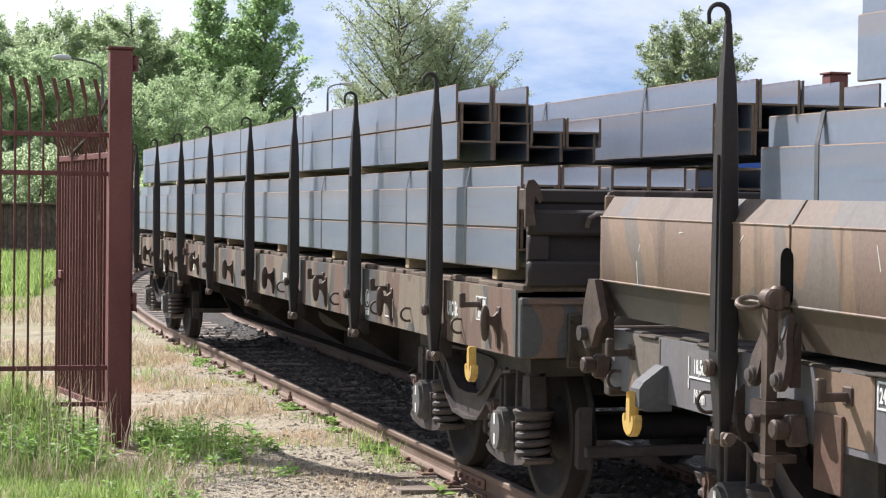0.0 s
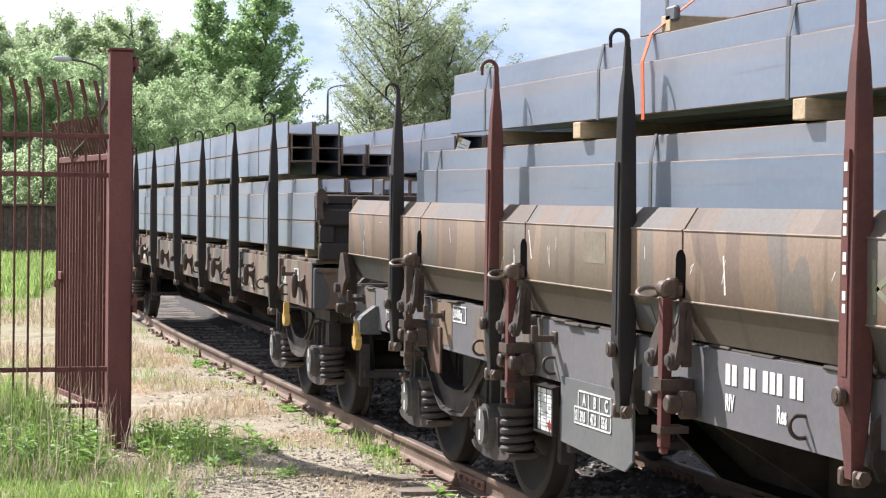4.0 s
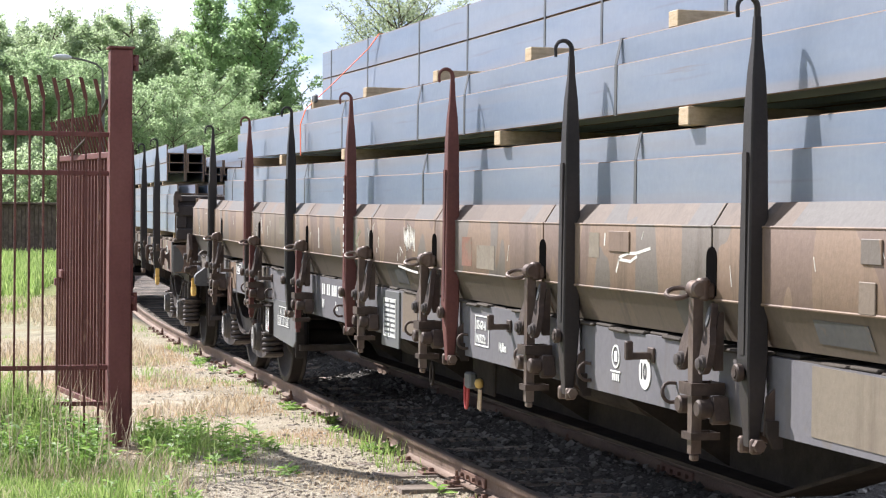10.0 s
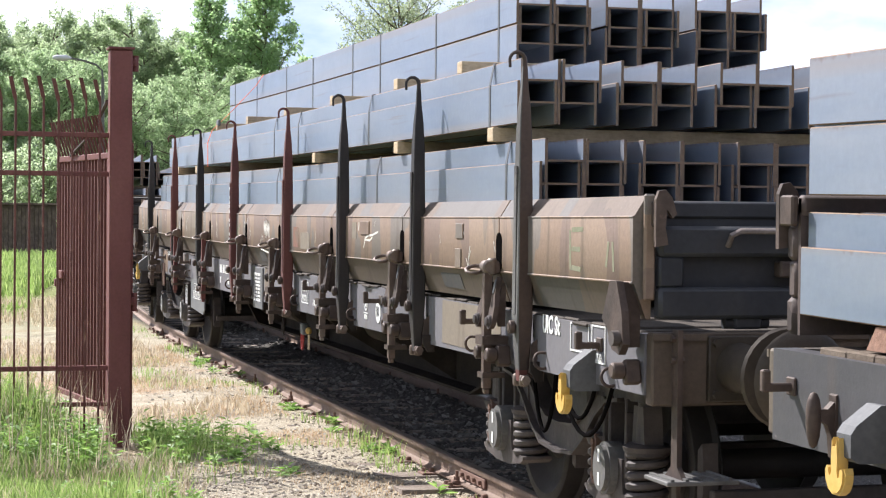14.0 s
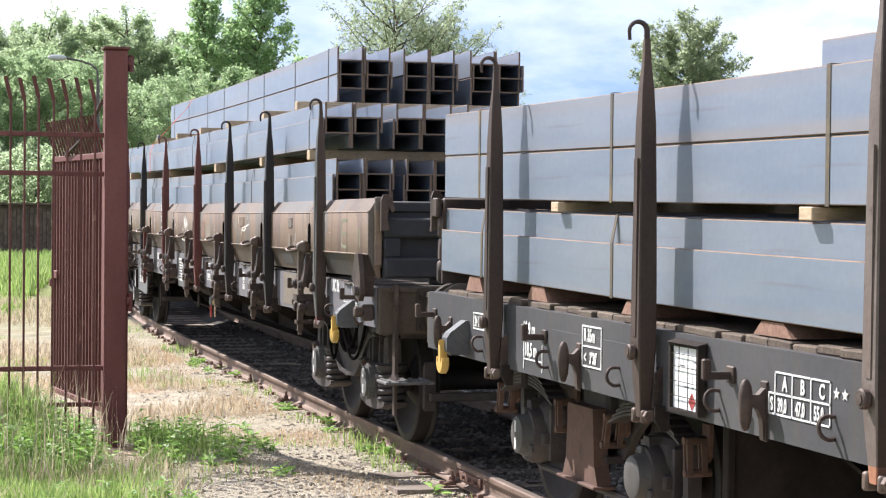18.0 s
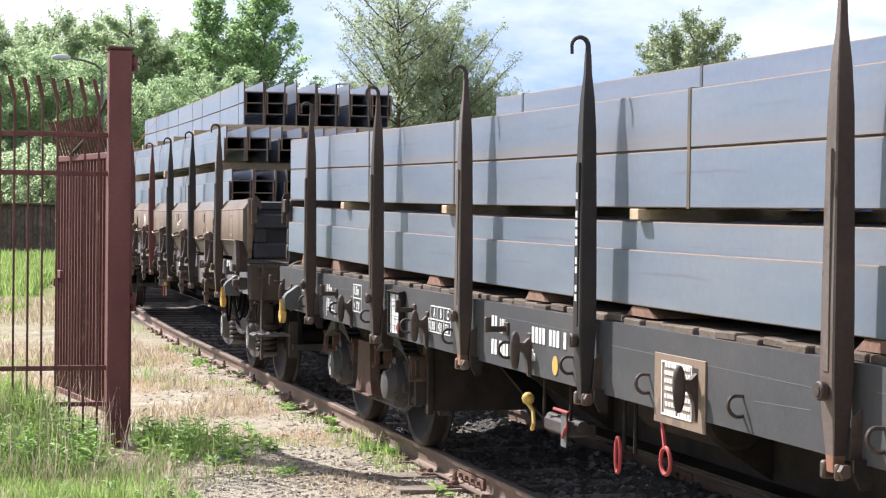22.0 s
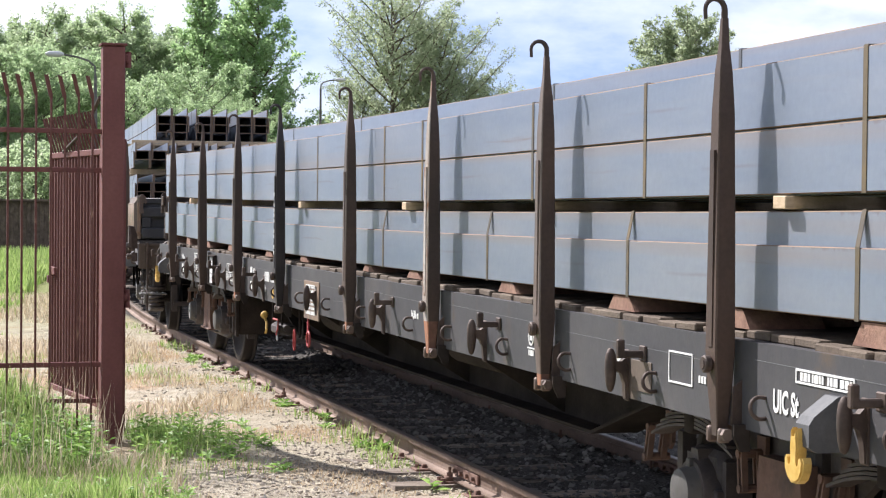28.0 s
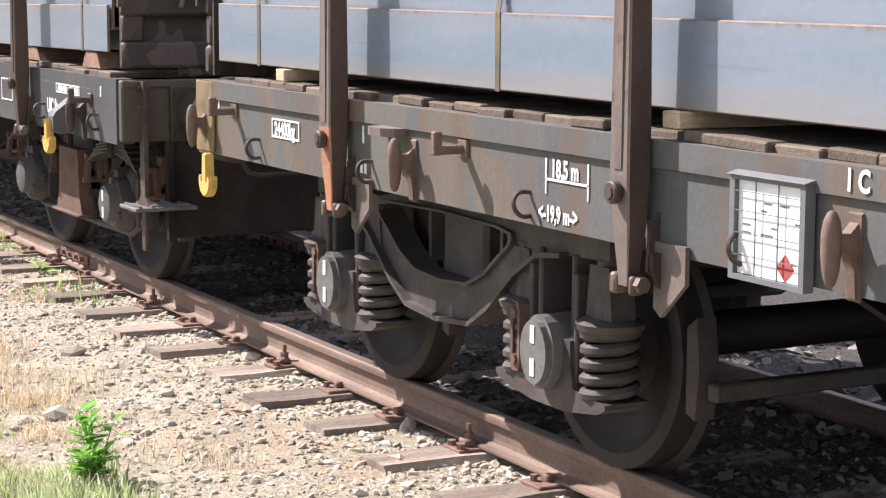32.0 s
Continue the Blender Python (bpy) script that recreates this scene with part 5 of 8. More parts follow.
def disc_sign(w, u, z, r, mat="white_paint", x=-HALF, ring=False):
    sh = Shape()
    out = arc(0, 0, r, 0, 360, 24, r * 1.12)[:-1]
    if ring:
        sh.ring(out, [(a * 0.82, b * 0.82) for a, b in out], x - 0.0045, x - 0.001, "x")
        sh.box(x - 0.0045, x - 0.001, -0.02, 0.02, -r * 0.5, r * 0.5)
        sh.box(x - 0.0045, x - 0.001, -r * 1.3, r * 1.3, -r * 1.5, -r * 1.35)
        for k in range(4):
            sh.box(x - 0.0045, x - 0.001, -r + k * r * 0.5, -r + k * r * 0.5 + r * 0.33, -r * 2.3, -r * 1.65)
    else:
        sh.prism(out, x - 0.0045, x - 0.001, "x")
    return part("painted_disc", sh, M[mat], w, "round painted sign", pose(0, u, z))


def abc_table(w, u, z, x=-HALF):
    """Load table: a head row of letters over a row of figures."""
    sh = Shape()
    t, W, H = 0.007, 0.46, 0.17
    x0, x1 = x - 0.0045, x - 0.001
    for a in (-0.23, -0.077, 0.077, 0.223):
        sh.box(x0, x1, a, a + t, -H / 2, H / 2)
    for b in (-H / 2, -0.005, H / 2 - t):
        sh.box(x0, x1, -0.23 - (0 if b > 0.05 else 0), 0.23 + (0.0 if b > 0.05 else 0.055), b, b + t)
    sh.box(x0, x1, 0.278, 0.285, -H / 2, 0.0)
    part("load_table", sh, M["white_paint"], w, "white painted load table", pose(0, u, z))
    for k, c in enumerate("ABC"):
        word(w, c, u + 0.165 - 0.152 * k, z + 0.015, 0.07, 0.8, x)
    for k, c in enumerate(("39,0", "47,0", "55,0")):
        word(w, c, u + 0.205 - 0.152 * k, z - 0.068, 0.065, 0.62, x)
    word(w, "S", u + 0.268, z - 0.068, 0.065, 0.7, x)
    for k in (0, 1):
        st = [(0.024 * math.sin(i * math.pi / 5) * (1 if i % 2 == 0 else 0.42), 0.024 * math.cos(i * math.pi / 5) * (1 if i % 2 == 0 else 0.42)) for i in range(10)]
        part("star", Shape().prism(st, x0, x1, "x"), M["white_paint"], w, "white star", pose(0, u - 0.275 - k * 0.065, z + 0.045))


def sheet_box(w, u, z, width=0.30, height=0.30, mat="under", lid="under", x=-HALF, mark=True):
    f = part("sheet_frame", sheet_frame_shape(), M[mat], w, "wire-fronted sheet holder", Matrix.Translation((x - 0.01, u, z)) @ Matrix.Diagonal((1, width / 0.30, height / 0.38, 1)))
    part("paper_sheet", paper_shape(), M["paper"], f, "white consignment sheet")
    sh = Shape()
    rnd = random.Random(int(u * 100))
    for i in range(9):
        y = 0.11
        while y > -0.10:
            k = rnd.uniform(0.01, 0.05)
            if rnd.random() < 0.16:
                sh.box(-0.0215, -0.0205, y - k, y, 0.12 - i * 0.028, 0.127 - i * 0.028)
            y -= k + 0.008
    part("print_lines", sh, M["grey_plate"], f, "grey lines of small print")
    if mark:
        part("red_mark", Shape().prism([(-0.10, -0.12), (-0.065, -0.07), (-0.03, -0.12), (-0.065, -0.165)], -0.0225, -0.0208, "x"), M["red_handle"], f, "red diamond mark")


def gusset_shape():
    """Pressed bracket that carries a stake's foot below the sill."""
    return Shape().prism([(-0.05, 0.02), (0.02, 0.02), (0.02, -0.09), (-0.02, -0.09), (-0.05, -0.03)], -0.09, -0.07, "y")


def under_handles(w, u, red_first):
    """Brake changeover levers under the sill: rods, red bow handles, a yellow ball lever and a plate."""
    for k, du in enumerate((0.0, -0.42, -1.18, -1.32)):
        part("handle_rod", Shape().tube([(-1.22, du, 0.96), (-1.22, du, 0.62)], 0.010, 6), M["under"], w, "", pose(0, u, 0))
    part("valve_block", Shape().box(-1.26, -1.10, -0.50, -0.10, 0.60, 0.68, 0, 0.015).cyl(0.03, -0.55, -0.05, "y", (-1.2, 0, 0.66), 10), M["bogie"], w, "", pose(0, u, 0))
    part("ball_lever", Shape().lathe([(-0.035, 0.01), (-0.02, 0.03), (0.0, 0.036), (0.02, 0.03), (0.035, 0.01)], "z", (-1.28, 0.10, 0.745), 12).tube([(-1.28, 0.10, 0.72), (-1.27, 0.04, 0.68), (-1.28, 0.0, 0.62), (-1.28, 0.03, 0.585)], 0.011, 8), M["yellow"], w, "yellow ball lever", pose(0, u, 0))
    part("bow_handle", Shape().tube([(-1.28, -0.33, 0.735), (-1.28, -0.55, 0.735), (-1.28, -0.52, 0.66), (-1.28, -0.46, 0.60)], 0.009, 8), M["red_handle"], w, "red bow handle", pose(0, u, 0))
    part("lever_plate", Shape().box(-1.275, -1.268, -0.50, -0.42, 0.55, 0.74, 0, 0.002), M["grey_plate"], w, "pale metal plate", pose(0, u, 0))
    pts = [(-1.28, -1.25 + 0.03 * math.cos(radians(a)), 0.61 + 0.085 * math.sin(radians(a))) for a in range(0, 360, 24)]
    part("bow_handle", Shape().tube(pts, 0.009, 7, closed=True), M["red_handle"], w, "red bow handle", pose(0, u, 0))
    pts = [(-1.29, -1.86 + 0.055 * math.cos(radians(a)), 0.66 + 0.06 * math.sin(radians(a))) for a in range(0, 360, 24)]
    part("pull_ring", Shape().tube(pts, 0.010, 7, closed=True).tube([(-1.26, -1.75, 0.86), (-1.28, -1.80, 0.80), (-1.29, -1.85, 0.72)], 0.010, 6), M["red_handle"], w, "red pull ring", pose(0, u, 0))


def hooks_and_pegs(w, hooks, pegs, z, x=-HALF, mat="iron"):
    for u in hooks:
        part("rope_hook", shared("rope_hook_" + mat, lash_hook_shape, M[mat]), None, w, "", pose(x, u, z - 0.015))
    for u in pegs:
        part("peg", shared("peg_" + mat, peg_shape, M[mat]), None, w, "", pose(x, u, z + 0.085))


def tow(w, u, z, bracket=True, x=-HALF):
    if bracket:
        part("tow_bracket", shared("tow_bracket", tow_bracket_shape, M["cast_grey"]), None, w, "grey cast bracket", pose(x, u, z + 0.085))
    part("tow_hook", shared("tow_hook" if bracket else "tow_hook_short", lambda: tow_hook_shape(0.045 if bracket else 0.07), M["yellow"]), None, w, "yellow painted hook", pose(x - 0.004, u + 0.02, z))


for w_, st_ in ((wagon_a, STAKES), (wagon_b, STAKES_B), (wagon_c, STAKES_C), (wagon_d, STAKES)):
    zlow = 0.885 if w_ is wagon_c else 0.94
    for u in st_:
        part("stake_gusset", shared("gusset_" + w_.name, gusset_shape, M["under"]), None, w_, "", pose(-1.30, u - 0.02, zlow))

# wagon A
hooks_and_pegs(wagon_a, (8.8, 6.6, 4.5, 2.4, 0.1, -2.1, -4.3, -6.4, -8.85), (2.7, -4.2, -6.3, -8.5), 1.13)
ring_on(wagon_a, (6.9, 4.8, -2.6, -4.75, -6.05, -6.9, -8.1), 1.06)
tow(wagon_a, -8.80, 0.92, False)
tow(wagon_a, 8.80, 0.92, False)
word(wagon_a, "UIC St", -7.80, 1.12, 0.105, 0.7)
sign_frame("sign", wagon_a, -8.51, 1.19, 0.20, 0.14, 2, 1)
sign_frame("sign", wagon_a, -6.33, 1.08, 0.22, 0.13)
disc_sign(wagon_a, -5.70, 1.12, 0.055, ring=True)
bars_text(wagon_a, -2.55, 1.12, 5, 0.07)
bars_text(wagon_a, 3.0, 1.13, 6, 0.075, breaks=(1,))
bars_text(wagon_a, 2.9, 1.03, 5, 0.065)
sheet_box(wagon_a, 5.0, 1.06, 0.3, 0.28)

# wagon B
tow(wagon_b, 8.58, 0.90)
tow(wagon_b, -8.61, 0.90)
hooks_and_pegs(wagon_b, (), (8.95, 6.85, 4.75, -2.26, -4.35, -6.75, -8.72), 1.03)
ring_on(wagon_b, (9.1, 8.05, 6.0, 4.75, 3.75, 1.90, -0.23, -1.45, -2.55, -3.56, -4.63, -6.65, -7.91, -8.91), 0.97)
bars_text(wagon_b, 2.62, 1.07, 9, 0.085, 0.045, 0.018, breaks=(1, 3, 6))
word(wagon_b, "RIV", 2.62, 0.965, 0.085, 0.62)
word(wagon_b, "Res", 2.14, 0.965, 0.085, 0.62)
part("label_plate", Shape().box(-1.312, -1.30, 0.145, 0.62, 0.81, 1.195, 0, 0.002), M["grey_plate"], wagon_b, "grey label plate")
sign_frame("sign", wagon_b, 0.39, 1.01, 0.33, 0.265, 8, 2, x=-1.312)
part("label_plate", Shape().prism([(3.62, 0.62), (3.62, 0.93), (4.62, 0.93), (4.62, 0.60), (3.72, 0.56)], -1.312, -1.30, "x"), M["grey_plate"], wagon_b, "grey load plate hung under the sill")
abc_table(wagon_b, 4.12, 0.80, -1.312)
sheet_box(wagon_b, 4.80, 0.74, 0.30, 0.25)
sign_frame("sign", wagon_b, -1.74, 1.055, 0.27, 0.18)
word(wagon_b, "KE-GP-A", -1.63, 1.065, 0.062, 0.72)
word(wagon_b, "MAX:72t", -1.63, 0.985, 0.062, 0.70)
word(wagon_b, "14,86m", -2.06, 0.965, 0.06, 0.72)
disc_sign(wagon_b, -3.90, 1.075, 0.05, ring=True)
disc_sign(wagon_b, -4.27, 1.03, 0.07)
lettering("figures", "10", 0.09, wagon_b, Matrix.Translation((-HALF - 0.0055, -4.215, 1.0)) @ Matrix(((0, 0, -1, 0), (-1, 0, 0, 0), (0, 1, 0, 0), (0, 0, 0, 1))), 0.8, "grey_paint")
word(wagon_b, "UIC St", -7.86, 1.125, 0.115, 0.78)
sign_frame("sign", wagon_b, -8.43, 1.13, 0.27, 0.145)
sign_frame("sign", wagon_b, -8.70, 1.115, 0.19, 0.185)
word(wagon_b, "WEX", -8.645, 1.095, 0.055, 0.75)
word(wagon_b, "09.05.12", -8.625, 1.032, 0.05, 0.62)
sign_frame("sign", wagon_b, 6.50, 1.14, 0.28, 0.10)
word(wagon_b, "24 000kg", 6.625, 1.115, 0.066, 0.66)
word(wagon_b, "18,5m", 8.24, 1.08, 0.075, 0.62)
word(wagon_b, "19,9m", 8.24, 0.955, 0.07, 0.62)
part("bracket_mark", Shape().box(-1.3045, -1.301, -0.135, 0.135, -0.004, 0.004).box(-1.3045, -1.301, 0.128, 0.136, -0.05, 0.09).box(-1.3045, -1.301, -0.136, -0.128, -0.05, 0.09), M["white_paint"], wagon_b, "white painted bracket", pose(0, 8.16, 1.06))
part("pull_ring", Shape().tube([(-1.20 - 0.0 * a, -0.30 + 0.035 * math.sin(radians(a)), 0.68 + 0.075 * math.cos(radians(a))) for a in range(0, 360, 24)], 0.009, 6, closed=True), M["under"], wagon_b, "black wire ring")
part("hanger_plate", Shape().box(-1.14, -1.12, -1.46, -1.02, 0.64, 0.95, 0, 0.01), M["under"], wagon_b, "dark hanger plate")
part("bow_handle", Shape().tube([(-1.16, -0.96 + 0.035 * math.sin(radians(a)), 0.625 + 0.105 * math.cos(radians(a))) for a in range(0, 360, 24)], 0.010, 7, closed=True), M["red_handle"], wagon_b, "faded red bow handle")
part("valve_box", Shape().box(-1.19, -1.14, -1.12, -1.0, 0.655, 0.755, 0, 0.012), M["grey_plate"], wagon_b, "grey valve box")
part("ball_lever", Shape().lathe([(-0.03, 0.01), (-0.02, 0.024), (0.0, 0.031), (0.02, 0.024), (0.03, 0.01)], "z", (-1.16, -1.23, 0.70), 12), M["yellow"], wagon_b, "yellow ball lever")
part("tag", Shape().prism([(-0.03, 0.0), (0.03, 0.0), (0.04, -0.12), (-0.02, -0.13)], -1.165, -1.158, "x"), M["timber"], wagon_b, "beige cloth tag", pose(0, -1.25, 0.665))

# wagon C
tow(wagon_c, 8.53, 0.92)
tow(wagon_c, -8.58, 0.91)
hooks_and_pegs(wagon_c, (8.86, 6.58, 4.47, 2.40, 0.16, -2.00, -4.34, -6.54, -8.80), (9.20, 7.10, 4.78, 2.80, -2.24, -4.60, -6.74, -8.92), 1.02)
ring_on(wagon_c, (8.2, 7.05, 6.03, 4.90, 3.89, 2.75, 1.72, 0.70, -0.30, -1.45, -2.75, -3.65, -4.75, -5.77, -6.89, -8.0, -9.05), 0.985)
sign_frame("sign", wagon_c, 8.215, 1.115, 0.32, 0.10)
word(wagon_c, "24 000kg", 8.355, 1.085, 0.076, 0.66)
word(wagon_c, "19,9 m", 7.46, 1.095, 0.088, 0.75)
word(wagon_c, "18,5 m", 7.43, 0.985, 0.088, 0.75)
part("bracket_mark", Shape().box(-1.3045, -1.301, -0.155, 0.155, -0.004, 0.004).box(-1.3045, -1.301, 0.148, 0.156, -0.055, 0.09).box(-1.3045, -1.301, -0.156, -0.148, -0.055, 0.09), M["white_paint"], wagon_c, "white painted bracket", pose(0, 7.29, 0.965))
sign_frame("sign", wagon_c, 6.40, 1.10, 0.27, 0.205)
word(wagon_c, "R 35m", 6.51, 1.125, 0.078, 0.66)
part("dividing_line", Shape().box(-1.3045, -1.301, -0.13, 0.13, -0.004, 0.004), M["white_paint"], wagon_c, "white painted line", pose(0, 6.40, 1.10))
word(wagon_c, "<", 6.51, 1.018, 0.07, 0.8)
word(wagon_c, "3°30'", 6.43, 1.018, 0.07, 0.62)
sheet_box(wagon_c, 5.18, 1.055, 0.32, 0.30)
abc_table(wagon_c, 4.15, 1.07)
bars_text(wagon_c, 3.08, 1.08, 2, 0.085, 0.04, 0.018)
word(wagon_c, "RIV", 2.93, 1.075, 0.10, 0.6)
bars_text(wagon_c, 3.08, 0.945, 2, 0.085, 0.04, 0.018)
bars_text(wagon_c, 2.93, 0.945, 3, 0.085, 0.04, 0.018)
bars_text(wagon_c, 2.36, 1.06, 8, 0.085, 0.04, 0.018, breaks=(3, 6))
word(wagon_c, "Rs", 2.36, 0.965, 0.075, 0.7)
disc_sign(wagon_c, 1.98, 0.965, 0.045, "yellow")
part("label_plate", Shape().box(-1.308, -1.30, 0.06, 0.62, 0.83, 1.14, 0, 0.002), M["camo"], wagon_c, "worn tan label plate")
sign_frame("sign", wagon_c, 0.36, 0.99, 0.34, 0.24, 7, 2, x=-1.308)
disc_sign(wagon_c, -5.16, 1.075, 0.045, ring=True)
disc_sign(wagon_c, -6.47, 1.05, 0.05)
part("label_plate", Shape().box(-1.306, -1.30, -6.84, -6.60, 0.93, 1.07, 0, 0.002), M["camo_low"], wagon_c, "brown cast plate")
sign_frame("sign", wagon_c, -7.165, 1.075, 0.26, 0.14)
bars_text(wagon_c, -7.36, 1.03, 3, 0.03, 0.018, 0.01)
word(wagon_c, "UIC St", -8.07, 0.985, 0.11, 0.64)
sign_frame("sign", wagon_c, -8.49, 1.14, 0.46, 0.055, 1, 4)
word(wagon_c, "14,86 m", -2.72, 1.03, 0.062, 0.8)
bars_text(wagon_c, -9.1, 1.13, 1, 0.06, 0.02)
under_handles(wagon_c, 2.38, False)
for u_ in (-9.40, 5.43):
    part("guard_plate", Shape().box(-1.02, 1.02, -0.012, 0.012, 0.36, 0.92, 0, 0.004).box(-1.03, -0.99, -0.03, 0.03, 0.34, 0.94, 0, 0.006), M["under"], wagon_c, "dark guard plate across the track behind the bogie", pose(0, u_, 0))

# wagon D
tow(wagon_d, 8.93, 0.915, False)
part("corner_plate", Shape().box(-1.318, -1.3005, 9.20, 9.42, 0.96, 1.30, 0, 0.006), M["ochre"], wagon_d, "ochre painted rusty corner plate")
for u in STAKES:
    part("stake_gusset", shared("stake_gusset", lambda: Shape().prism([(-0.070, 0.03), (-0.235, 0.03), (-0.235, -0.085), (-0.110, -0.200), (-0.070, -0.175)], -0.008, 0.008, "x"), M["stake_worn"]), None, wagon_d, "rusty tapered plate", pose(-1.312, u, 0.962))
part("hook_hood", Shape().prism([(-0.085, 0.16), (-0.035, 0.175), (0.0, 0.175), (0.0, -0.02), (-0.060, -0.02), (-0.095, 0.03), (-0.10, 0.11)], 0.0, 0.032, "z"), M["stake_worn"], wagon_d, "rubbed flat hood over the cleat", pose(-HALF, 7.20, 1.185))
hooks_and_pegs(wagon_d, (9.30, 7.13, 4.57, 2.5, 0.3), (8.95, 6.73, 2.8), 1.09, mat="rust_hook")
ring_on(wagon_d, (8.66, 7.50, 6.26, 5.04, 4.2), 1.02)
sign_frame("sign", wagon_d, 8.36, 1.13, 0.30, 0.085)
word(wagon_d, "24400kg", 8.482, 1.10, 0.075, 0.78)
word(wagon_d, "18,5 m", 6.12, 1.13, 0.075, 0.75)
part("bracket_mark", Shape().box(-1.3045, -1.301, -0.135, 0.135, -0.004, 0.004).box(-1.3045, -1.301, 0.128, 0.136, -0.05, 0.07).box(-1.3045, -1.301, -0.136, -0.128, -0.05, 0.07), M["white_paint"], wagon_d, "white painted bracket", pose(0, 6.02, 1.12))
word(wagon_d, "<-19,9 m->", 6.20, 0.98, 0.068, 0.72)
sheet_box(wagon_d, 4.90, 1.09, 0.34, 0.30, "grey_plate", "grey_plate")
word(wagon_d, "1 C", 4.60, 1.235, 0.075, 0.8, -1.3165)
bars_text(wagon_d, 7.58, 1.13, 1, 0.07, 0.014)
bars_text(wagon_d, 7.60, 1.01, 2, 0.04, 0.022)
bars_text(wagon_d, 9.16, 1.16, 1, 0.07, 0.014)


# ---------------------------------------------------------------- wagon B: side boards and latches
BOARD_EDGES = (9.285, 7.25, 5.12, 2.98, 0.78, -0.88, -2.97, -5.12, -7.25, -9.285)


BOARD_LIFT = 0.048


def board_lift(u):
    """The loaded wagon hangs through, so that the boards stand higher towards its ends."""
    return BOARD_LIFT * (u / 9.2) ** 2


def side_board_shape(half_len):
    """Pressed side board: sloped foot, upright face, sloped top, all in thick sheet; outside towards -x."""
    sh = Shape()
    prof = [(-1.285, 1.222), (-1.345, 1.385), (-1.352, 1.395), (-1.352, 1.685), (-1.346, 1.695), (-1.285, 1.790), (-1.262, 1.790), (-1.262, 1.222)]
    n = len(prof)
    ys = (-half_len + 0.012, half_len - 0.012)
    vs = [(x, y, z) for y in ys for x, z in prof]
    fs = [tuple(range(n)), tuple(range(2 * n - 1, n - 1, -1))] + [(i, n + i, n + (i + 1) % n, (i + 1) % n) for i in range(n)]
    sh.add(vs, fs[:2], 0)
    for i in range(n):
        # sloped foot and top get colours with shade and dimming painted in
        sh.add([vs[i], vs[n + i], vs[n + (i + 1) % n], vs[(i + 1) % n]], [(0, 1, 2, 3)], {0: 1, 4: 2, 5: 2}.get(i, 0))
    # rolled ridges at the folds
    for x, z in ((-1.352, 1.39), (-1.35, 1.692)):
        sh.tube([(x, ys[0], z), (x, ys[1], z)], 0.006, 6)
    return sh


# flat patch without an opening: the slot's inner shade is its colour
def slot_shape():
    top = [(0.052 * math.cos(radians(a)), -0.008 + 0.042 * math.sin(radians(a))) for a in range(0, 181, 30)]
    return Shape().prism([(-0.052, -0.17), (0.052, -0.17)] + top, -1.3545, -1.350, "x")


def latch_lever_shape():
    """Upright square bar, worn round at the top, that reaches below the sill."""
    sh = Shape()
    sh.prism([(0.020, -0.53), (0.025, -0.10), (0.025, 0.11), (-0.025, 0.11), (-0.025, -0.10), (-0.020, -0.53)], -0.096, -0.052, "x")
    sh.box(-0.090, -0.058, -0.020, 0.020, -0.56, -0.53, 0, 0.006)
    return sh


def latch_head_shape():
    """Knuckle at the lever's top, with a lug to the board."""
    sh = Shape()
    sh.cyl(0.038, -0.040, 0.040, "y", (-0.072, 0, 0.148), 16, 0, 0.010)
    sh.cyl(0.030, 0.10, 0.195, "z", (-0.050, -0.012, 0), 12, 0, 0.010)
    sh.box(-0.060, 0.0, -0.036, 0.036, 0.105, 0.175, 0, 0.012)
    return sh


def latch_ring_shape():
    pts = [(-0.125 + 0.052 * math.cos(radians(a)), 0.066 + 0.040 * math.sin(radians(a)), 0.130 + 0.020 * math.cos(radians(a - 60))) for a in range(0, 360, 24)]
    return Shape().tube(pts, 0.0105, 7, closed=True)


def latch_bracket_shape(side):
    """Arm from its oval eye on the board down to a broad boss, leaning out, with a web behind."""
    k = side
    sh = Shape()
    eye = [(0.082 + 0.023 * math.cos(radians(a)), 0.040 + 0.055 * math.sin(radians(a))) for a in range(20, 161, 28)]
    boss = [(0.112 + 0.044 * math.cos(radians(a)), -0.150 + 0.044 * math.sin(radians(a))) for a in range(170, 371, 25)]
    out = eye + [(0.056, 0.0), (0.062, -0.07)] + boss + [(0.148, -0.07), (0.114, 0.0)]
    n = len(out)
    lean = lambda z: -0.010 - (0.12 - z) * 0.20
    vs = [(lean(z), k * y, z) for y, z in out] + [(lean(z) - 0.028, k * y, z) for y, z in out]
    sh.add(vs, [tuple(range(n)), tuple(range(2 * n - 1, n - 1, -1))] + [(i, (i + 1) % n, n + (i + 1) % n, n + i) for i in range(n)])
    sh.prism([(0.0, 0.06), (-0.018, 0.06), (-0.055, -0.12), (-0.04, -0.18), (0.0, -0.18)], k * 0.106 - 0.009, k * 0.106 + 0.009, "y")
    return sh


def latch_eye_shape(side):
    """Bright rubbed face of an arm's eye."""
    pts = [(side * 0.082 + 0.016 * math.cos(radians(a)), 0.040 + 0.042 * math.sin(radians(a))) for a in range(0, 360, 30)]
    lean = lambda z: -0.038 - (0.12 - z) * 0.20
    n = len(pts)
    vs = [(lean(z) + 0.001, y, z) for y, z in pts] + [(lean(z) - 0.005, y, z) for y, z in pts]
    return Shape().add(vs, [tuple(range(n)), tuple(range(2 * n - 1, n - 1, -1))] + [(i, (i + 1) % n, n + (i + 1) % n, n + i) for i in range(n)])


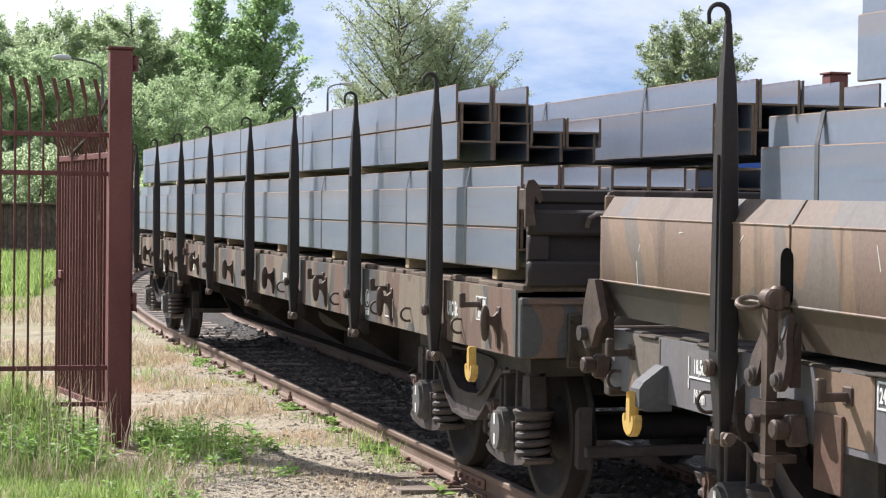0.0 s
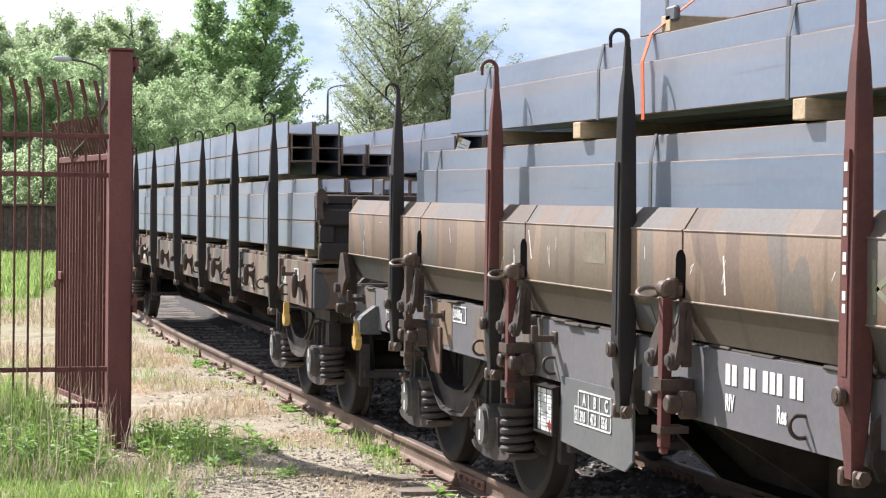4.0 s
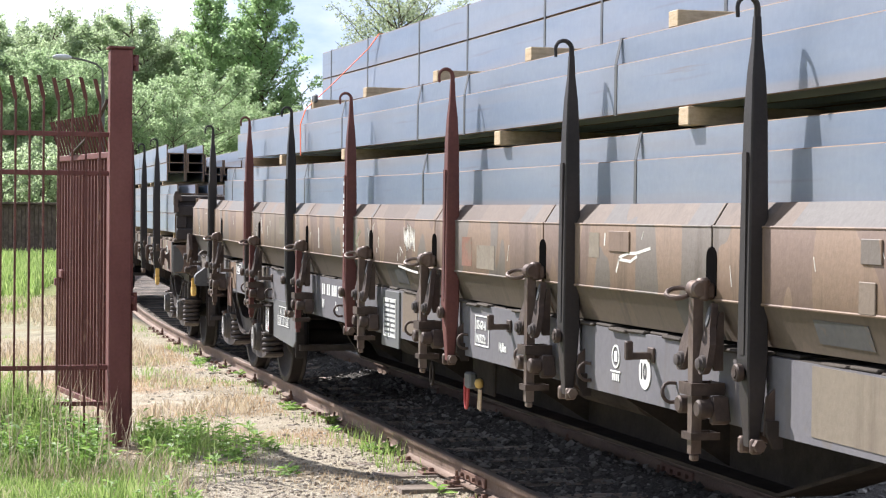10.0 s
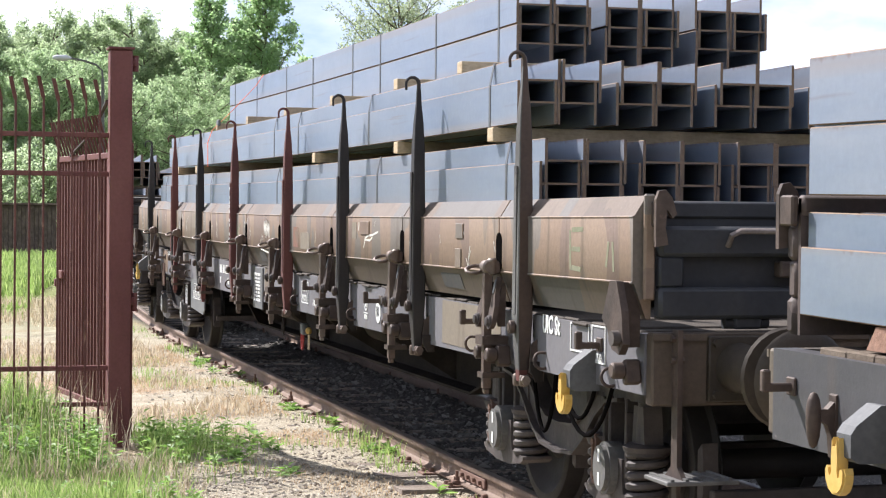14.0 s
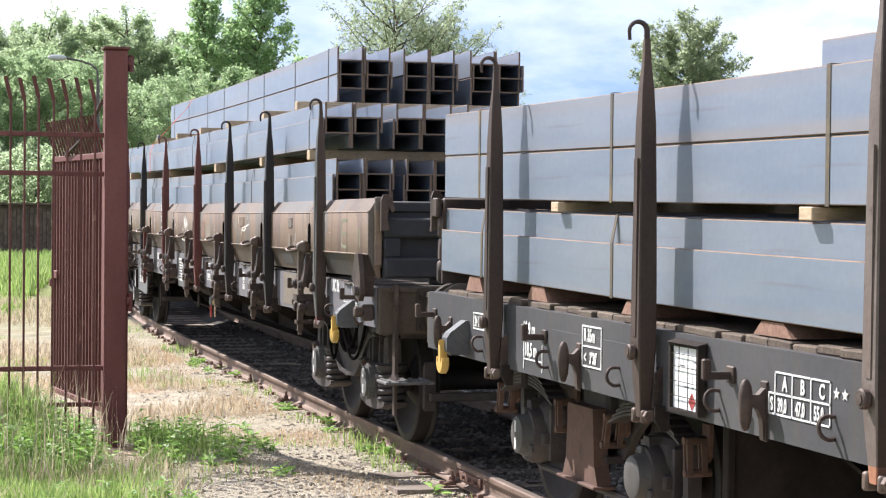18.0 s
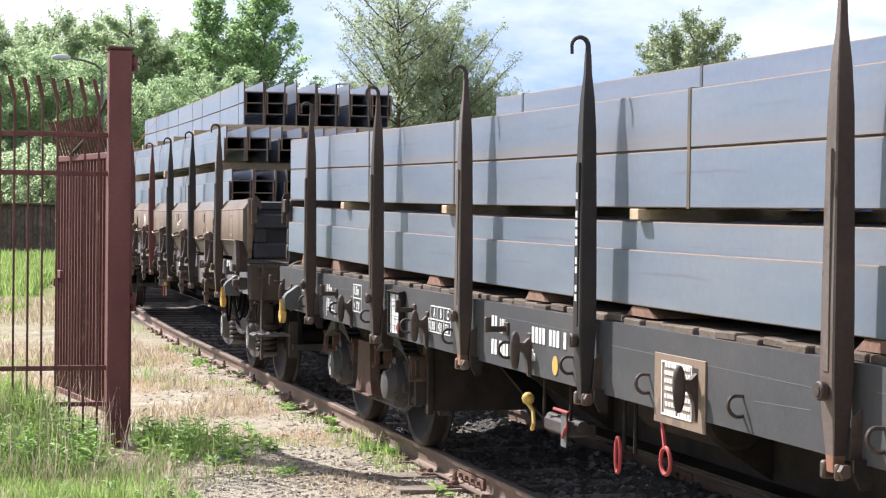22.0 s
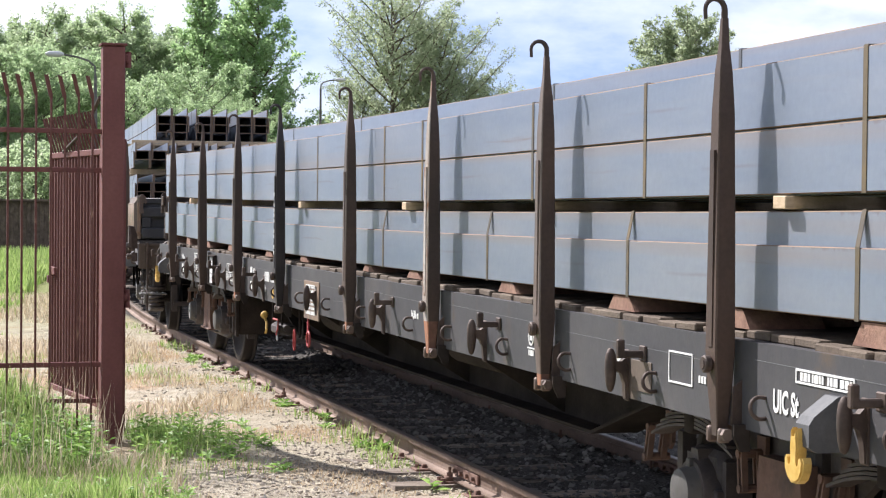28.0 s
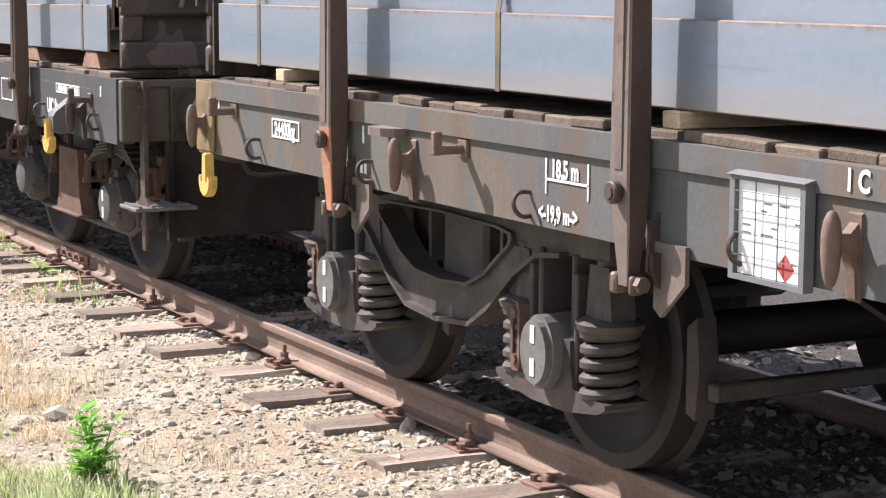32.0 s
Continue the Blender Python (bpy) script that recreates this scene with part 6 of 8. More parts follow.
def latch_pin_shape():
    return Shape().lathe([(-0.118, 0.012), (-0.115, 0.024), (-0.104, 0.026), (-0.102, 0.033), (-0.085, 0.036), (-0.07, 0.036)], "x", (0, 0, -0.150), 14)


def latch_strap_shape(big):
    sh = Shape()
    if big:
        return sh.ring([(-0.118, -0.066), (0.03, -0.066), (0.03, 0.066), (-0.118, 0.066)], [(-0.106, -0.053), (0.018, -0.053), (0.018, 0.053), (-0.106, 0.053)], -0.285, -0.235, "z")
    return sh.ring([(-0.110, -0.050), (0.02, -0.050), (0.02, 0.050), (-0.110, 0.050)], [(-0.100, -0.038), (0.010, -0.038), (0.010, 0.038), (-0.100, 0.038)], -0.470, -0.440, "z")


def latch_bolt_shape():
    sh = Shape()
    sh.box(-0.040, 0.04, -0.026, 0.026, -0.065, 0.050, 0, 0.010)
    sh.cyl(0.038, -0.100, -0.036, "x", (0, 0, 0.0), 14, 0, 0.008)
    return sh


def build_side_boards(w):
    meshes = {}
    for side in (-1, 1):
        for a, b in zip(BOARD_EDGES, BOARD_EDGES[1:]):
            h = round((a - b) / 2, 3)
            if h not in meshes:
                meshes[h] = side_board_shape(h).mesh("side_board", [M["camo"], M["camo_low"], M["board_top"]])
            c = (a + b) / 2
            tilt = math.degrees(2 * BOARD_LIFT * c / 9.2 ** 2)
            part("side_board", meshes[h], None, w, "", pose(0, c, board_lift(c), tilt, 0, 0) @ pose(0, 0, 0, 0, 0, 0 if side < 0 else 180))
        for u in BOARD_EDGES[1:-1]:
            la = part("latch", shared("latch_lever_red" if side < 0 and 2.5 < u < 6 else "latch_lever", latch_lever_shape, M["stake_red" if side < 0 and 2.5 < u < 6 else "worn_iron"]), None, w, "worn iron board latch", pose(side * 1.35, u, 1.30, 0, 0, 0 if side < 0 else 180))
            part("latch_head", shared("latch_head", latch_head_shape, M["worn_iron"]), None, la)
            for k in (-1, 1):
                part("latch_bracket", shared("latch_bracket_%d" % k, lambda: latch_bracket_shape(k), M["iron"]), None, la)
                part("latch_eye", shared("latch_eye_%d" % k, lambda: latch_eye_shape(k), M["cast_grey"]), None, la, "rubbed grey eye")
                part("latch_pin", shared("latch_pin", latch_pin_shape, M["bogie"]), None, la, "", pose(0, k * 0.112, 0))
                part("latch_bolt", shared("latch_bolt", latch_bolt_shape, M["iron"]), None, la, "", pose(-0.010, k * 0.100, -0.335, k * 14, 0, 0))
                part("latch_strap", shared("latch_strap_%d" % k, lambda: latch_strap_shape(k > 0), M["iron"]), None, la)
            part("latch_ring", shared("latch_ring", latch_ring_shape, M["worn_iron"]), None, la)
            part("slot", shared("slot", slot_shape, M["hole"]), None, w, "flat black patch for a slot's inner shade", pose(0, u + 0.01, 1.575 + board_lift(u), 0, 0, 0 if side < 0 else 180))


build_side_boards(wagon_b)
for k_, (a_, b_, d_) in enumerate(((-7.95, -8.75, 0.30), (-8.02, -8.55, 0.22), (-7.98, -7.60, 0.34))):
    part("brake_hose", Shape().tube([(-1.24 - 0.012 * k_, a_ + (b_ - a_) * i / 10, 0.93 - d_ * math.sin(math.pi * i / 10) ** 0.8) for i in range(11)], 0.011, 7), M["hole"], wagon_b, "black rubber hose hanging under the sill")
for e_ in (-1, 1):
    for sx_ in (-1, 1):
        cl_ = part("corner_latch", Shape().prism([(e_ * y, z) for y, z in ((9.05, 1.265), (9.15, 1.445), (9.235, 1.445), (9.30, 1.31), (9.325, 1.16), (9.27, 1.11), (9.18, 1.13), (9.12, 1.22))], sx_ * 1.385, sx_ * 1.42, "x")
                   .box(sx_ * 1.30, sx_ * 1.386, e_ * 9.20, e_ * 9.23, 1.14, 1.44), M["iron"], wagon_b, "worn iron corner latch")
        part("latch_pin", Shape().cyl(0.036, sx_ * 1.42, sx_ * 1.455, "x", (0, e_ * 9.265, 1.185), 12), M["bogie"], cl_)
        part("latch_bolt", shared("latch_bolt", latch_bolt_shape, M["iron"]), None, cl_, "", pose(sx_ * 1.345, e_ * 9.24, 1.035, e_ * 14, 0, 0 if sx_ < 0 else 180))
        part("corner_post", Shape().box(sx_ * 1.262, sx_ * 1.315, e_ * 9.288, e_ * 9.315, 1.36, 1.845, 0, 0.008), M["camo"], wagon_b, "worn corner post")
part("hanging_plate", Shape().box(-1.318, -1.304, -0.11, 0.11, -0.13, 0.16, 0, 0.004), M["bogie_rust"], wagon_b, "rusty brown plate under the sill", pose(0, 6.98, 0.88))
part("sill_panel", Shape().box(-1.3035, -1.3005, -7.13, -5.93, 0.932, 1.198), M["tan_panel"], wagon_b, "tan repainted panel on the sill")
for a_, b_ in ((6.66, 7.10), (5.72, 6.22), (8.62, 8.98), (-0.30, 0.08), (4.95, 5.30)):
    part("sill_panel", Shape().box(-1.3035, -1.3005, a_, b_, 0.935, 1.198), M["camo"], wagon_b, "brown repainted panel on the sill")


def strokes(w, name, lines, x, width, mat, label, axis="u"):
    """Hand-drawn strokes, flat on a board: polylines of (u, z)."""
    for line in lines:
        sh = Shape()
        for (a, b), (c, d) in zip(line, line[1:]):
            l = math.hypot(c - a, d - b) or 1
            nx, nz = -(d - b) / l * width / 2, (c - a) / l * width / 2
            q = [(a + nx, b + nz), (c + nx, d + nz), (c - nx, d - nz), (a - nx, b - nz)]
            if axis == "u":
                sh.prism(q, x - 0.0012, x + 0.0010, "x")
            else:
                sh.prism(q, x - 0.0022, x - 0.0004, "y")
        part(name, sh, M[mat], w, label)


rk = random.Random(8)
scrib = [[(-0.12 - i * 0.033, 1.65 + rk.uniform(-0.02, 0.02)), (-0.13 - i * 0.033, 1.50 + rk.uniform(-0.03, 0.03))] for i in range(9)]
strokes(wagon_b, "chalk_mark", [[p for l in scrib[:5] for p in l], [p for l in scrib[5:] for p in l]], -1.352, 0.012, "chalk", "white chalk scribble")
strokes(wagon_b, "paint_scrape", [[(0.02, 1.38), (-0.25, 1.36), (-0.49, 1.35)], [(-4.02, 1.48), (-4.06, 1.55), (-4.16, 1.57), (-4.28, 1.575), (-4.44, 1.60)], [(-4.28, 1.56), (-4.20, 1.535), (-4.05, 1.54)],
                                  [(-3.86, 1.60), (-3.87, 1.66)], [(2.55, 1.60), (2.53, 1.44)], [(5.05, 1.67), (5.0, 1.52)]], -1.352, 0.014, "chalk", "scraped white paint")
strokes(wagon_b, "spray_mark", [[(1.42, 1.60), (1.52, 1.63), (1.55, 1.56), (1.45, 1.51), (1.42, 1.44), (1.53, 1.42)], [(1.30, 1.62), (1.29, 1.43)], [(1.12, 1.60), (1.28, 1.52), (1.12, 1.43)],
                                [(-8.41, 1.67), (-8.42, 1.47)], [(-8.436, 1.67), (-8.60, 1.675)], [(-8.436, 1.575), (-8.56, 1.575)], [(-8.438, 1.482), (-8.57, 1.476)], [(-8.92, 1.50), (-8.95, 1.62)], [(-9.00, 1.62), (-9.02, 1.48)]], -1.352, 0.024, "green_mark", "faint green spray strokes")
for u_, z_, w_, h_, m_, l_ in ((-1.58, 1.515, 0.20, 0.17, "faded_red", "faded red painted square"), (-1.95, 1.49, 0.34, 0.135, "faded_pale", "faded pale paint patch"),
                               (4.05, 1.60, 0.30, 0.15, "faded_pale", "faded pale paint patch"), (-3.72, 1.60, 0.14, 0.12, "faded_pale", "faded pale paint patch")):
    part("paint_patch", Shape().box(-1.3534, -1.3505, u_ - w_ / 2, u_ + w_ / 2, z_ - h_ / 2, z_ + h_ / 2), M[m_], wagon_b, l_)
foot_at = lambda z: -1.285 - 0.060 * (z - 1.222) / 0.163
for u_, w_ in ((0.05, 0.30), (-6.2, 0.42), (3.5, 0.26)):
    part("paint_patch", Shape().add([(foot_at(z) - d, u_ + k * w_ / 2, z) for d in (-0.003, 0.0025) for k, z in ((-1, 1.262), (1, 1.262), (1, 1.352), (-1, 1.352))],
                                    [(0, 1, 2, 3), (7, 6, 5, 4), (0, 4, 5, 1), (1, 5, 6, 2), (2, 6, 7, 3), (3, 7, 4, 0)]), M["slate_patch"], wagon_b, "slate grey touched-up patch", pose(0, 0, board_lift(u_)))
rs = random.Random(23)
scr = []
for _ in range(34):
    u_, z_ = rs.uniform(-9.0, 9.0), rs.uniform(1.44, 1.66)
    scr.append([(u_, z_ + board_lift(u_)), (u_ + rs.uniform(-0.05, 0.05), z_ + board_lift(u_) + rs.choice((-1, 1)) * rs.uniform(0.03, 0.13)), (u_ + rs.uniform(-0.07, 0.07), z_ + board_lift(u_) + rs.uniform(-0.04, 0.04))][:rs.choice((2, 2, 3))])
scr = [[(a, min(1.68, max(1.41, b))) for a, b in l] for l in scr]
strokes(wagon_b, "scratch", scr, -1.352, 0.0045, "chalk", "thin pale scratch")
strokes(wagon_c, "scratch", [[(7.0, 1.150), (5.7, 1.146)], [(2.9, 1.165), (1.5, 1.158)], [(1.2, 1.128), (-0.9, 1.120)], [(-1.4, 1.150), (-3.1, 1.142)], [(-3.6, 1.160), (-5.3, 1.151)], [(-5.7, 1.135), (-7.5, 1.128)], [(-0.4, 1.02), (-0.9, 1.035)], [(-7.9, 1.17), (-9.0, 1.165)]],
        -1.30, 0.003, "grey_plate", "thin grey scratch along the sill")
part("patch_plate", Shape().box(-1.359, -1.352, -4.19, -3.93, 1.575, 1.672, 0, 0.003), M["camo"], wagon_b, "welded patch plate")
part("patch_plate", Shape().box(-1.359, -1.352, -6.54, -6.39, 1.59, 1.68, 0, 0.003), M["camo"], wagon_b, "welded patch plate")
part("patch_plate", Shape().box(-1.359, -1.352, -6.50, -6.38, 1.415, 1.53, 0, 0.003), M["camo"], wagon_b, "welded patch plate")
strokes(wagon_a, "spray_mark", [[(-0.95, 1.17), (-0.80, 1.24)], [(-0.95, 1.17), (-0.75, 1.13), (-0.6, 1.16)], [(-0.98, 1.08), (-0.80, 1.05), (-0.62, 1.09), (-0.5, 1.04)], [(-0.9, 1.0), (-0.7, 0.97), (-0.55, 1.0)]], -9.2335, 0.03, "lime_mark", "lime green spray strokes", "v")
for w_, u_, z_ in ((wagon_b, STAKES_B[3], 1.43), (wagon_c, STAKES_C[3], 1.33)):
    for i in range(12):
        if i not in (2, 5, 10):
            part("number_bar", Shape().box(-1.4145, -1.4128, -0.012, 0.012, 0, 0.032), M["white_paint"], w_, "white painted bar", pose(0, u_, z_ + i * 0.045))


# ---------------------------------------------------------------- loads
cargo = []           # (thing, wagon letter)


def sag(letter, u):
    """The loaded wagons hang through in the middle."""
    return {"C": -0.05 * (1 - (u / 9.2) ** 2), "B": 0.05 * (u / 9.2) ** 2}.get(letter, 0.0)


def beam_shape(length, f, d, t=0.016, low=None):
    """A wide-flange beam lying with its web level: flanges upright, f high, d apart over all; ends at y = 0 and -length."""
    sh = Shape()
    hf, hd, web, c = f / 2 - 0.0035, d / 2, 0.006, 0.0045
    prof = [(-hd, -hf + c), (-hd + c, -hf), (-hd + t, -hf), (-hd + t, -web), (hd - t, -web), (hd - t, -hf), (hd - c, -hf), (hd, -hf + c),
            (hd, hf - c), (hd - c, hf), (hd - t, hf), (hd - t, web), (-hd + t, web), (-hd + t, hf), (-hd + c, hf), (-hd, hf - c)]
    n = len(prof)
    cuts = [-length * k / 12 for k in range(13)] if low else [0, -length]
    rings = [[(x, y, z + (low(y) if low else 0.0)) for x, z in prof] for y in cuts]
    for v0, v1 in zip(rings, rings[1:]):
        for i in range(n):
            j = (i + 1) % n
            sh.add([v0[i], v1[i], v1[j], v0[j]], [(0, 1, 2, 3)], 0 if i in (2, 3, 4, 7, 10, 11, 12, 15) else 1)
    for vs in (rings[0], rings[-1]):
        for q in ((0, 1, 2, 13, 14, 15), (2, 3, 12, 13), (3, 4, 11, 12), (4, 5, 10, 11), (5, 6, 7, 8, 9, 10)):
            sh.add([vs[k] for k in q], [tuple(range(len(q)))], 1)
    return sh


def bundle(letter, u0, u1, v_out, w0, n, f=0.25, d=0.235, cols=2, inset=0.026, straps=(0.12, 0.37, 0.63, 0.88), strap_mat="strap", at=None):
    """A strapped bundle: n layers of beams nested by half a flange, every other layer set in."""
    b = empty("steel_beam_bundle")
    tagged(b, "strapped bundle of blue-grey steel beams with rusty edges", "steel beams", "loads of the train")
    rnd = random.Random(int((u0 * 31 + v_out * 77 + w0 * 13) * 100))
    me = beam_shape(u0 - u1, f, d, 0.016, (lambda y: sag(letter, u0 + y)) if letter in "BC" else None).mesh("beam", [M["steel_beam"], M["rust_edge"]])
    for k in range(n):
        for c in range(cols):
            x = -v_out + d / 2 + c * (d + 0.004) + (inset if k % 2 else 0)
            part("beam", me, None, b, "", pose(x, u0 + rnd.uniform(-0.025, 0.025), w0 + f / 2 + k * f / 2))
    top = w0 + f / 2 * (n + 1)
    front_top = top if n % 2 else top - f / 2
    for u in at or [u0 + (u1 - u0) * s + rnd.uniform(-0.2, 0.2) for s in straps]:
        sh = Shape()
        x0, x1 = -v_out, -v_out + cols * d + inset
        e = 0.003
        sh.box(x0 - e, x0 - 0.0005, u - 0.016, u + 0.016, w0, front_top)
        if not n % 2:
            sh.prism([(x0 - e, front_top), (x0, front_top), (x0 + inset, top), (x0 + inset - e, top)], u - 0.016, u + 0.016, "y")
            sh.box(x0 + inset, x1, u - 0.016, u + 0.016, top + 0.0005, top + e)
        else:
            sh.box(x0, x1 - inset, u - 0.016, u + 0.016, top + 0.0005, top + e)
        part("strap", sh, M[strap_mat], b, "", pose(0, 0, sag(letter, u)))
    cargo.append((b, letter))
    return b


def timber(letter, u, w0, h=0.075, v_out=1.27, depth=0.09, length=2.5, mat="timber"):
    sh = Shape().box(-v_out, -v_out + length, -depth / 2, depth / 2, w0, w0 + h, 0, 0.004)
    t = part("timber_spacer", sh, M[mat], None, "", pose(0, u, sag(letter, u)))
    tagged(t, "pale sawn timber spacer between layers of beams", "timber", "timber spacers")
    cargo.append((t, letter))
    return t


def wedge(letter, u, w0, h=0.11):
    h += sag(letter, u)
    sh = Shape().prism([(-0.17, 0), (0.17, 0), (0.10, h), (-0.10, h)], -1.24, -0.9, "x").prism([(-0.17, 0), (0.17, 0), (0.10, h), (-0.10, h)], 0.9, 1.24, "x").box(-0.9, 0.9, -0.08, 0.08, 0, h)
    t = part("load_bearer", sh, M["wedge"], None, "", pose(0, u, w0))
    tagged(t, "reddish-brown wooden load bearer on the wagon floor", "timber", "load bearers")
    cargo.append((t, letter))


# wagon A
for i, v in enumerate((1.25, 0.68, 0.11, -0.46)):
    bundle("A", 8.4, -8.98 + 0.1 * i, v, 1.425, 4, 0.24, straps=(0.1, 0.3, 0.5, 0.7, 0.86, 0.95))
bundle("A", 7.93, -7.77, 1.25, 2.07, 3, 0.238, straps=(0.1, 0.3, 0.5, 0.7, 0.78, 0.90))
bundle("A", 8.0, -7.72, 0.78, 2.07, 2, 0.19)
bundle("A", 7.0, -8.95, 0.05, 2.10, 2, 0.30, 0.26, straps=(0.2, 0.5, 0.8, 0.93))
bundle("A", 7.0, -8.90, -0.50, 2.10, 2, 0.30, 0.26)
for u in (7.2, 4.6, 2.2, -0.6, -2.9, -5.2, -7.2):
    timber("A", u, 2.026, 0.044, 1.25)
    timber("A", u - 1.3, 1.36, 0.065, 1.22)
# wagon B
for i, v in enumerate((1.25, 0.67, 0.09, -0.49)):
    bundle("B", 7.72 - 0.05 * i, -7.62 + 0.03 * i, v, 1.25, 6, 0.25, straps=(0.1, 0.22, 0.45, 0.62, 0.9), at=None if i else (7.23, 3.6, -0.21, -3.99, -7.04))
    bundle("B", 6.93 + 0.05 * i, -7.22 - 0.04 * i, v, 2.215, 2, 0.25, straps=(0.12, 0.32, 0.47, 0.66, 0.93), at=None if i else (6.2, 4.3, 2.2, -0.06, -1.15, -3.72, -6.71))
for i, v in enumerate((0.85, 0.25, -0.36)):
    bundle("B", 4.77, -5.96, v, 2.67, 3, 0.244, 0.235, straps=(0.03, 0.2, 0.45, 0.7, 0.93), at=None if i else (4.4, 3.02, 1.40, 0.14, -1.48, -2.45, -4.1, -5.6))
for u in (6.0, 4.54, 2.05, -1.9, -4.61, -6.8):
    timber("B", u, 2.131, 0.082, 1.275, 0.11)
for u in (3.57, 1.66, -0.3, -2.22, -4.3, -5.9):
    timber("B", u, 2.592, 0.076, 1.2, 0.11)
# wagon C
for i, v in enumerate((1.25, 0.68, 0.11, -0.46)):
    bundle("C", 9.24 - 0.04 * i, -9.09, v, 1.372, 2, 0.268, straps=(0.07, 0.2, 0.35, 0.48, 0.60, 0.72, 0.9), at=None if i else (8.40, 6.28, -1.76, -4.2, -6.4, -8.63), strap_mat="strap_bronze")
for i, (v, n, cols) in enumerate(((1.25, 3, 1), (0.885, 3, 1), (0.52, 2, 2), (-0.06, 2, 2), (-0.64, 2, 2))):
    bundle("C", 9.19 - 0.03 * i, -9.25 + 0.02 * i, v, 1.832, n, 0.264, cols=cols, straps=(0.1, 0.25, 0.37, 0.48, 0.6, 0.65, 0.73, 0.92), at=None if i else (8.46, 6.3, 4.07, 1.75, 0.40, -1.78, -2.77, -5.0, -6.6, -8.67), strap_mat="strap_bronze")
bundle("C", 5.6, -8.6, 0.50, 2.232, 1, 0.36, cols=2, at=(5.0, 2.0, -0.47, -3.2, -6.0))
for u in (7.05, 4.2, 0.98, -2.41, -5.2, -8.04):
    timber("C", u, 1.778, 0.052, 1.275, 0.11)
for u in (8.57, 7.41, 6.0, 4.54, 2.5, 0.97, -1.29, -2.54, -4.55, -6.3, -7.55, -8.75):
    wedge("C", u, 1.277, 0.094)
# wagon D
for i, v in enumerate((1.25, 0.68, 0.11, -0.46)):
    bundle("D", 9.27 + 0.03 * i, -9.0, v, 1.388, 2, 0.28, straps=(0.033, 0.13, 0.3, 0.5, 0.7), strap_mat="strap_bronze", at=None if i else (8.78, 6.58, 3.6, 0.5))
    bundle("D", 6.75 - 0.3 * i, -9.0, v, 1.87, 3, 0.26)
for u in (8.45, 5.45, 2.45, -0.55):
    timber("D", u, 1.336, 0.052, 1.29)
    timber("D", u - 2.0, 1.81, 0.06, 1.27)


def label_card(letter, u, v, w, tilt):
    sh = Shape().box(-0.05, 0.05, -0.0015, 0.0015, -0.062, 0.062).box(-0.05, -0.025, -0.003, -0.0015, 0.02, 0.062, 1)
    for k in range(3):
        sh.box(-0.035, 0.03, -0.0025, -0.0015, -0.05 + k * 0.03, -0.045 + k * 0.03, 2)
    c = part("label_card", sh, [M["paper"], M["yellow"], M["grey_plate"]], None, "", pose(-v, u, w, 0, tilt, 0))
    tagged(c, "white paper label card hung on a beam's end", "label", "label cards")
    cargo.append((c, letter))


label_card("C", -9.262, 1.12, 2.21, 35)
label_card("C", -9.255, 0.72, 2.23, -25)
label_card("A", -8.965, -0.02, 2.31, 20)


def lashing_strap():
    sh = Shape()
    pts = [(-1.285, 3.62, 2.20), (-1.285, 3.64, 2.47), (-1.235, 3.66, 2.60), (-1.08, 3.30, 2.80), (-0.90, 2.80, 3.06), (-0.86, 2.60, 3.165), (0.6, 2.30, 3.175)]
    for a, b in zip(pts, pts[1:]):
        sh.add([(a[0], a[1] - 0.017, a[2]), (a[0], a[1] + 0.017, a[2]), (b[0], b[1] + 0.017, b[2]), (b[0], b[1] - 0.017, b[2]),
                (a[0] + 0.004, a[1] - 0.017, a[2] - 0.002), (a[0] + 0.004, a[1] + 0.017, a[2] - 0.002), (b[0] + 0.004, b[1] + 0.017, b[2] - 0.002), (b[0] + 0.004, b[1] - 0.017, b[2] - 0.002)],
               [(0, 1, 2, 3), (7, 6, 5, 4), (0, 4, 5, 1), (2, 6, 7, 3), (1, 5, 6, 2), (0, 3, 7, 4)])
    st = empty("lashing_strap")
    tagged(st, "orange webbing strap with a ratchet over the beams", "lashing strap")
    part("webbing", sh, M["strap_orange"], st)
    part("ratchet", Shape().box(-1.20, -1.17, -0.06, 0.06, -0.035, 0.035, 0, 0.01), M["strap"], st, "steel ratchet", pose(0, 3.52, 2.68))
    cargo.append((st, "B"))


lashing_strap()


# ================================================================ gate and fence beside the track
def bar_bent(z_top, lean=-0.045, r=0.0085):
    """An upright bar whose flattened top is bent outwards."""
    sh = Shape()
    k, z1 = r, z_top - 0.19
    ring = lambda dx, dy, z, kx: [(dx - kx, dy - k, z), (dx + kx, dy - k, z), (dx + kx, dy + k, z), (dx - kx, dy + k, z)]
    vs = ring(0, 0, GROUND_Z - 0.05, k) + ring(0, 0, z1, k) + ring(lean * 0.15, -0.004, z1 + 0.03, 0.016) + ring(lean, -0.03, z_top, 0.016)
    fs = [(3, 2, 1, 0), (12, 13, 14, 15)]
    for a in range(3):
        for i in range(4):
            j = (i + 1) % 4
            fs.append((a * 4 + i, a * 4 + j, a * 4 + 4 + j, a * 4 + 4 + i))
    return sh.add(vs, fs)


def gate_post(x, y, label):
    p = empty("gate_post", pose(x, y, 0))
    tagged(p, label, "gate post", "gate posts")
    part("shaft", Shape().box(-0.09, 0.09, -0.09, 0.09, GROUND_Z - 0.1, 3.03, 0, 0.012), M["gate_red"], p)
    part("cap", Shape().box(-0.105, 0.105, -0.105, 0.105, 3.03, 3.05, 0, 0.004), M["gate_red"], p)
    return p


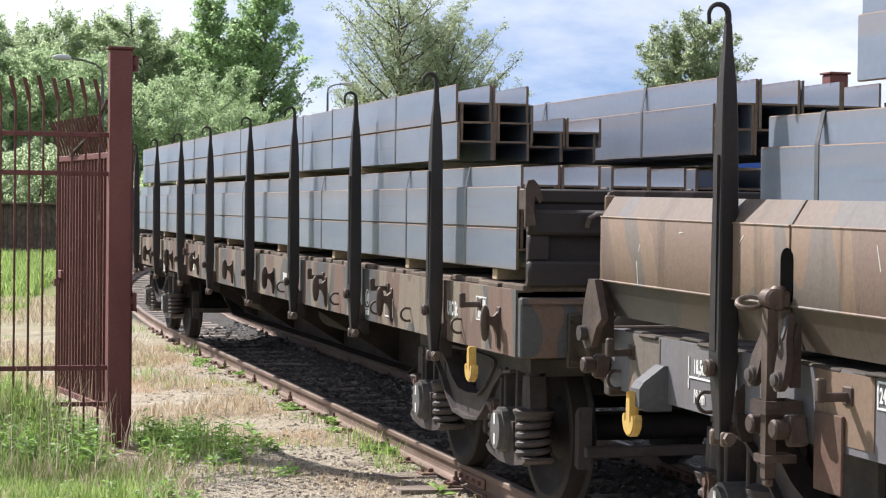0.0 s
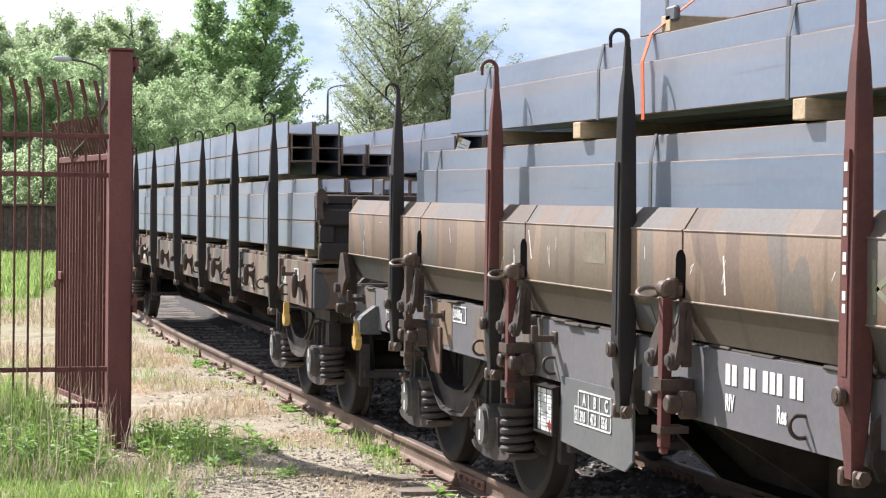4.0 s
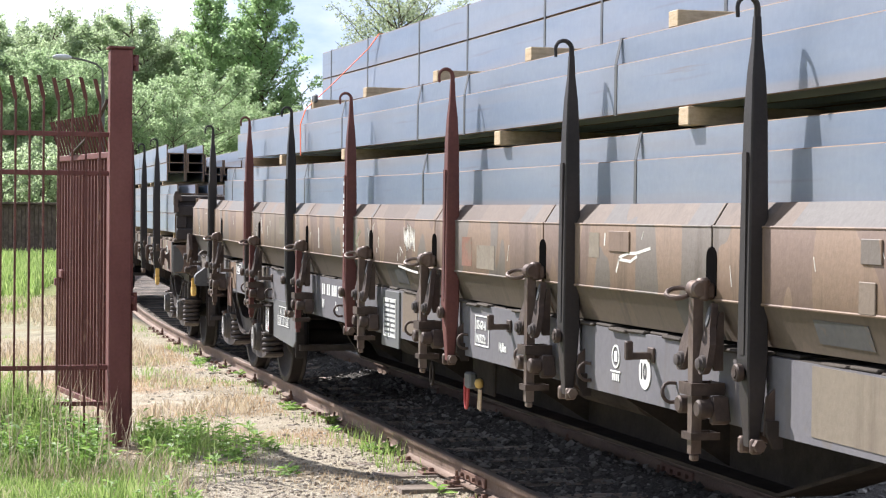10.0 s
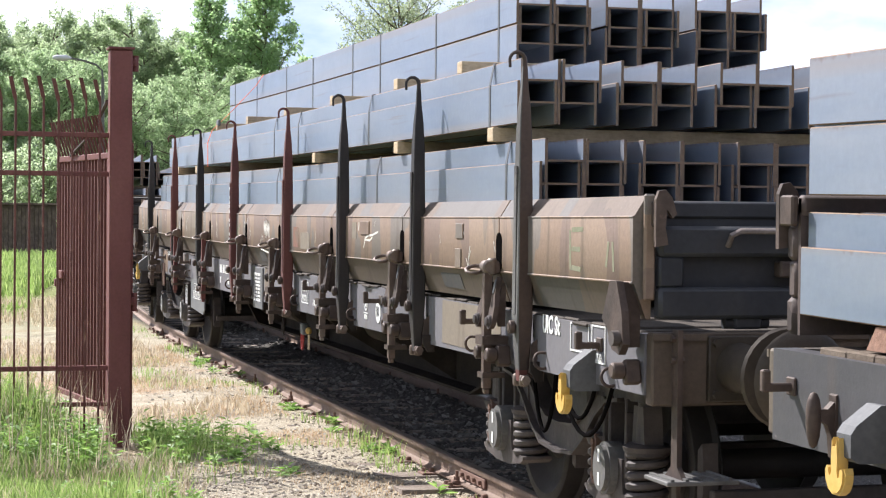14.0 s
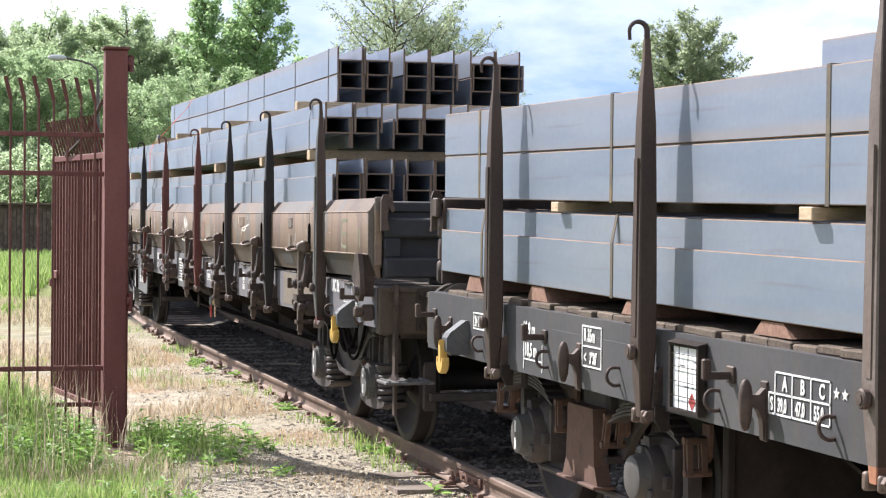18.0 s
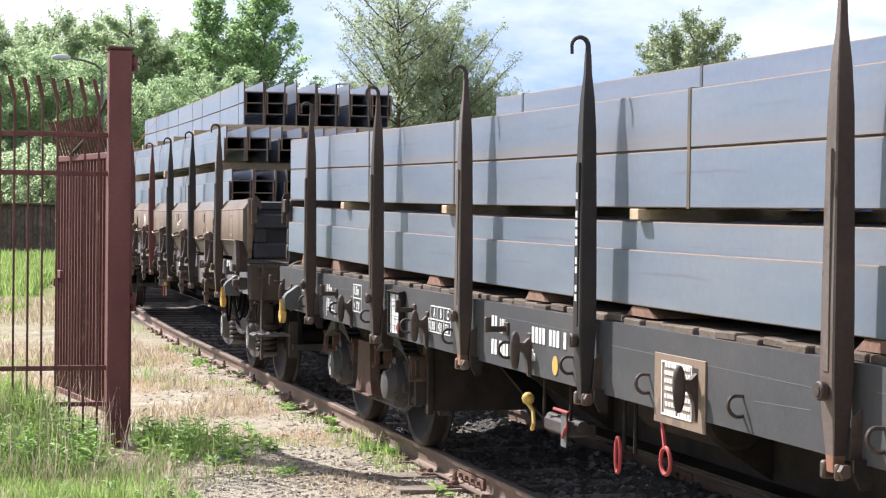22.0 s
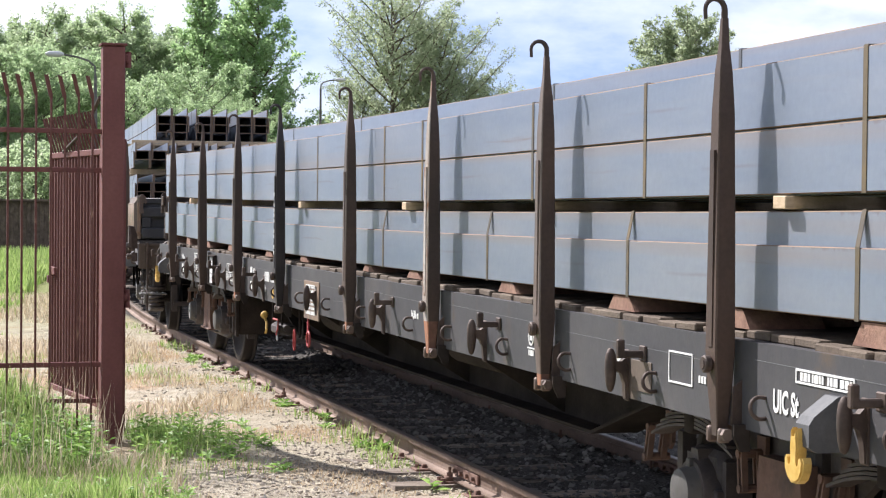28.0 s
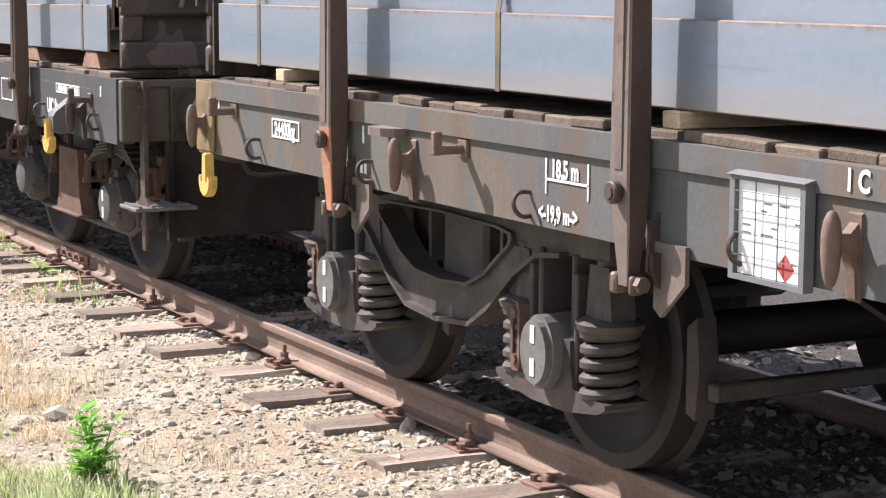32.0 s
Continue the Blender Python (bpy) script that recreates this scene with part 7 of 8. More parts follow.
post_l = gate_post(1.76, SIDE_GATE_Y, "square red-painted steel gate post with a flat cap")
part("hinge", Shape().box(0.09, 0.13, -0.03, 0.03, 2.90, 2.97, 0, 0.01).cyl(0.025, 2.86, 2.99, "z", (0.125, 0.02, 0), 10), M["gate_red"], post_l)
part("hinge", Shape().box(0.09, 0.13, -0.03, 0.03, 0.95, 1.02, 0, 0.01).cyl(0.025, 0.90, 1.05, "z", (0.125, 0.02, 0), 10), M["gate_red"], post_l)
part("stop_plate", Shape().box(0.092, 0.115, 0.02, 0.075, GROUND_Z + 0.1, 2.28, 0, 0.004), M["gate_red"], post_l)
post_r = gate_post(8.24, SIDE_GATE_Y + 0.1, "square red-painted steel gate post behind the wagons")
part("brace", Shape().tube([(-0.45, 0, 2.62), (-0.25, 0, 2.76), (-0.09, 0, 2.86)], 0.022, 8), M["gate_red"], post_r)


def fence(x0, x1, y, name_label, rails, spacing=0.112, first=0.0, short=None):
    f = empty("fence", pose(0, y, 0))
    tagged(f, name_label, "fence", "fence panels")
    for z in rails:
        part("rail_bar", Shape().box(x0, x1, -0.016, 0.016, z - 0.02, z + 0.02, 0, 0.004), M["gate_red"], f)
    if short:
        part("rail_bar", Shape().box(short[0], x1, -0.016, 0.016, short[1] - 0.018, short[1] + 0.018, 0, 0.004), M["gate_red"], f)
    me = bar_bent(2.79).mesh("fence_bar", M["gate_bar"])
    n = int((x1 - x0) / spacing)
    rnd = random.Random(3)
    for i in range(n):
        x = x1 - first - i * spacing
        part("fence_bar", me, None, f, "", pose(x, -0.026, rnd.uniform(-0.015, 0.015), 0, rnd.uniform(-0.15, 0.15), rnd.uniform(-5, 5)))
    return f


fence(-3.2, 1.67, SIDE_GATE_Y, "red steel bar fence with tops bent outwards", (2.335, 2.02, 0.44), 0.112, 0.075, (1.235, 0.145))
fence(8.33, 15.5, SIDE_GATE_Y + 0.1, "red steel bar fence with tops bent outwards beyond the track", (2.335, 2.02, 0.44), 0.13, 0.1)


def gate_leaf():
    """The open leaf, swung back along the track."""
    hinge, tip = Vector((1.70, 15.95, 0)), Vector((1.437, 17.85, 0))
    d = tip - hinge
    L = d.length
    g = empty("gate_leaf", pose(hinge.x, hinge.y, 0, 0, 0, math.degrees(math.atan2(-d.x, d.y))))
    tagged(g, "open red-painted steel gate leaf of close upright bars", "gate")
    z0, z1 = 0.06, 2.20
    part("frame", Shape().box(-0.02, 0.02, 0, L, z1 - 0.05, z1, 0, 0.004).box(-0.02, 0.02, 0, L, z0, z0 + 0.05, 0, 0.004)
         .box(-0.02, 0.02, 0, 0.045, z0 + 0.05, z1 - 0.05, 0, 0.004).box(-0.02, 0.02, L - 0.045, L, z0 + 0.05, z1 - 0.05, 0, 0.004), M["gate_red"], g)
    part("lock_plate", Shape().box(-0.03, 0.03, L - 0.26, L - 0.045, 1.10, 1.17, 0, 0.004).box(-0.035, 0.035, L - 0.02, L + 0.03, 1.02, 1.09, 0, 0.006), M["gate_red"], g)
    bm = Shape().box(-0.011, 0.011, -0.011, 0.011, z0 + 0.05, z1 - 0.05).mesh("gate_bar", M["gate_bar"])
    sp = Shape()
    sp.tube([(0, 0, z1), (-0.008, 0, z1 + 0.03), (-0.09, 0, z1 + 0.31)], 0.011, 5)
    sm = sp.mesh("spike", M["gate_bar"])
    n = 17
    for i in range(n):
        y = 0.06 + (L - 0.12) * i / (n - 1)
        part("gate_bar", bm, None, g, "", pose(0, y, 0))
        part("spike", sm, None, g, "", pose(0, y, 0, 0, 0, (i % 3 - 1) * 3))
    part("brace", Shape().tube([(-0.03, 0.0, 2.62), (-0.03, 0.25, 2.50), (-0.03, 0.75, 2.32), (-0.03, 1.3, z1)], 0.016, 7), M["stake_brown"], g, "dark curved brace")
    return g


gate_leaf()


# ---------------------------------------------------------------- lamps by the road behind
M["lamp_grey"] = surf("pale_lamp_housing", [(0.42, 0.43, 0.44), (0.52, 0.53, 0.54)], 3, rough=(0.35, 0.5), metal=0.2, bump=0.05)


def street_lamp(x, y, top, arm, label, turn=0):
    s = empty("street_lamp", pose(x, y, 0, 0, 0, turn))
    tagged(s, label, "street lamp", "street lamps")
    part("pole", Shape().lathe([(GROUND_Z, 0.09), (top * 0.6, 0.07), (top, 0.05)], "z", n=12), M["axlebox"], s)
    pts = [(0, 0, top - 0.1)] + [(-arm * math.sin(radians(a)), 0, top + arm * 0.42 * (1 - math.cos(radians(a)))) for a in (10, 30, 50, 70, 90)]
    pts = [(0, 0, top - 0.1), (-0.02 * arm, 0, top + 0.25 * arm), (-0.2 * arm, 0, top + 0.42 * arm), (-0.55 * arm, 0, top + 0.53 * arm), (-arm, 0, top + 0.60 * arm)]
    part("arm", Shape().tube(pts, 0.035, 8), M["axlebox"], s)
    part("lamp_head", Shape().lathe([(0, 0.04), (0.12, 0.09), (0.42, 0.10), (0.58, 0.04)], "x", (-arm - 0.52, 0, top + 0.60 * arm + 0.0), 12), M["lamp_grey"], s)
    return s


# ---------------------------------------------------------------- trees
def leaf_material(name, cols, trans=0.35, glow=1.0):
    m = bpy.data.materials.new(name)
    m.use_nodes = True
    n, l = m.node_tree.nodes, m.node_tree.links
    b = n["Principled BSDF"]
    geo = n.new("ShaderNodeNewGeometry")
    ramp = n.new("ShaderNodeValToRGB")
    while len(ramp.color_ramp.elements) < len(cols):
        ramp.color_ramp.elements.new(0.5)
    for i, (e, c) in enumerate(zip(ramp.color_ramp.elements, cols)):
        e.position, e.color = i / (len(cols) - 1), (*c, 1)
    l.new(geo.outputs["Random Per Island"], ramp.inputs["Fac"])
    l.new(ramp.outputs["Color"], b.inputs["Base Color"])
    b.inputs["Roughness"].default_value = 0.55
    tr = n.new("ShaderNodeBsdfTranslucent")
    thin = n.new("ShaderNodeMixRGB")            # light that passes through a leaf comes out yellower
    thin.blend_type = "MULTIPLY"
    thin.inputs["Fac"].default_value = 1.0
    thin.inputs["Color2"].default_value = (glow * 1.0, glow, glow * 0.96, 1)
    l.new(ramp.outputs["Color"], thin.inputs["Color1"])
    l.new(thin.outputs["Color"], tr.inputs["Color"])
    mx = n.new("ShaderNodeMixShader")
    mx.inputs["Fac"].default_value = trans
    l.new(b.outputs["BSDF"], mx.inputs[1])
    l.new(tr.outputs["BSDF"], mx.inputs[2])
    l.new(mx.outputs["Shader"], n["Material Output"].inputs["Surface"])
    return m


LEAF = {
    "birch": leaf_material("birch_leaves", [(0.172, 0.226, 0.126), (0.226, 0.282, 0.172), (0.292, 0.338, 0.234)], 0.72, 1.92),
    "poplar": leaf_material("poplar_leaves", [(0.156, 0.220, 0.114), (0.208, 0.273, 0.156), (0.270, 0.327, 0.210)], 0.72, 1.92),
    "willow": leaf_material("willow_leaves", [(0.165, 0.205, 0.122), (0.222, 0.262, 0.168), (0.29, 0.322, 0.228)], 0.68, 1.7),
    "pine": leaf_material("dark_green_leaves", [(0.155, 0.232, 0.108), (0.208, 0.292, 0.148), (0.265, 0.346, 0.198)], 0.72, 1.88),
}
M["bark"] = surf("bark", [(0.09, 0.07, 0.05), (0.16, 0.13, 0.10)], 5, (1, 1, 0.3), 0.2, 20, (0.8, 0.95), bump=0.5)


def tree_meshes(seed, height, spread, kind, leaves, leaf=0.16, low=0.12, shape="round", limbs=34):
    """Trunk, limbs and twigs, and a crown of single leaves set along the twigs."""
    rnd = random.Random(seed)
    tr = Shape()
    tr.tube([(rnd.uniform(-0.1, 0.1) * i * 0.5, rnd.uniform(-0.1, 0.1) * i * 0.5, height * i / 7) for i in range(8)], height * 0.014, 7, taper=0.02)
    twigs = []
    for i in range(limbs):
        k = (i + rnd.random()) / limbs
        z = height * (low + (0.95 - low) * k)
        if shape == "cone":
            reach = spread * (1.05 - k) ** 0.75 * (0.55 + 0.45 * min(1, k * 4)) * rnd.uniform(0.75, 1.12)
            rise = 0.75 + 0.5 * k
        elif shape == "airy":
            reach = spread * (0.45 + 0.65 * math.sin(math.pi * (0.15 + 0.75 * k))) * rnd.uniform(0.55, 1.15)
            rise = 0.7 + 0.5 * k
        else:
            reach = spread * (0.35 + 0.75 * math.sin(math.pi * (0.12 + 0.80 * k))) * rnd.uniform(0.6, 1.1)
            rise = 0.40 + 0.6 * k
        a = i * 2.4 + rnd.uniform(-0.5, 0.5)
        p0 = Vector((0, 0, z * 0.93))
        p1 = p0 + Vector((math.cos(a) * reach, math.sin(a) * reach, reach * rise * rnd.uniform(0.5, 1.05)))
        mid = (p0 + p1) / 2 + Vector((0, 0, -reach * 0.05))
        tr.tube([p0, mid, p1], height * 0.004 + 0.006, 4, taper=0.008)
        for j in range(9):
            f0 = {"cone": 0.12, "airy": 0.18, "round": 0.36}[shape]
            f = f0 + (1 - f0) * (j + rnd.random()) / 9
            q = p0.lerp(p1, f)
            L = (0.42 + 0.30 * reach * (1.15 - f)) * rnd.uniform(0.7, 1.3)
            d = Vector((math.cos(a) * 0.6 + rnd.gauss(0, 0.6), math.sin(a) * 0.6 + rnd.gauss(0, 0.6), rnd.uniform(-0.1, 1.0) if shape != "round" else rnd.uniform(-0.45, 0.9))).normalized()
            twigs.append((q, q + d * L, L))
    for j in range(5):
        twigs.append((Vector((0, 0, height * (0.88 + 0.02 * j))), Vector((rnd.gauss(0, 0.22), rnd.gauss(0, 0.22), height * (0.95 + 0.02 * j))), 0.5))
    verts, faces = [], []
    total = sum(t[2] for t in twigs)
    for q0, q1, L in twigs:
        s = 0.10 + 0.13 * L
        for _ in range(int(leaves * L / total)):
            f = rnd.random()
            c = q0.lerp(q1, f) + Vector((rnd.gauss(0, 1), rnd.gauss(0, 1), rnd.gauss(0, 0.9))) * s * (1.15 - 0.7 * f)
            w = leaf * rnd.uniform(0.6, 1.3)
            d = Vector((rnd.gauss(0, 1), rnd.gauss(0, 1), rnd.gauss(-0.2, 0.8))).normalized()
            e = d.cross(Vector((rnd.gauss(0, 1), rnd.gauss(0, 1), rnd.gauss(0, 1)))).normalized()
            o = len(verts)
            verts += [c - d * w * 0.6, c + e * w * 0.32, c + d * w * 0.6, c - e * w * 0.32]
            faces.append((o, o + 1, o + 2, o + 3))
    me = bpy.data.meshes.new("crown")
    me.from_pydata([tuple(v) for v in verts], [], faces)
    me.materials.append(LEAF[kind])
    return tr.mesh("trunk", M["bark"]), me


def plant_tree(name, label, meshes, x, y, turn=0.0, size=1.0):
    t = empty(name, Matrix.Translation((x, y, GROUND_Z)) @ Euler((0, 0, turn)).to_matrix().to_4x4() @ Matrix.Diagonal((size, size, size, 1)))
    tagged(t, label, "tree", "trees behind the yard")
    part("trunk", meshes[0], None, t)
    part("crown", meshes[1], None, t)
    return t


def place(az, dist):
    return dist * math.sin(radians(az)), dist * math.cos(radians(az))


tm_birch = [tree_meshes(11 + i, 13.0, 2.9, "birch", 36000, 0.128) for i in range(2)]
tm_dark = tree_meshes(21, 12.0, 4.0, "poplar", 28000, 0.142)
tm_poplar = tree_meshes(31, 16.5, 4.2, "pine", 31000, 0.168, 0.04, "cone", 64)
tm_willow = tree_meshes(41, 16.0, 4.6, "willow", 33000, 0.138, 0.08, "airy", 58)
tm_oval = tree_meshes(61, 14.0, 3.1, "willow", 33000, 0.158, 0.1, "round", 44)
tm_bush = tree_meshes(51, 5.0, 2.4, "birch", 6000, 0.165, 0.03, "round", 18)
rnd = random.Random(77)
for i in range(15):
    az = 1.6 + 0.50 * i + rnd.uniform(-0.15, 0.15)
    x, y = place(az, rnd.uniform(112, 126))
    plant_tree("birch_tree", "leafy light green tree in the wood behind the yard", tm_birch[i % 2], x, y, rnd.uniform(0, 6), rnd.uniform(0.94, 1.08) * (1.0 if az < 7.4 else 0.86))
for i in range(6):
    x, y = place(2.2 + 1.3 * i, rnd.uniform(134, 146))
    plant_tree("birch_tree", "leafy light green tree deep in the wood", tm_birch[(i + 1) % 2], x, y, rnd.uniform(0, 6), rnd.uniform(1.05, 1.2))
for i in range(13):
    az = 1.8 + 0.70 * i + rnd.uniform(-0.2, 0.2)
    x, y = place(az, rnd.uniform(92, 106))
    plant_tree("young_tree", "dense green young tree at the wood's edge", tm_dark, x, y, rnd.uniform(0, 6), rnd.uniform(0.56, 0.78))
for az, d, s in ((8.95, 112, 0.93), (10.55, 110, 1.0), (9.9, 114, 0.86)):
    plant_tree("poplar_tree", "tall dark green poplar", tm_poplar, *place(az, d), az * 3, s)
for az, d, s in ((14.6, 118, 0.98), (16.0, 120, 0.84), (15.3, 122, 0.90), (17.4, 124, 0.60), (13.7, 121, 0.66), (16.8, 122, 0.68)):
    plant_tree("willow_tree", "tall olive-green tree with loose branches", tm_willow, *place(az, d), az * 5, s)
for az, d, s in ((22.75, 130, 1.02), (24.0, 132, 0.94), (23.35, 128, 1.08)):
    plant_tree("willow_tree", "tall grey-green tree behind the wagons", tm_oval, *place(az, d), az * 5, s)
for i in range(16):
    az = 1.5 + 0.70 * i
    x, y = place(az, rnd.uniform(80, 90))
    plant_tree("bush", "low green bush at the wood's edge", tm_bush, x, y, rnd.uniform(0, 6), rnd.uniform(0.55, 0.9))
for az, d, s in ((11.6, 110, 1.25), (12.1, 112, 1.15), (12.6, 108, 1.1), (18.9, 130, 1.5), (20.1, 130, 1.2), (21.3, 130, 1.3), (25.5, 130, 1.3), (27, 130, 1.2), (29, 120, 1.1), (31, 120, 1.0), (34, 120, 1.0), (37, 120, 1.1)):
    plant_tree("bush", "small light green tree behind the wagons", tm_bush, *place(az, d), az, s)
street_lamp(*place(5.85, 62), 5.75, 1.05, "tall grey street lamp with a curved arm behind the gate")
street_lamp(*place(12.45, 95), 7.4, 0.75, "grey street lamp among the trees", 180)


def shed():
    x, y = place(4.05, 72)
    s = empty("shed", pose(x - 1.2, y, 0, 0, 0, -4))
    tagged(s, "low weathered brown wooden shed at the wood's edge", "shed")
    for i in range(34):
        part("board", shed_board, None, s, "", pose(-3.4 + i * 0.155, 0, 0, 0, 0, 0))
    part("roof", Shape().box(-3.6, 2.0, -0.2, 2.6, 1.72, 1.80, 0, 0.01), M["old_wood"], s)
    part("back_wall", Shape().box(-3.4, 1.8, 0.05, 2.4, GROUND_Z, 1.72), M["old_wood"], s)


shed_board = Shape().box(-0.072, 0.072, -0.015, 0.03, GROUND_Z, 1.70, 0, 0.004).mesh("board", M["old_wood"])
shed()
tarp = empty("blue_container", pose(14.6, 25.5, 0, 0, 0, -28))
tagged(tarp, "blue painted container beyond the far fence", "container")
M["blue"] = surf("blue_paint", [(0.03, 0.09, 0.36), (0.05, 0.13, 0.45)], 2, rough=(0.4, 0.6), bump=0.05)
part("body", Shape().box(-3.0, 3.0, 0, 2.4, GROUND_Z, 2.75, 0, 0.02), M["blue"], tarp)


# ---------------------------------------------------------------- sleepers, plates, bolts
def build_sleepers():
    bed = empty("sleeper_track")
    tagged(bed, "weathered wooden sleepers with rusty rail plates", "railway sleepers")
    rnd = random.Random(5)
    meshes = []
    for k in range(4):
        sh = Shape()
        n = 14
        prof = []
        xs = [-1.25 + 2.5 * i / n for i in range(n + 1)]
        vs, fs = [], []
        for x in xs:
            j = [rnd.uniform(-0.008, 0.008) for _ in range(6)]
            vs += [(x + (rnd.uniform(-0.04, 0.04) if abs(x) > 1.24 else 0), -0.115 + j[0], -0.30), (x, -0.122 + j[1], -0.185), (x, -0.105 + j[2], -0.163 + j[4] * 0.6), (x, 0.105 + j[3], -0.163 + j[5] * 0.6), (x, 0.122 + j[1], -0.185), (x, 0.115, -0.30)]
        for a in range(n):
            for i in range(6):
                j2 = (i + 1) % 6
                fs.append((a * 6 + i, a * 6 + j2, a * 6 + 6 + j2, a * 6 + 6 + i))
        fs += [tuple(range(5, -1, -1)), tuple(range(n * 6, n * 6 + 6))]
        meshes.append(sh.add(vs, fs).mesh("sleeper", M["sleeper"]))
    plate = Shape().box(-0.16, 0.16, -0.075, 0.075, -0.168, -0.150, 0, 0.004).mesh("rail_plate", M["rail_plate"])
    bolt = Shape()
    bolt.box(-0.11, -0.055, -0.035, 0.035, -0.152, -0.118, 0, 0.008)
    bolt.cyl(0.022, -0.12, -0.095, "z", (-0.075, 0, 0), 6)
    bolt.cyl(0.011, -0.095, -0.055, "z", (-0.075, 0, 0), 8)
    bolt.cyl(0.020, -0.15, -0.128, "z", (-0.135, 0.04, 0), 6)
    bolt.cyl(0.020, -0.15, -0.128, "z", (-0.135, -0.04, 0), 6)
    bm = bolt.mesh("rail_bolt", M["rail_plate"])
    spike = Shape().box(-0.095, -0.058, -0.02, 0.02, -0.152, -0.122, 0, 0.006).cyl(0.016, -0.15, -0.125, "z", (-0.125, 0.03, 0), 6).mesh("rail_spike", M["rail_plate"])
    s = 2.955
    i = 0
    while s < 60:
        p, h = track_point(s), -track_heading(s)
        turn = h + rnd.uniform(-0.02, 0.02)
        base = Matrix.Translation((p.x + rnd.uniform(-0.05, 0.05), p.y, rnd.uniform(-0.004, 0.002))) @ Euler((0, 0, turn)).to_matrix().to_4x4()
        sl = part("sleeper", meshes[i % 4], None, bed, "", base)
        if s < 30:
            for sx in (-1, 1):
                t2 = Matrix.Translation((p.x + sx * 0.754 * math.cos(h), p.y + sx * 0.754 * math.sin(h), 0.0)) @ Euler((0, 0, h)).to_matrix().to_4x4()
                part("rail_plate", plate, None, bed, "", t2)
                held = bm if i % 3 == 0 else spike
                for m2 in (t2, t2 @ Euler((0, 0, math.pi)).to_matrix().to_4x4()):
                    part("rail_bolt" if held is bm else "rail_spike", held, None, bed, "", m2)
        s += 0.655 + rnd.uniform(-0.02, 0.02)
        i += 1


build_sleepers()


# ---------------------------------------------------------------- loose stones
def stone_material(name, cols):
    m = leaf_material(name, cols, 0.0)
    m.node_tree.nodes["Principled BSDF"].inputs["Roughness"].default_value = 0.92
    return m


ICO = [(-0.526, 0, 0.851), (0.526, 0, 0.851), (-0.526, 0, -0.851), (0.526, 0, -0.851), (0, 0.851, 0.526), (0, 0.851, -0.526), (0, -0.851, 0.526), (0, -0.851, -0.526),
       (0.851, 0.526, 0), (-0.851, 0.526, 0), (0.851, -0.526, 0), (-0.851, -0.526, 0)]
ICO_FACES = [(1, 4, 0), (4, 9, 0), (4, 5, 9), (8, 5, 4), (1, 8, 4), (1, 10, 8), (10, 3, 8), (8, 3, 5), (3, 2, 5), (3, 7, 2), (3, 10, 7), (10, 6, 7), (6, 11, 7), (6, 0, 11), (6, 1, 0),
             (10, 1, 6), (11, 0, 9), (2, 11, 9), (5, 2, 9), (11, 2, 7)]
OCTA = [(1, 0, 0), (0, 1, 0), (-1, 0, 0), (0, -1, 0), (0, 0, 1), (0, 0, -1)]
OCTA_FACES = [(0, 1, 4), (1, 2, 4), (2, 3, 4), (3, 0, 4), (1, 0, 5), (2, 1, 5), (3, 2, 5), (0, 3, 5)]


def stones(name, label, n, spot, size, mat, seed, up=0.0, fine=True):
    """Broken stones: uneven lumps in all attitudes, sunk a little into the ground."""
    rnd = random.Random(seed)
    vs, fs = [], []
    form, faces = (OCTA, OCTA_FACES) if fine else (ICO, ICO_FACES)
    for _ in range(n):
        x, y = spot(rnd)
        r = size * (0.3 + 1.5 * rnd.random() ** 3.0)
        kx, ky, kz = r * rnd.uniform(0.8, 1.5), r * rnd.uniform(0.6, 1.0), r * rnd.uniform(0.35, 0.75)
        z = ground_height(x, y) + kz * 0.25 + up * rnd.random()
        turn = Euler((rnd.uniform(-0.5, 0.5), rnd.uniform(-0.5, 0.5), rnd.uniform(0, 6.3))).to_matrix()
        o = len(vs)
        for p in form:
            k = rnd.uniform(0.7, 1.2)
            q = turn @ Vector((p[0] * kx * k, p[1] * ky * k, p[2] * kz * k))
            vs.append((x + q.x, y + q.y, z + q.z))
        fs += [tuple(i + o for i in f) for f in faces]
    me = bpy.data.meshes.new(name)
    me.from_pydata(vs, [], fs)
    me.materials.append(mat)
    return tagged(new(name, me), label, "stones", kind="stuff")


pale = stone_material("pale_limestone", [(0.23, 0.20, 0.155), (0.335, 0.295, 0.235), (0.45, 0.40, 0.325), (0.57, 0.52, 0.44)])
# ballast colours include the shade that lies under the wagons
sooty_shaded = stone_material("sooty_shaded_ballast", [(0.052, 0.048, 0.044), (0.095, 0.088, 0.081), (0.16, 0.149, 0.138), (0.27, 0.255, 0.235)])


def near_shoulder(r):
    y = 4.6 + 7.6 * r.random()
    return 3.78 - 1.9 * r.random() ** 2.2, y


stones("gravel", "pale broken stones and gravel beside the rail", 5600, near_shoulder, 0.0165, pale, 1, 0.0, False)
stones("gravel", "large pale stones lying beside the sleepers", 55, lambda r: (3.75 - 1.5 * r.random() ** 1.4, 4.8 + 5.5 * r.random()), 0.042, pale, 31, 0.0, False)
stones("gravel", "pale coarse grit on the sandy ground", 17000, lambda r: (3.8 - 2.6 * r.random(), 4.6 + 9 * r.random() ** 1.3), 0.009, pale, 2)
stones("gravel", "grey gravel along the far stretch of rail", 3500, lambda r: (3.8 - 1.5 * r.random() ** 1.8, 12 + 14 * r.random()), 0.016, pale, 3)
clods = stone_material("dirt_clods", [(0.20, 0.165, 0.13), (0.30, 0.255, 0.205), (0.42, 0.37, 0.31)])
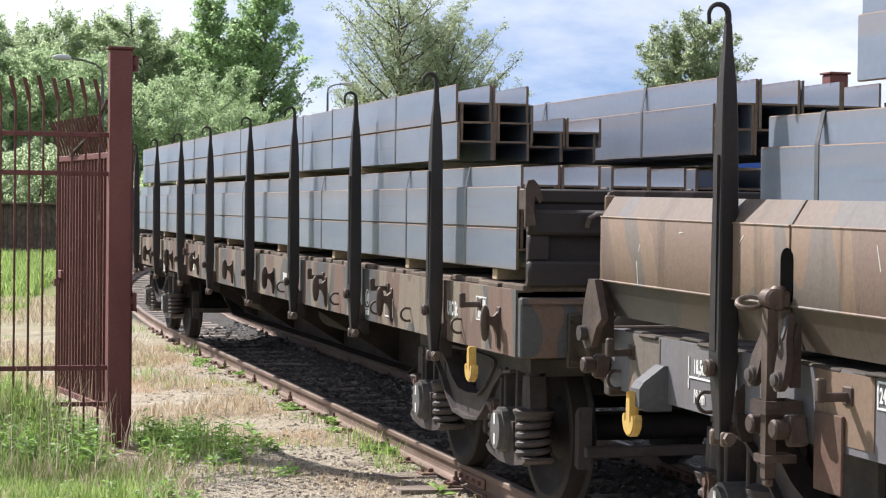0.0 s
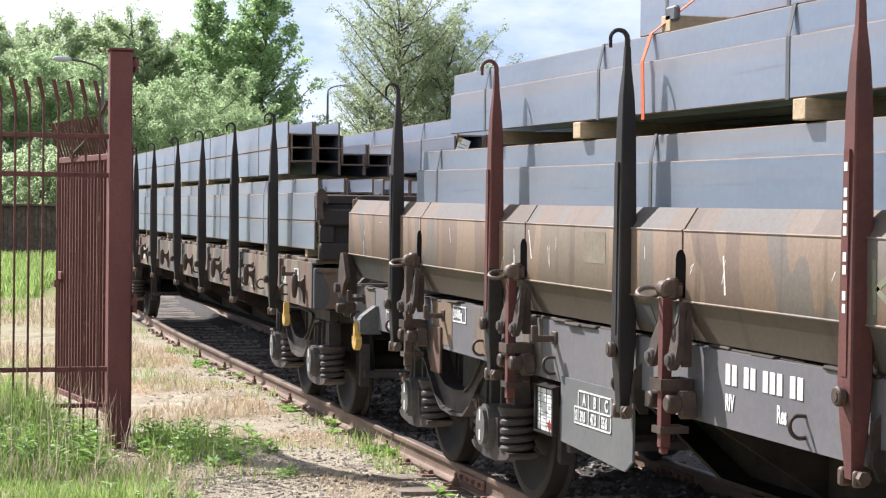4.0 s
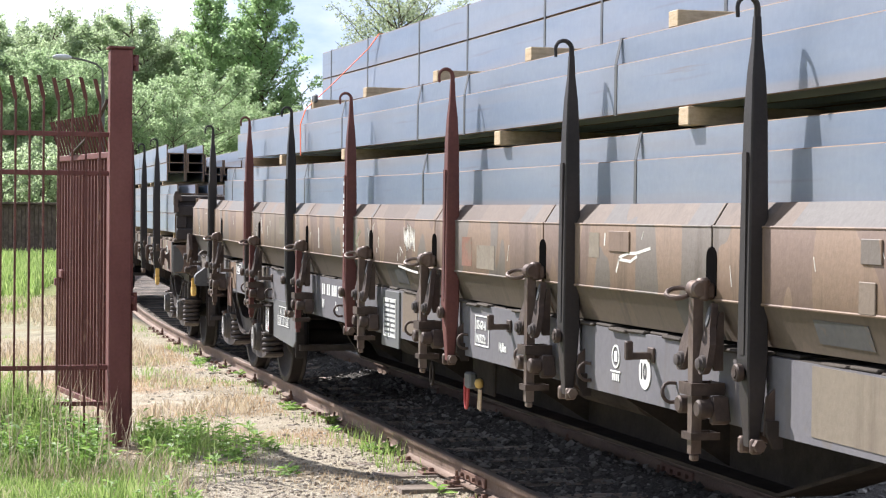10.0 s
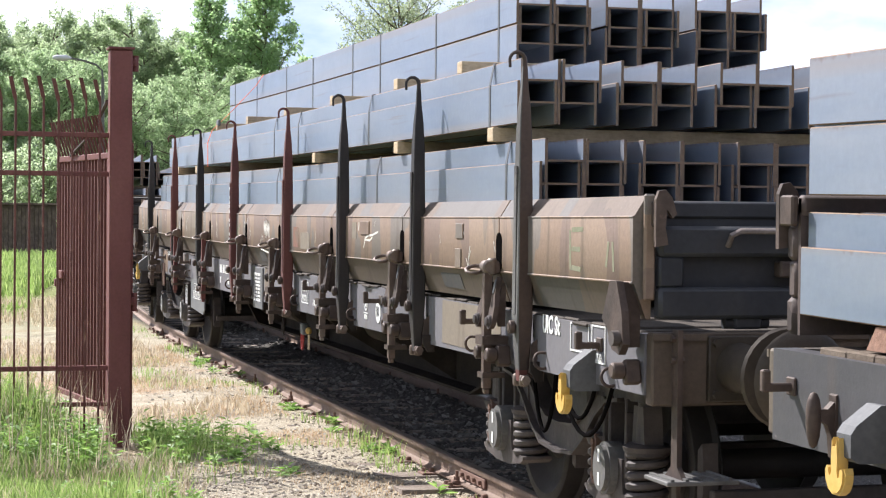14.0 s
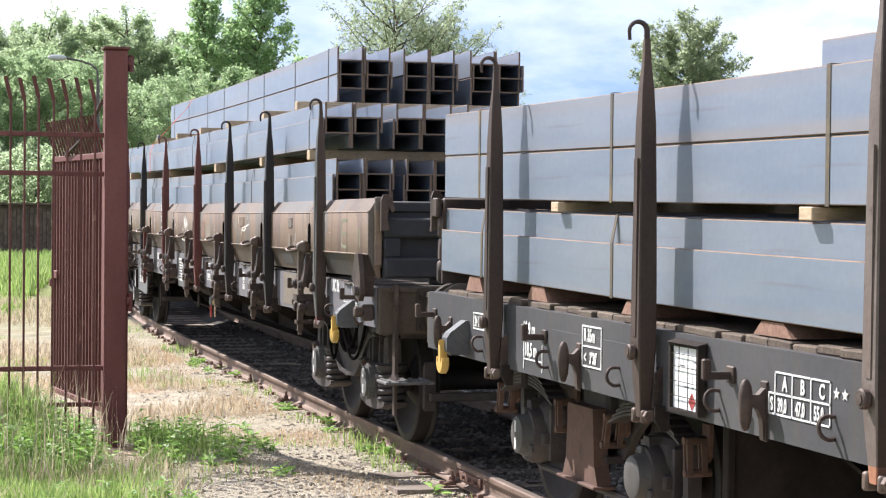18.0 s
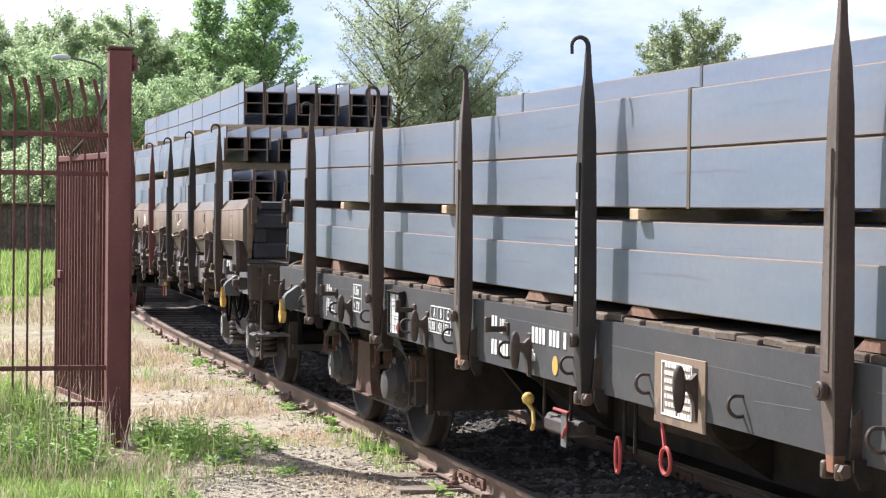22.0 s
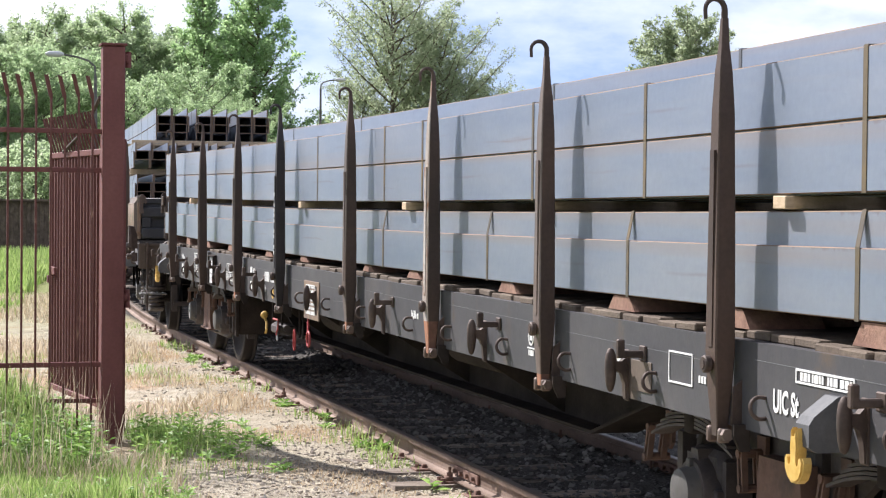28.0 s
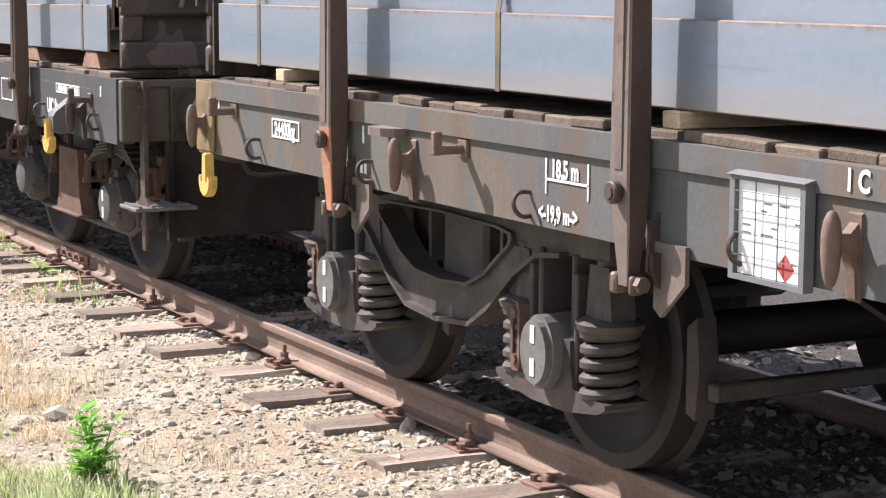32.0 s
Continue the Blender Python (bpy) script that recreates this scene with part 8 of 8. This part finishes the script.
stones("gravel", "grey-brown stones and clods of dirt along the path", 2200, lambda r: (1.9 + 1.85 * r.random(), r.gauss(13.2, 1.1)), 0.014, clods, 12, 0.0, False)
stones("gravel", "grey-brown grit trodden into the sand", 4000, lambda r: (1.5 + 2.25 * r.random(), 6.0 + 9.0 * r.random()), 0.008, clods, 13)
stones("ballast", "dark oily ballast stones between and beyond the rails, darkened further for the wagons' shade", 13000, lambda r: (3.90 + 3.4 * r.random(), 4.5 + 26 * r.random() ** 1.2), 0.030, sooty_shaded, 4)
stones("ballast", "dark oily ballast stones spilled over the sleepers, darkened further for the wagons' shade", 7000, lambda r: (3.90 + 1.4 * r.random(), 4.5 + 18 * r.random()), 0.020, sooty_shaded, 9, 0.02)


# ---------------------------------------------------------------- grass and weeds
def blades(name, label, n, spot, height, width, cols, seed, lean=0.5, trans=0.55):
    rnd = random.Random(seed)
    vs, fs = [], []
    for _ in range(n):
        p = spot(rnd)
        if p is None:
            continue
        x, y, k = p
        z = ground_height(x, y) - 0.01
        h = height * k * rnd.uniform(0.45, 1.15)
        a = rnd.uniform(0, 6.3)
        w = width * rnd.uniform(0.7, 1.3)
        dx, dy = math.cos(a) * w, math.sin(a) * w
        b = rnd.uniform(0, 6.3)
        l = lean * h * rnd.uniform(0.1, 1.0)
        mx, my = math.cos(b) * l * 0.35, math.sin(b) * l * 0.35
        tx, ty = math.cos(b) * l, math.sin(b) * l
        o = len(vs)
        vs += [(x - dx, y - dy, z), (x + dx, y + dy, z), (x + mx + dx * 0.8, y + my + dy * 0.8, z + h * 0.6), (x + mx - dx * 0.8, y + my - dy * 0.8, z + h * 0.6), (x + tx, y + ty, z + h)]
        fs += [(o, o + 1, o + 2, o + 3), (o + 3, o + 2, o + 4)]
    me = bpy.data.meshes.new(name)
    me.from_pydata(vs, [], fs)
    me.materials.append(leaf_material(name + "_blades", cols, trans, 1.15))
    return tagged(new(name, me), label, "grass", kind="stuff")


def clump(r, x0, x1, y0, y1, freq, cut, seed):
    x, y = x0 + (x1 - x0) * r.random(), y0 + (y1 - y0) * r.random()
    v = noise.noise(Vector((x * freq, y * freq, seed)))
    return (x, y, min(1.3, 0.55 + (v - cut) * 1.6)) if v > cut else None


GREEN = [(0.155, 0.25, 0.060), (0.25, 0.35, 0.105), (0.37, 0.45, 0.18)]
STRAW = [(0.36, 0.29, 0.20), (0.50, 0.42, 0.31), (0.62, 0.54, 0.42)]


def off_track(p):
    """None on and beside the track bed."""
    return p if p and abs(p[0] - track_point(p[1]).x) > 2.6 else None


def fade(r, p, x1, w=0.7):
    """Thins a patch out towards its edge at x1."""
    return p if p and r.random() < min(1.0, max(0.0, (x1 - p[0]) / w + 0.35 * noise.noise(Vector((p[0] * 2, p[1] * 2, 50.0))))) else None


def lush(r):
    p = clump(r, -1.6, 1.66, 12.4, 17.6, 1.1, -0.32, 2.0)
    if p is None:
        return None
    x, y, k = p
    # tall round the fence, short in front of it
    tall = min(1.0, max(0.22, 0.22 + (y - 14.3) * 0.55)) * min(1.0, max(0.3, (1.75 - x) * 1.6))
    return x, y, k * tall


blades("grass", "tall lush green grass round the gate and fence", 42000, lush, 0.46, 0.005, GREEN, 11)
blades("grass", "green grass and weeds beside the gate post", 900, lambda r: (1.9 + abs(r.gauss(0, 0.35)), r.gauss(15.5, 0.55), r.uniform(0.5, 1.2)), 0.26, 0.003, GREEN, 12)
blades("grass", "short green tufts on the sandy strip", 9000, lambda r: clump(r, 1.2, 3.7, 9.0, 30.0, 0.9, 0.18, 7.0), 0.10, 0.004, GREEN, 13)
blades("grass", "green grass in the foreground", 11000, lambda r: fade(r, clump(r, 0.5, 2.1, 8.6, 14.2, 1.4, -0.08, 9.0), 2.0, 0.9), 0.19, 0.004, GREEN, 14)
blades("dry_grass", "dry straw-coloured grass in the foreground", 14000, lambda r: fade(r, clump(r, 1.2, 3.0, 7.0, 10.4, 1.6, -0.12, 12.0), 2.9, 1.0), 0.10, 0.003, STRAW, 15, 0.9, 0.4)
blades("dry_grass", "straw-coloured dry grass on the sandy strip", 26000, lambda r: clump(r, 0.6, 3.5, 11.5, 26.0, 0.7, -0.05, 15.0), 0.06, 0.003, [(0.40, 0.28, 0.17), (0.52, 0.39, 0.255), (0.62, 0.50, 0.35)], 16, 0.9, 0.4)
blades("grass", "grey-green grass at the front edge", 9000, lambda r: fade(r, clump(r, 1.2, 2.5, 6.3, 7.9, 1.6, -0.25, 19.0), 2.45), 0.14, 0.004, [(0.22, 0.28, 0.12), (0.34, 0.40, 0.20), (0.50, 0.54, 0.34)], 17)
blades("grass", "bright meadow grass behind the fence", 60000, lambda r: off_track(clump(r, -6.0, 7.0, 34.0, 75.0, 0.25, -0.35, 21.0)), 0.34, 0.016, GREEN, 18)
blades("dry_grass", "dry straw-coloured grass behind the fence", 30000, lambda r: clump(r, -4.0, 3.2, 17.5, 40.0, 0.3, -0.1, 24.0), 0.16, 0.008, STRAW, 19, 0.8, 0.4)
blades("dry_grass", "wisps of straw lying on the dirt", 6000, lambda r: clump(r, 1.6, 3.6, 5.5, 14.0, 1.1, -0.1, 61.0), 0.035, 0.0025, STRAW, 38, 2.2, 0.3)
blades("grass", "bright green grass at the near edge of the path", 11500, lambda r: fade(r, clump(r, 0.9, 2.2, 8.1, 11.3, 1.5, -0.28, 71.0), 2.2, 0.5), 0.17, 0.0035, [(0.22, 0.32, 0.09), (0.34, 0.45, 0.15), (0.48, 0.56, 0.26)], 39)
blades("dry_grass", "pale straw tufts along the edge of the grass", 9000, lambda r: fade(r, clump(r, 1.75, 2.75, 8.0, 11.8, 2.2, -0.05, 73.0), 2.75, 0.6), 0.13, 0.0025, [(0.42, 0.31, 0.19), (0.58, 0.46, 0.31), (0.70, 0.60, 0.45)], 40, 0.9, 0.4)
blades("grass", "thin grass along the rail", 1300, lambda r: clump(r, 3.45, 3.78, 12.0, 26.0, 1.2, 0.12, 27.0), 0.13, 0.004, GREEN, 20)


blades("dry_grass", "pale dry grass between the green in front of the fence", 3500, lambda r: clump(r, -0.8, 2.0, 11.0, 14.6, 1.2, -0.15, 33.0), 0.20, 0.003, STRAW, 36, 0.8, 0.4)
blades("dry_grass", "tall bleached stalks among the green grass", 900, lambda r: clump(r, -1.2, 1.66, 13.6, 16.6, 1.2, -0.3, 35.0), 0.55, 0.003, STRAW, 37, 0.35, 0.4)


def herbs(name, label, n, spot, height, cols, seed):
    """Low broad-leaved plants: stalks with leaves that spread and droop."""
    rnd = random.Random(seed)
    vs, fs = [], []
    for _ in range(n):
        x, y, k = spot(rnd)
        z = ground_height(x, y) - 0.01
        h = height * k * rnd.uniform(0.5, 1.1)
        lx, ly = rnd.gauss(0, 0.18) * h, rnd.gauss(0, 0.18) * h
        m = rnd.randint(8, 15)
        for i in range(m):
            f = 0.12 + 0.88 * i / m
            a = i * 2.4 + rnd.uniform(-0.5, 0.5)
            L = (0.055 + 0.06 * (1 - f)) * rnd.uniform(0.7, 1.4)
            W = L * rnd.uniform(0.16, 0.30)
            c = Vector((x + lx * f, y + ly * f, z + h * f))
            d, e = Vector((math.cos(a), math.sin(a), rnd.uniform(0.0, 0.8))), Vector((-math.sin(a), math.cos(a), rnd.uniform(-0.3, 0.3)))
            o = len(vs)
            vs += [c, c + d * L * 0.5 + e * W, c + d * L - Vector((0, 0, L * 0.25)), c + d * L * 0.5 - e * W]
            fs += [(o, o + 1, o + 2), (o, o + 2, o + 3)]
        o = len(vs)
        vs += [(x - 0.002, y, z), (x + 0.002, y, z), (x + lx, y + ly, z + h)]
        fs.append((o, o + 1, o + 2))
    me = bpy.data.meshes.new(name)
    me.from_pydata([tuple(v) for v in vs], [], fs)
    me.materials.append(leaf_material(name + "_leaves", cols, 0.5, 1.3))
    return tagged(new(name, me), label, "weeds", kind="stuff")


HERB = [(0.13, 0.25, 0.045), (0.20, 0.34, 0.08), (0.30, 0.44, 0.14)]
herbs("weeds", "broad-leaved green weeds at the foot of the gate post", 42, lambda r: (1.92 + abs(r.gauss(0, 0.40)), r.gauss(15.5, 0.5), 1.0), 0.26, HERB, 41)
herbs("weeds", "low green weeds on the sandy strip", 18, lambda r: (r.uniform(2.0, 3.1), r.gauss(15.0, 0.7), r.uniform(0.4, 0.8)), 0.16, HERB, 42)
herbs("weeds", "tall green weeds among the grass along the fence", 520, lambda r: (r.uniform(-1.6, 1.62), r.uniform(14.2, 17.2), r.uniform(0.6, 1.2)), 0.42, HERB, 43)
herbs("weeds", "low green weeds in the foreground grass", 130, lambda r: (r.uniform(0.9, 1.9), r.uniform(8.8, 13.0), r.uniform(0.4, 0.9)), 0.18, HERB, 44)
herbs("weeds", "small green weeds along the rail", 16, lambda r: (r.uniform(3.5, 3.78), r.uniform(12.0, 24.0), r.uniform(0.4, 0.9)), 0.09, HERB, 45)


def leafy_weed(x, y, h, seed):
    rnd = random.Random(seed)
    w = empty("weed", pose(x, y, ground_height(x, y)))
    tagged(w, "bright green leafy weed on the gravel", "plant")
    st = Shape()
    lv = []
    for k in range(7):
        a = rnd.uniform(0, 6.3)
        tip = Vector((math.cos(a) * h * 0.25, math.sin(a) * h * 0.25, h * rnd.uniform(0.7, 1.0)))
        st.tube([(0, 0, 0), tip * 0.5 + Vector((0, 0, 0.02)), tip], 0.004, 5, taper=0.002)
        for j in range(9):
            f = 0.3 + 0.7 * j / 8
            b = j * 2.4 + rnd.uniform(-0.4, 0.4)
            lv.append((tip * f, b, rnd.uniform(0.068, 0.108)))
    part("stem", st, LEAF["poplar"], w)
    for p, b, L in lv:
        d, e = Vector((math.cos(b), math.sin(b), 0.45)), Vector((-math.sin(b), math.cos(b), 0))
        vs = [p, p + d * L * 0.45 + e * L * 0.24, p + d * L - Vector((0, 0, L * 0.18)), p + d * L * 0.45 - e * L * 0.24, p + d * L * 0.5 - Vector((0, 0, 0.006))]
        part("leaf", Shape().add(vs, [(0, 1, 4), (1, 2, 4), (2, 3, 4), (3, 0, 4)]), WEED_LEAF, w)


WEED_LEAF = leaf_material("weed_leaf", [(0.14, 0.34, 0.04), (0.20, 0.42, 0.06)], 0.4)
leafy_weed(2.27, 7.25, 0.31, 4)
leafy_weed(2.22, 7.15, 0.16, 6)
leafy_weed(1.70, 10.37, 0.24, 9)


# ---------------------------------------------------------------- rail joint with its fishplate
for rail_, sx in ((rail_near, -1), (rail_far, 1)):
    for y_ in (12.58, 34.0):
        p_, h_ = track_point(y_), track_heading(y_)
        m_ = Matrix.Translation((p_.x + sx * 0.754 * math.cos(h_), p_.y - sx * 0.754 * math.sin(h_), 0)) @ Euler((0, 0, -h_)).to_matrix().to_4x4()
        for k in (-1, 1):
            part("fishplate", Shape().box(k * 0.010, k * 0.028, -0.29, 0.29, -0.118, -0.048, 0, 0.006), M["rail_plate"], rail_, "rusty fishplate", m_)
            for y2 in (-0.21, -0.07, 0.07, 0.21):
                part("fishplate_bolt", Shape().cyl(0.016, 0.028, 0.052, "x", (0, 0, 0), 6) if k > 0 else Shape().cyl(0.016, -0.052, -0.028, "x", (0, 0, 0), 6), M["rail_plate"], rail_, "", m_ @ Matrix.Translation((0, y2, -0.083)))


# ================================================================ motion of the train
# Way of wagon B's middle along the track, second by second.
WAY = [-0.642, 0.733, 2.056, 3.354, 4.647, 5.941, 7.24, 8.542, 9.843, 11.14, 12.428, 13.705, 14.969, 16.222, 17.463, 18.697, 19.927, 21.156, 22.389,
       23.628, 24.875, 26.131, 27.394, 28.66, 29.924, 31.181, 32.421, 33.64, 34.831, 35.993, 37.13, 38.255, 39.393]
BEHIND = {"A": 19.852, "B": 0.0, "C": -19.997, "D": -40.051}


def way_at(t):
    i = min(int(t), 31)
    p = [WAY[min(max(k, 0), 32)] for k in (i - 1, i, i + 1, i + 2)]
    if i == 0: p[0] = 2 * WAY[0] - WAY[1]
    if i == 31: p[3] = 2 * WAY[32] - WAY[31]
    f = t - i
    return p[1] + 0.5 * f * (p[2] - p[0] + f * (2 * p[0] - 5 * p[1] + 4 * p[2] - p[3] + f * (3 * (p[1] - p[2]) + p[3] - p[0])))


def wagon_pose(c):
    a, b = track_point(c + PIVOT), track_point(c - PIVOT)
    d = a - b
    m = (a + b) / 2
    return pose(m.x, m.y, 0, 0, 0, math.degrees(math.atan2(-d.x, d.y)))


def motions():
    times = [float(i) for i in range(33)]
    rows = {k: [(t, wagon_pose(way_at(t) + off)) for t in times] for k, off in BEHIND.items()}
    for k, w in (("A", wagon_a), ("B", wagon_b), ("C", wagon_c), ("D", wagon_d)):
        walk(w, rows[k])
    for thing, k in cargo:
        base = thing.matrix_basis.copy()
        walk(thing, [(t, m @ base) for t, m in rows[k]])
    ticks = [i * 0.4 for i in range(81)]
    for ws, y in wheelsets:
        walk(ws, [(t, pose(0, y, WHEEL_R, -math.degrees(way_at(t) / WHEEL_R), 0, 0)) for t in ticks])


motions()
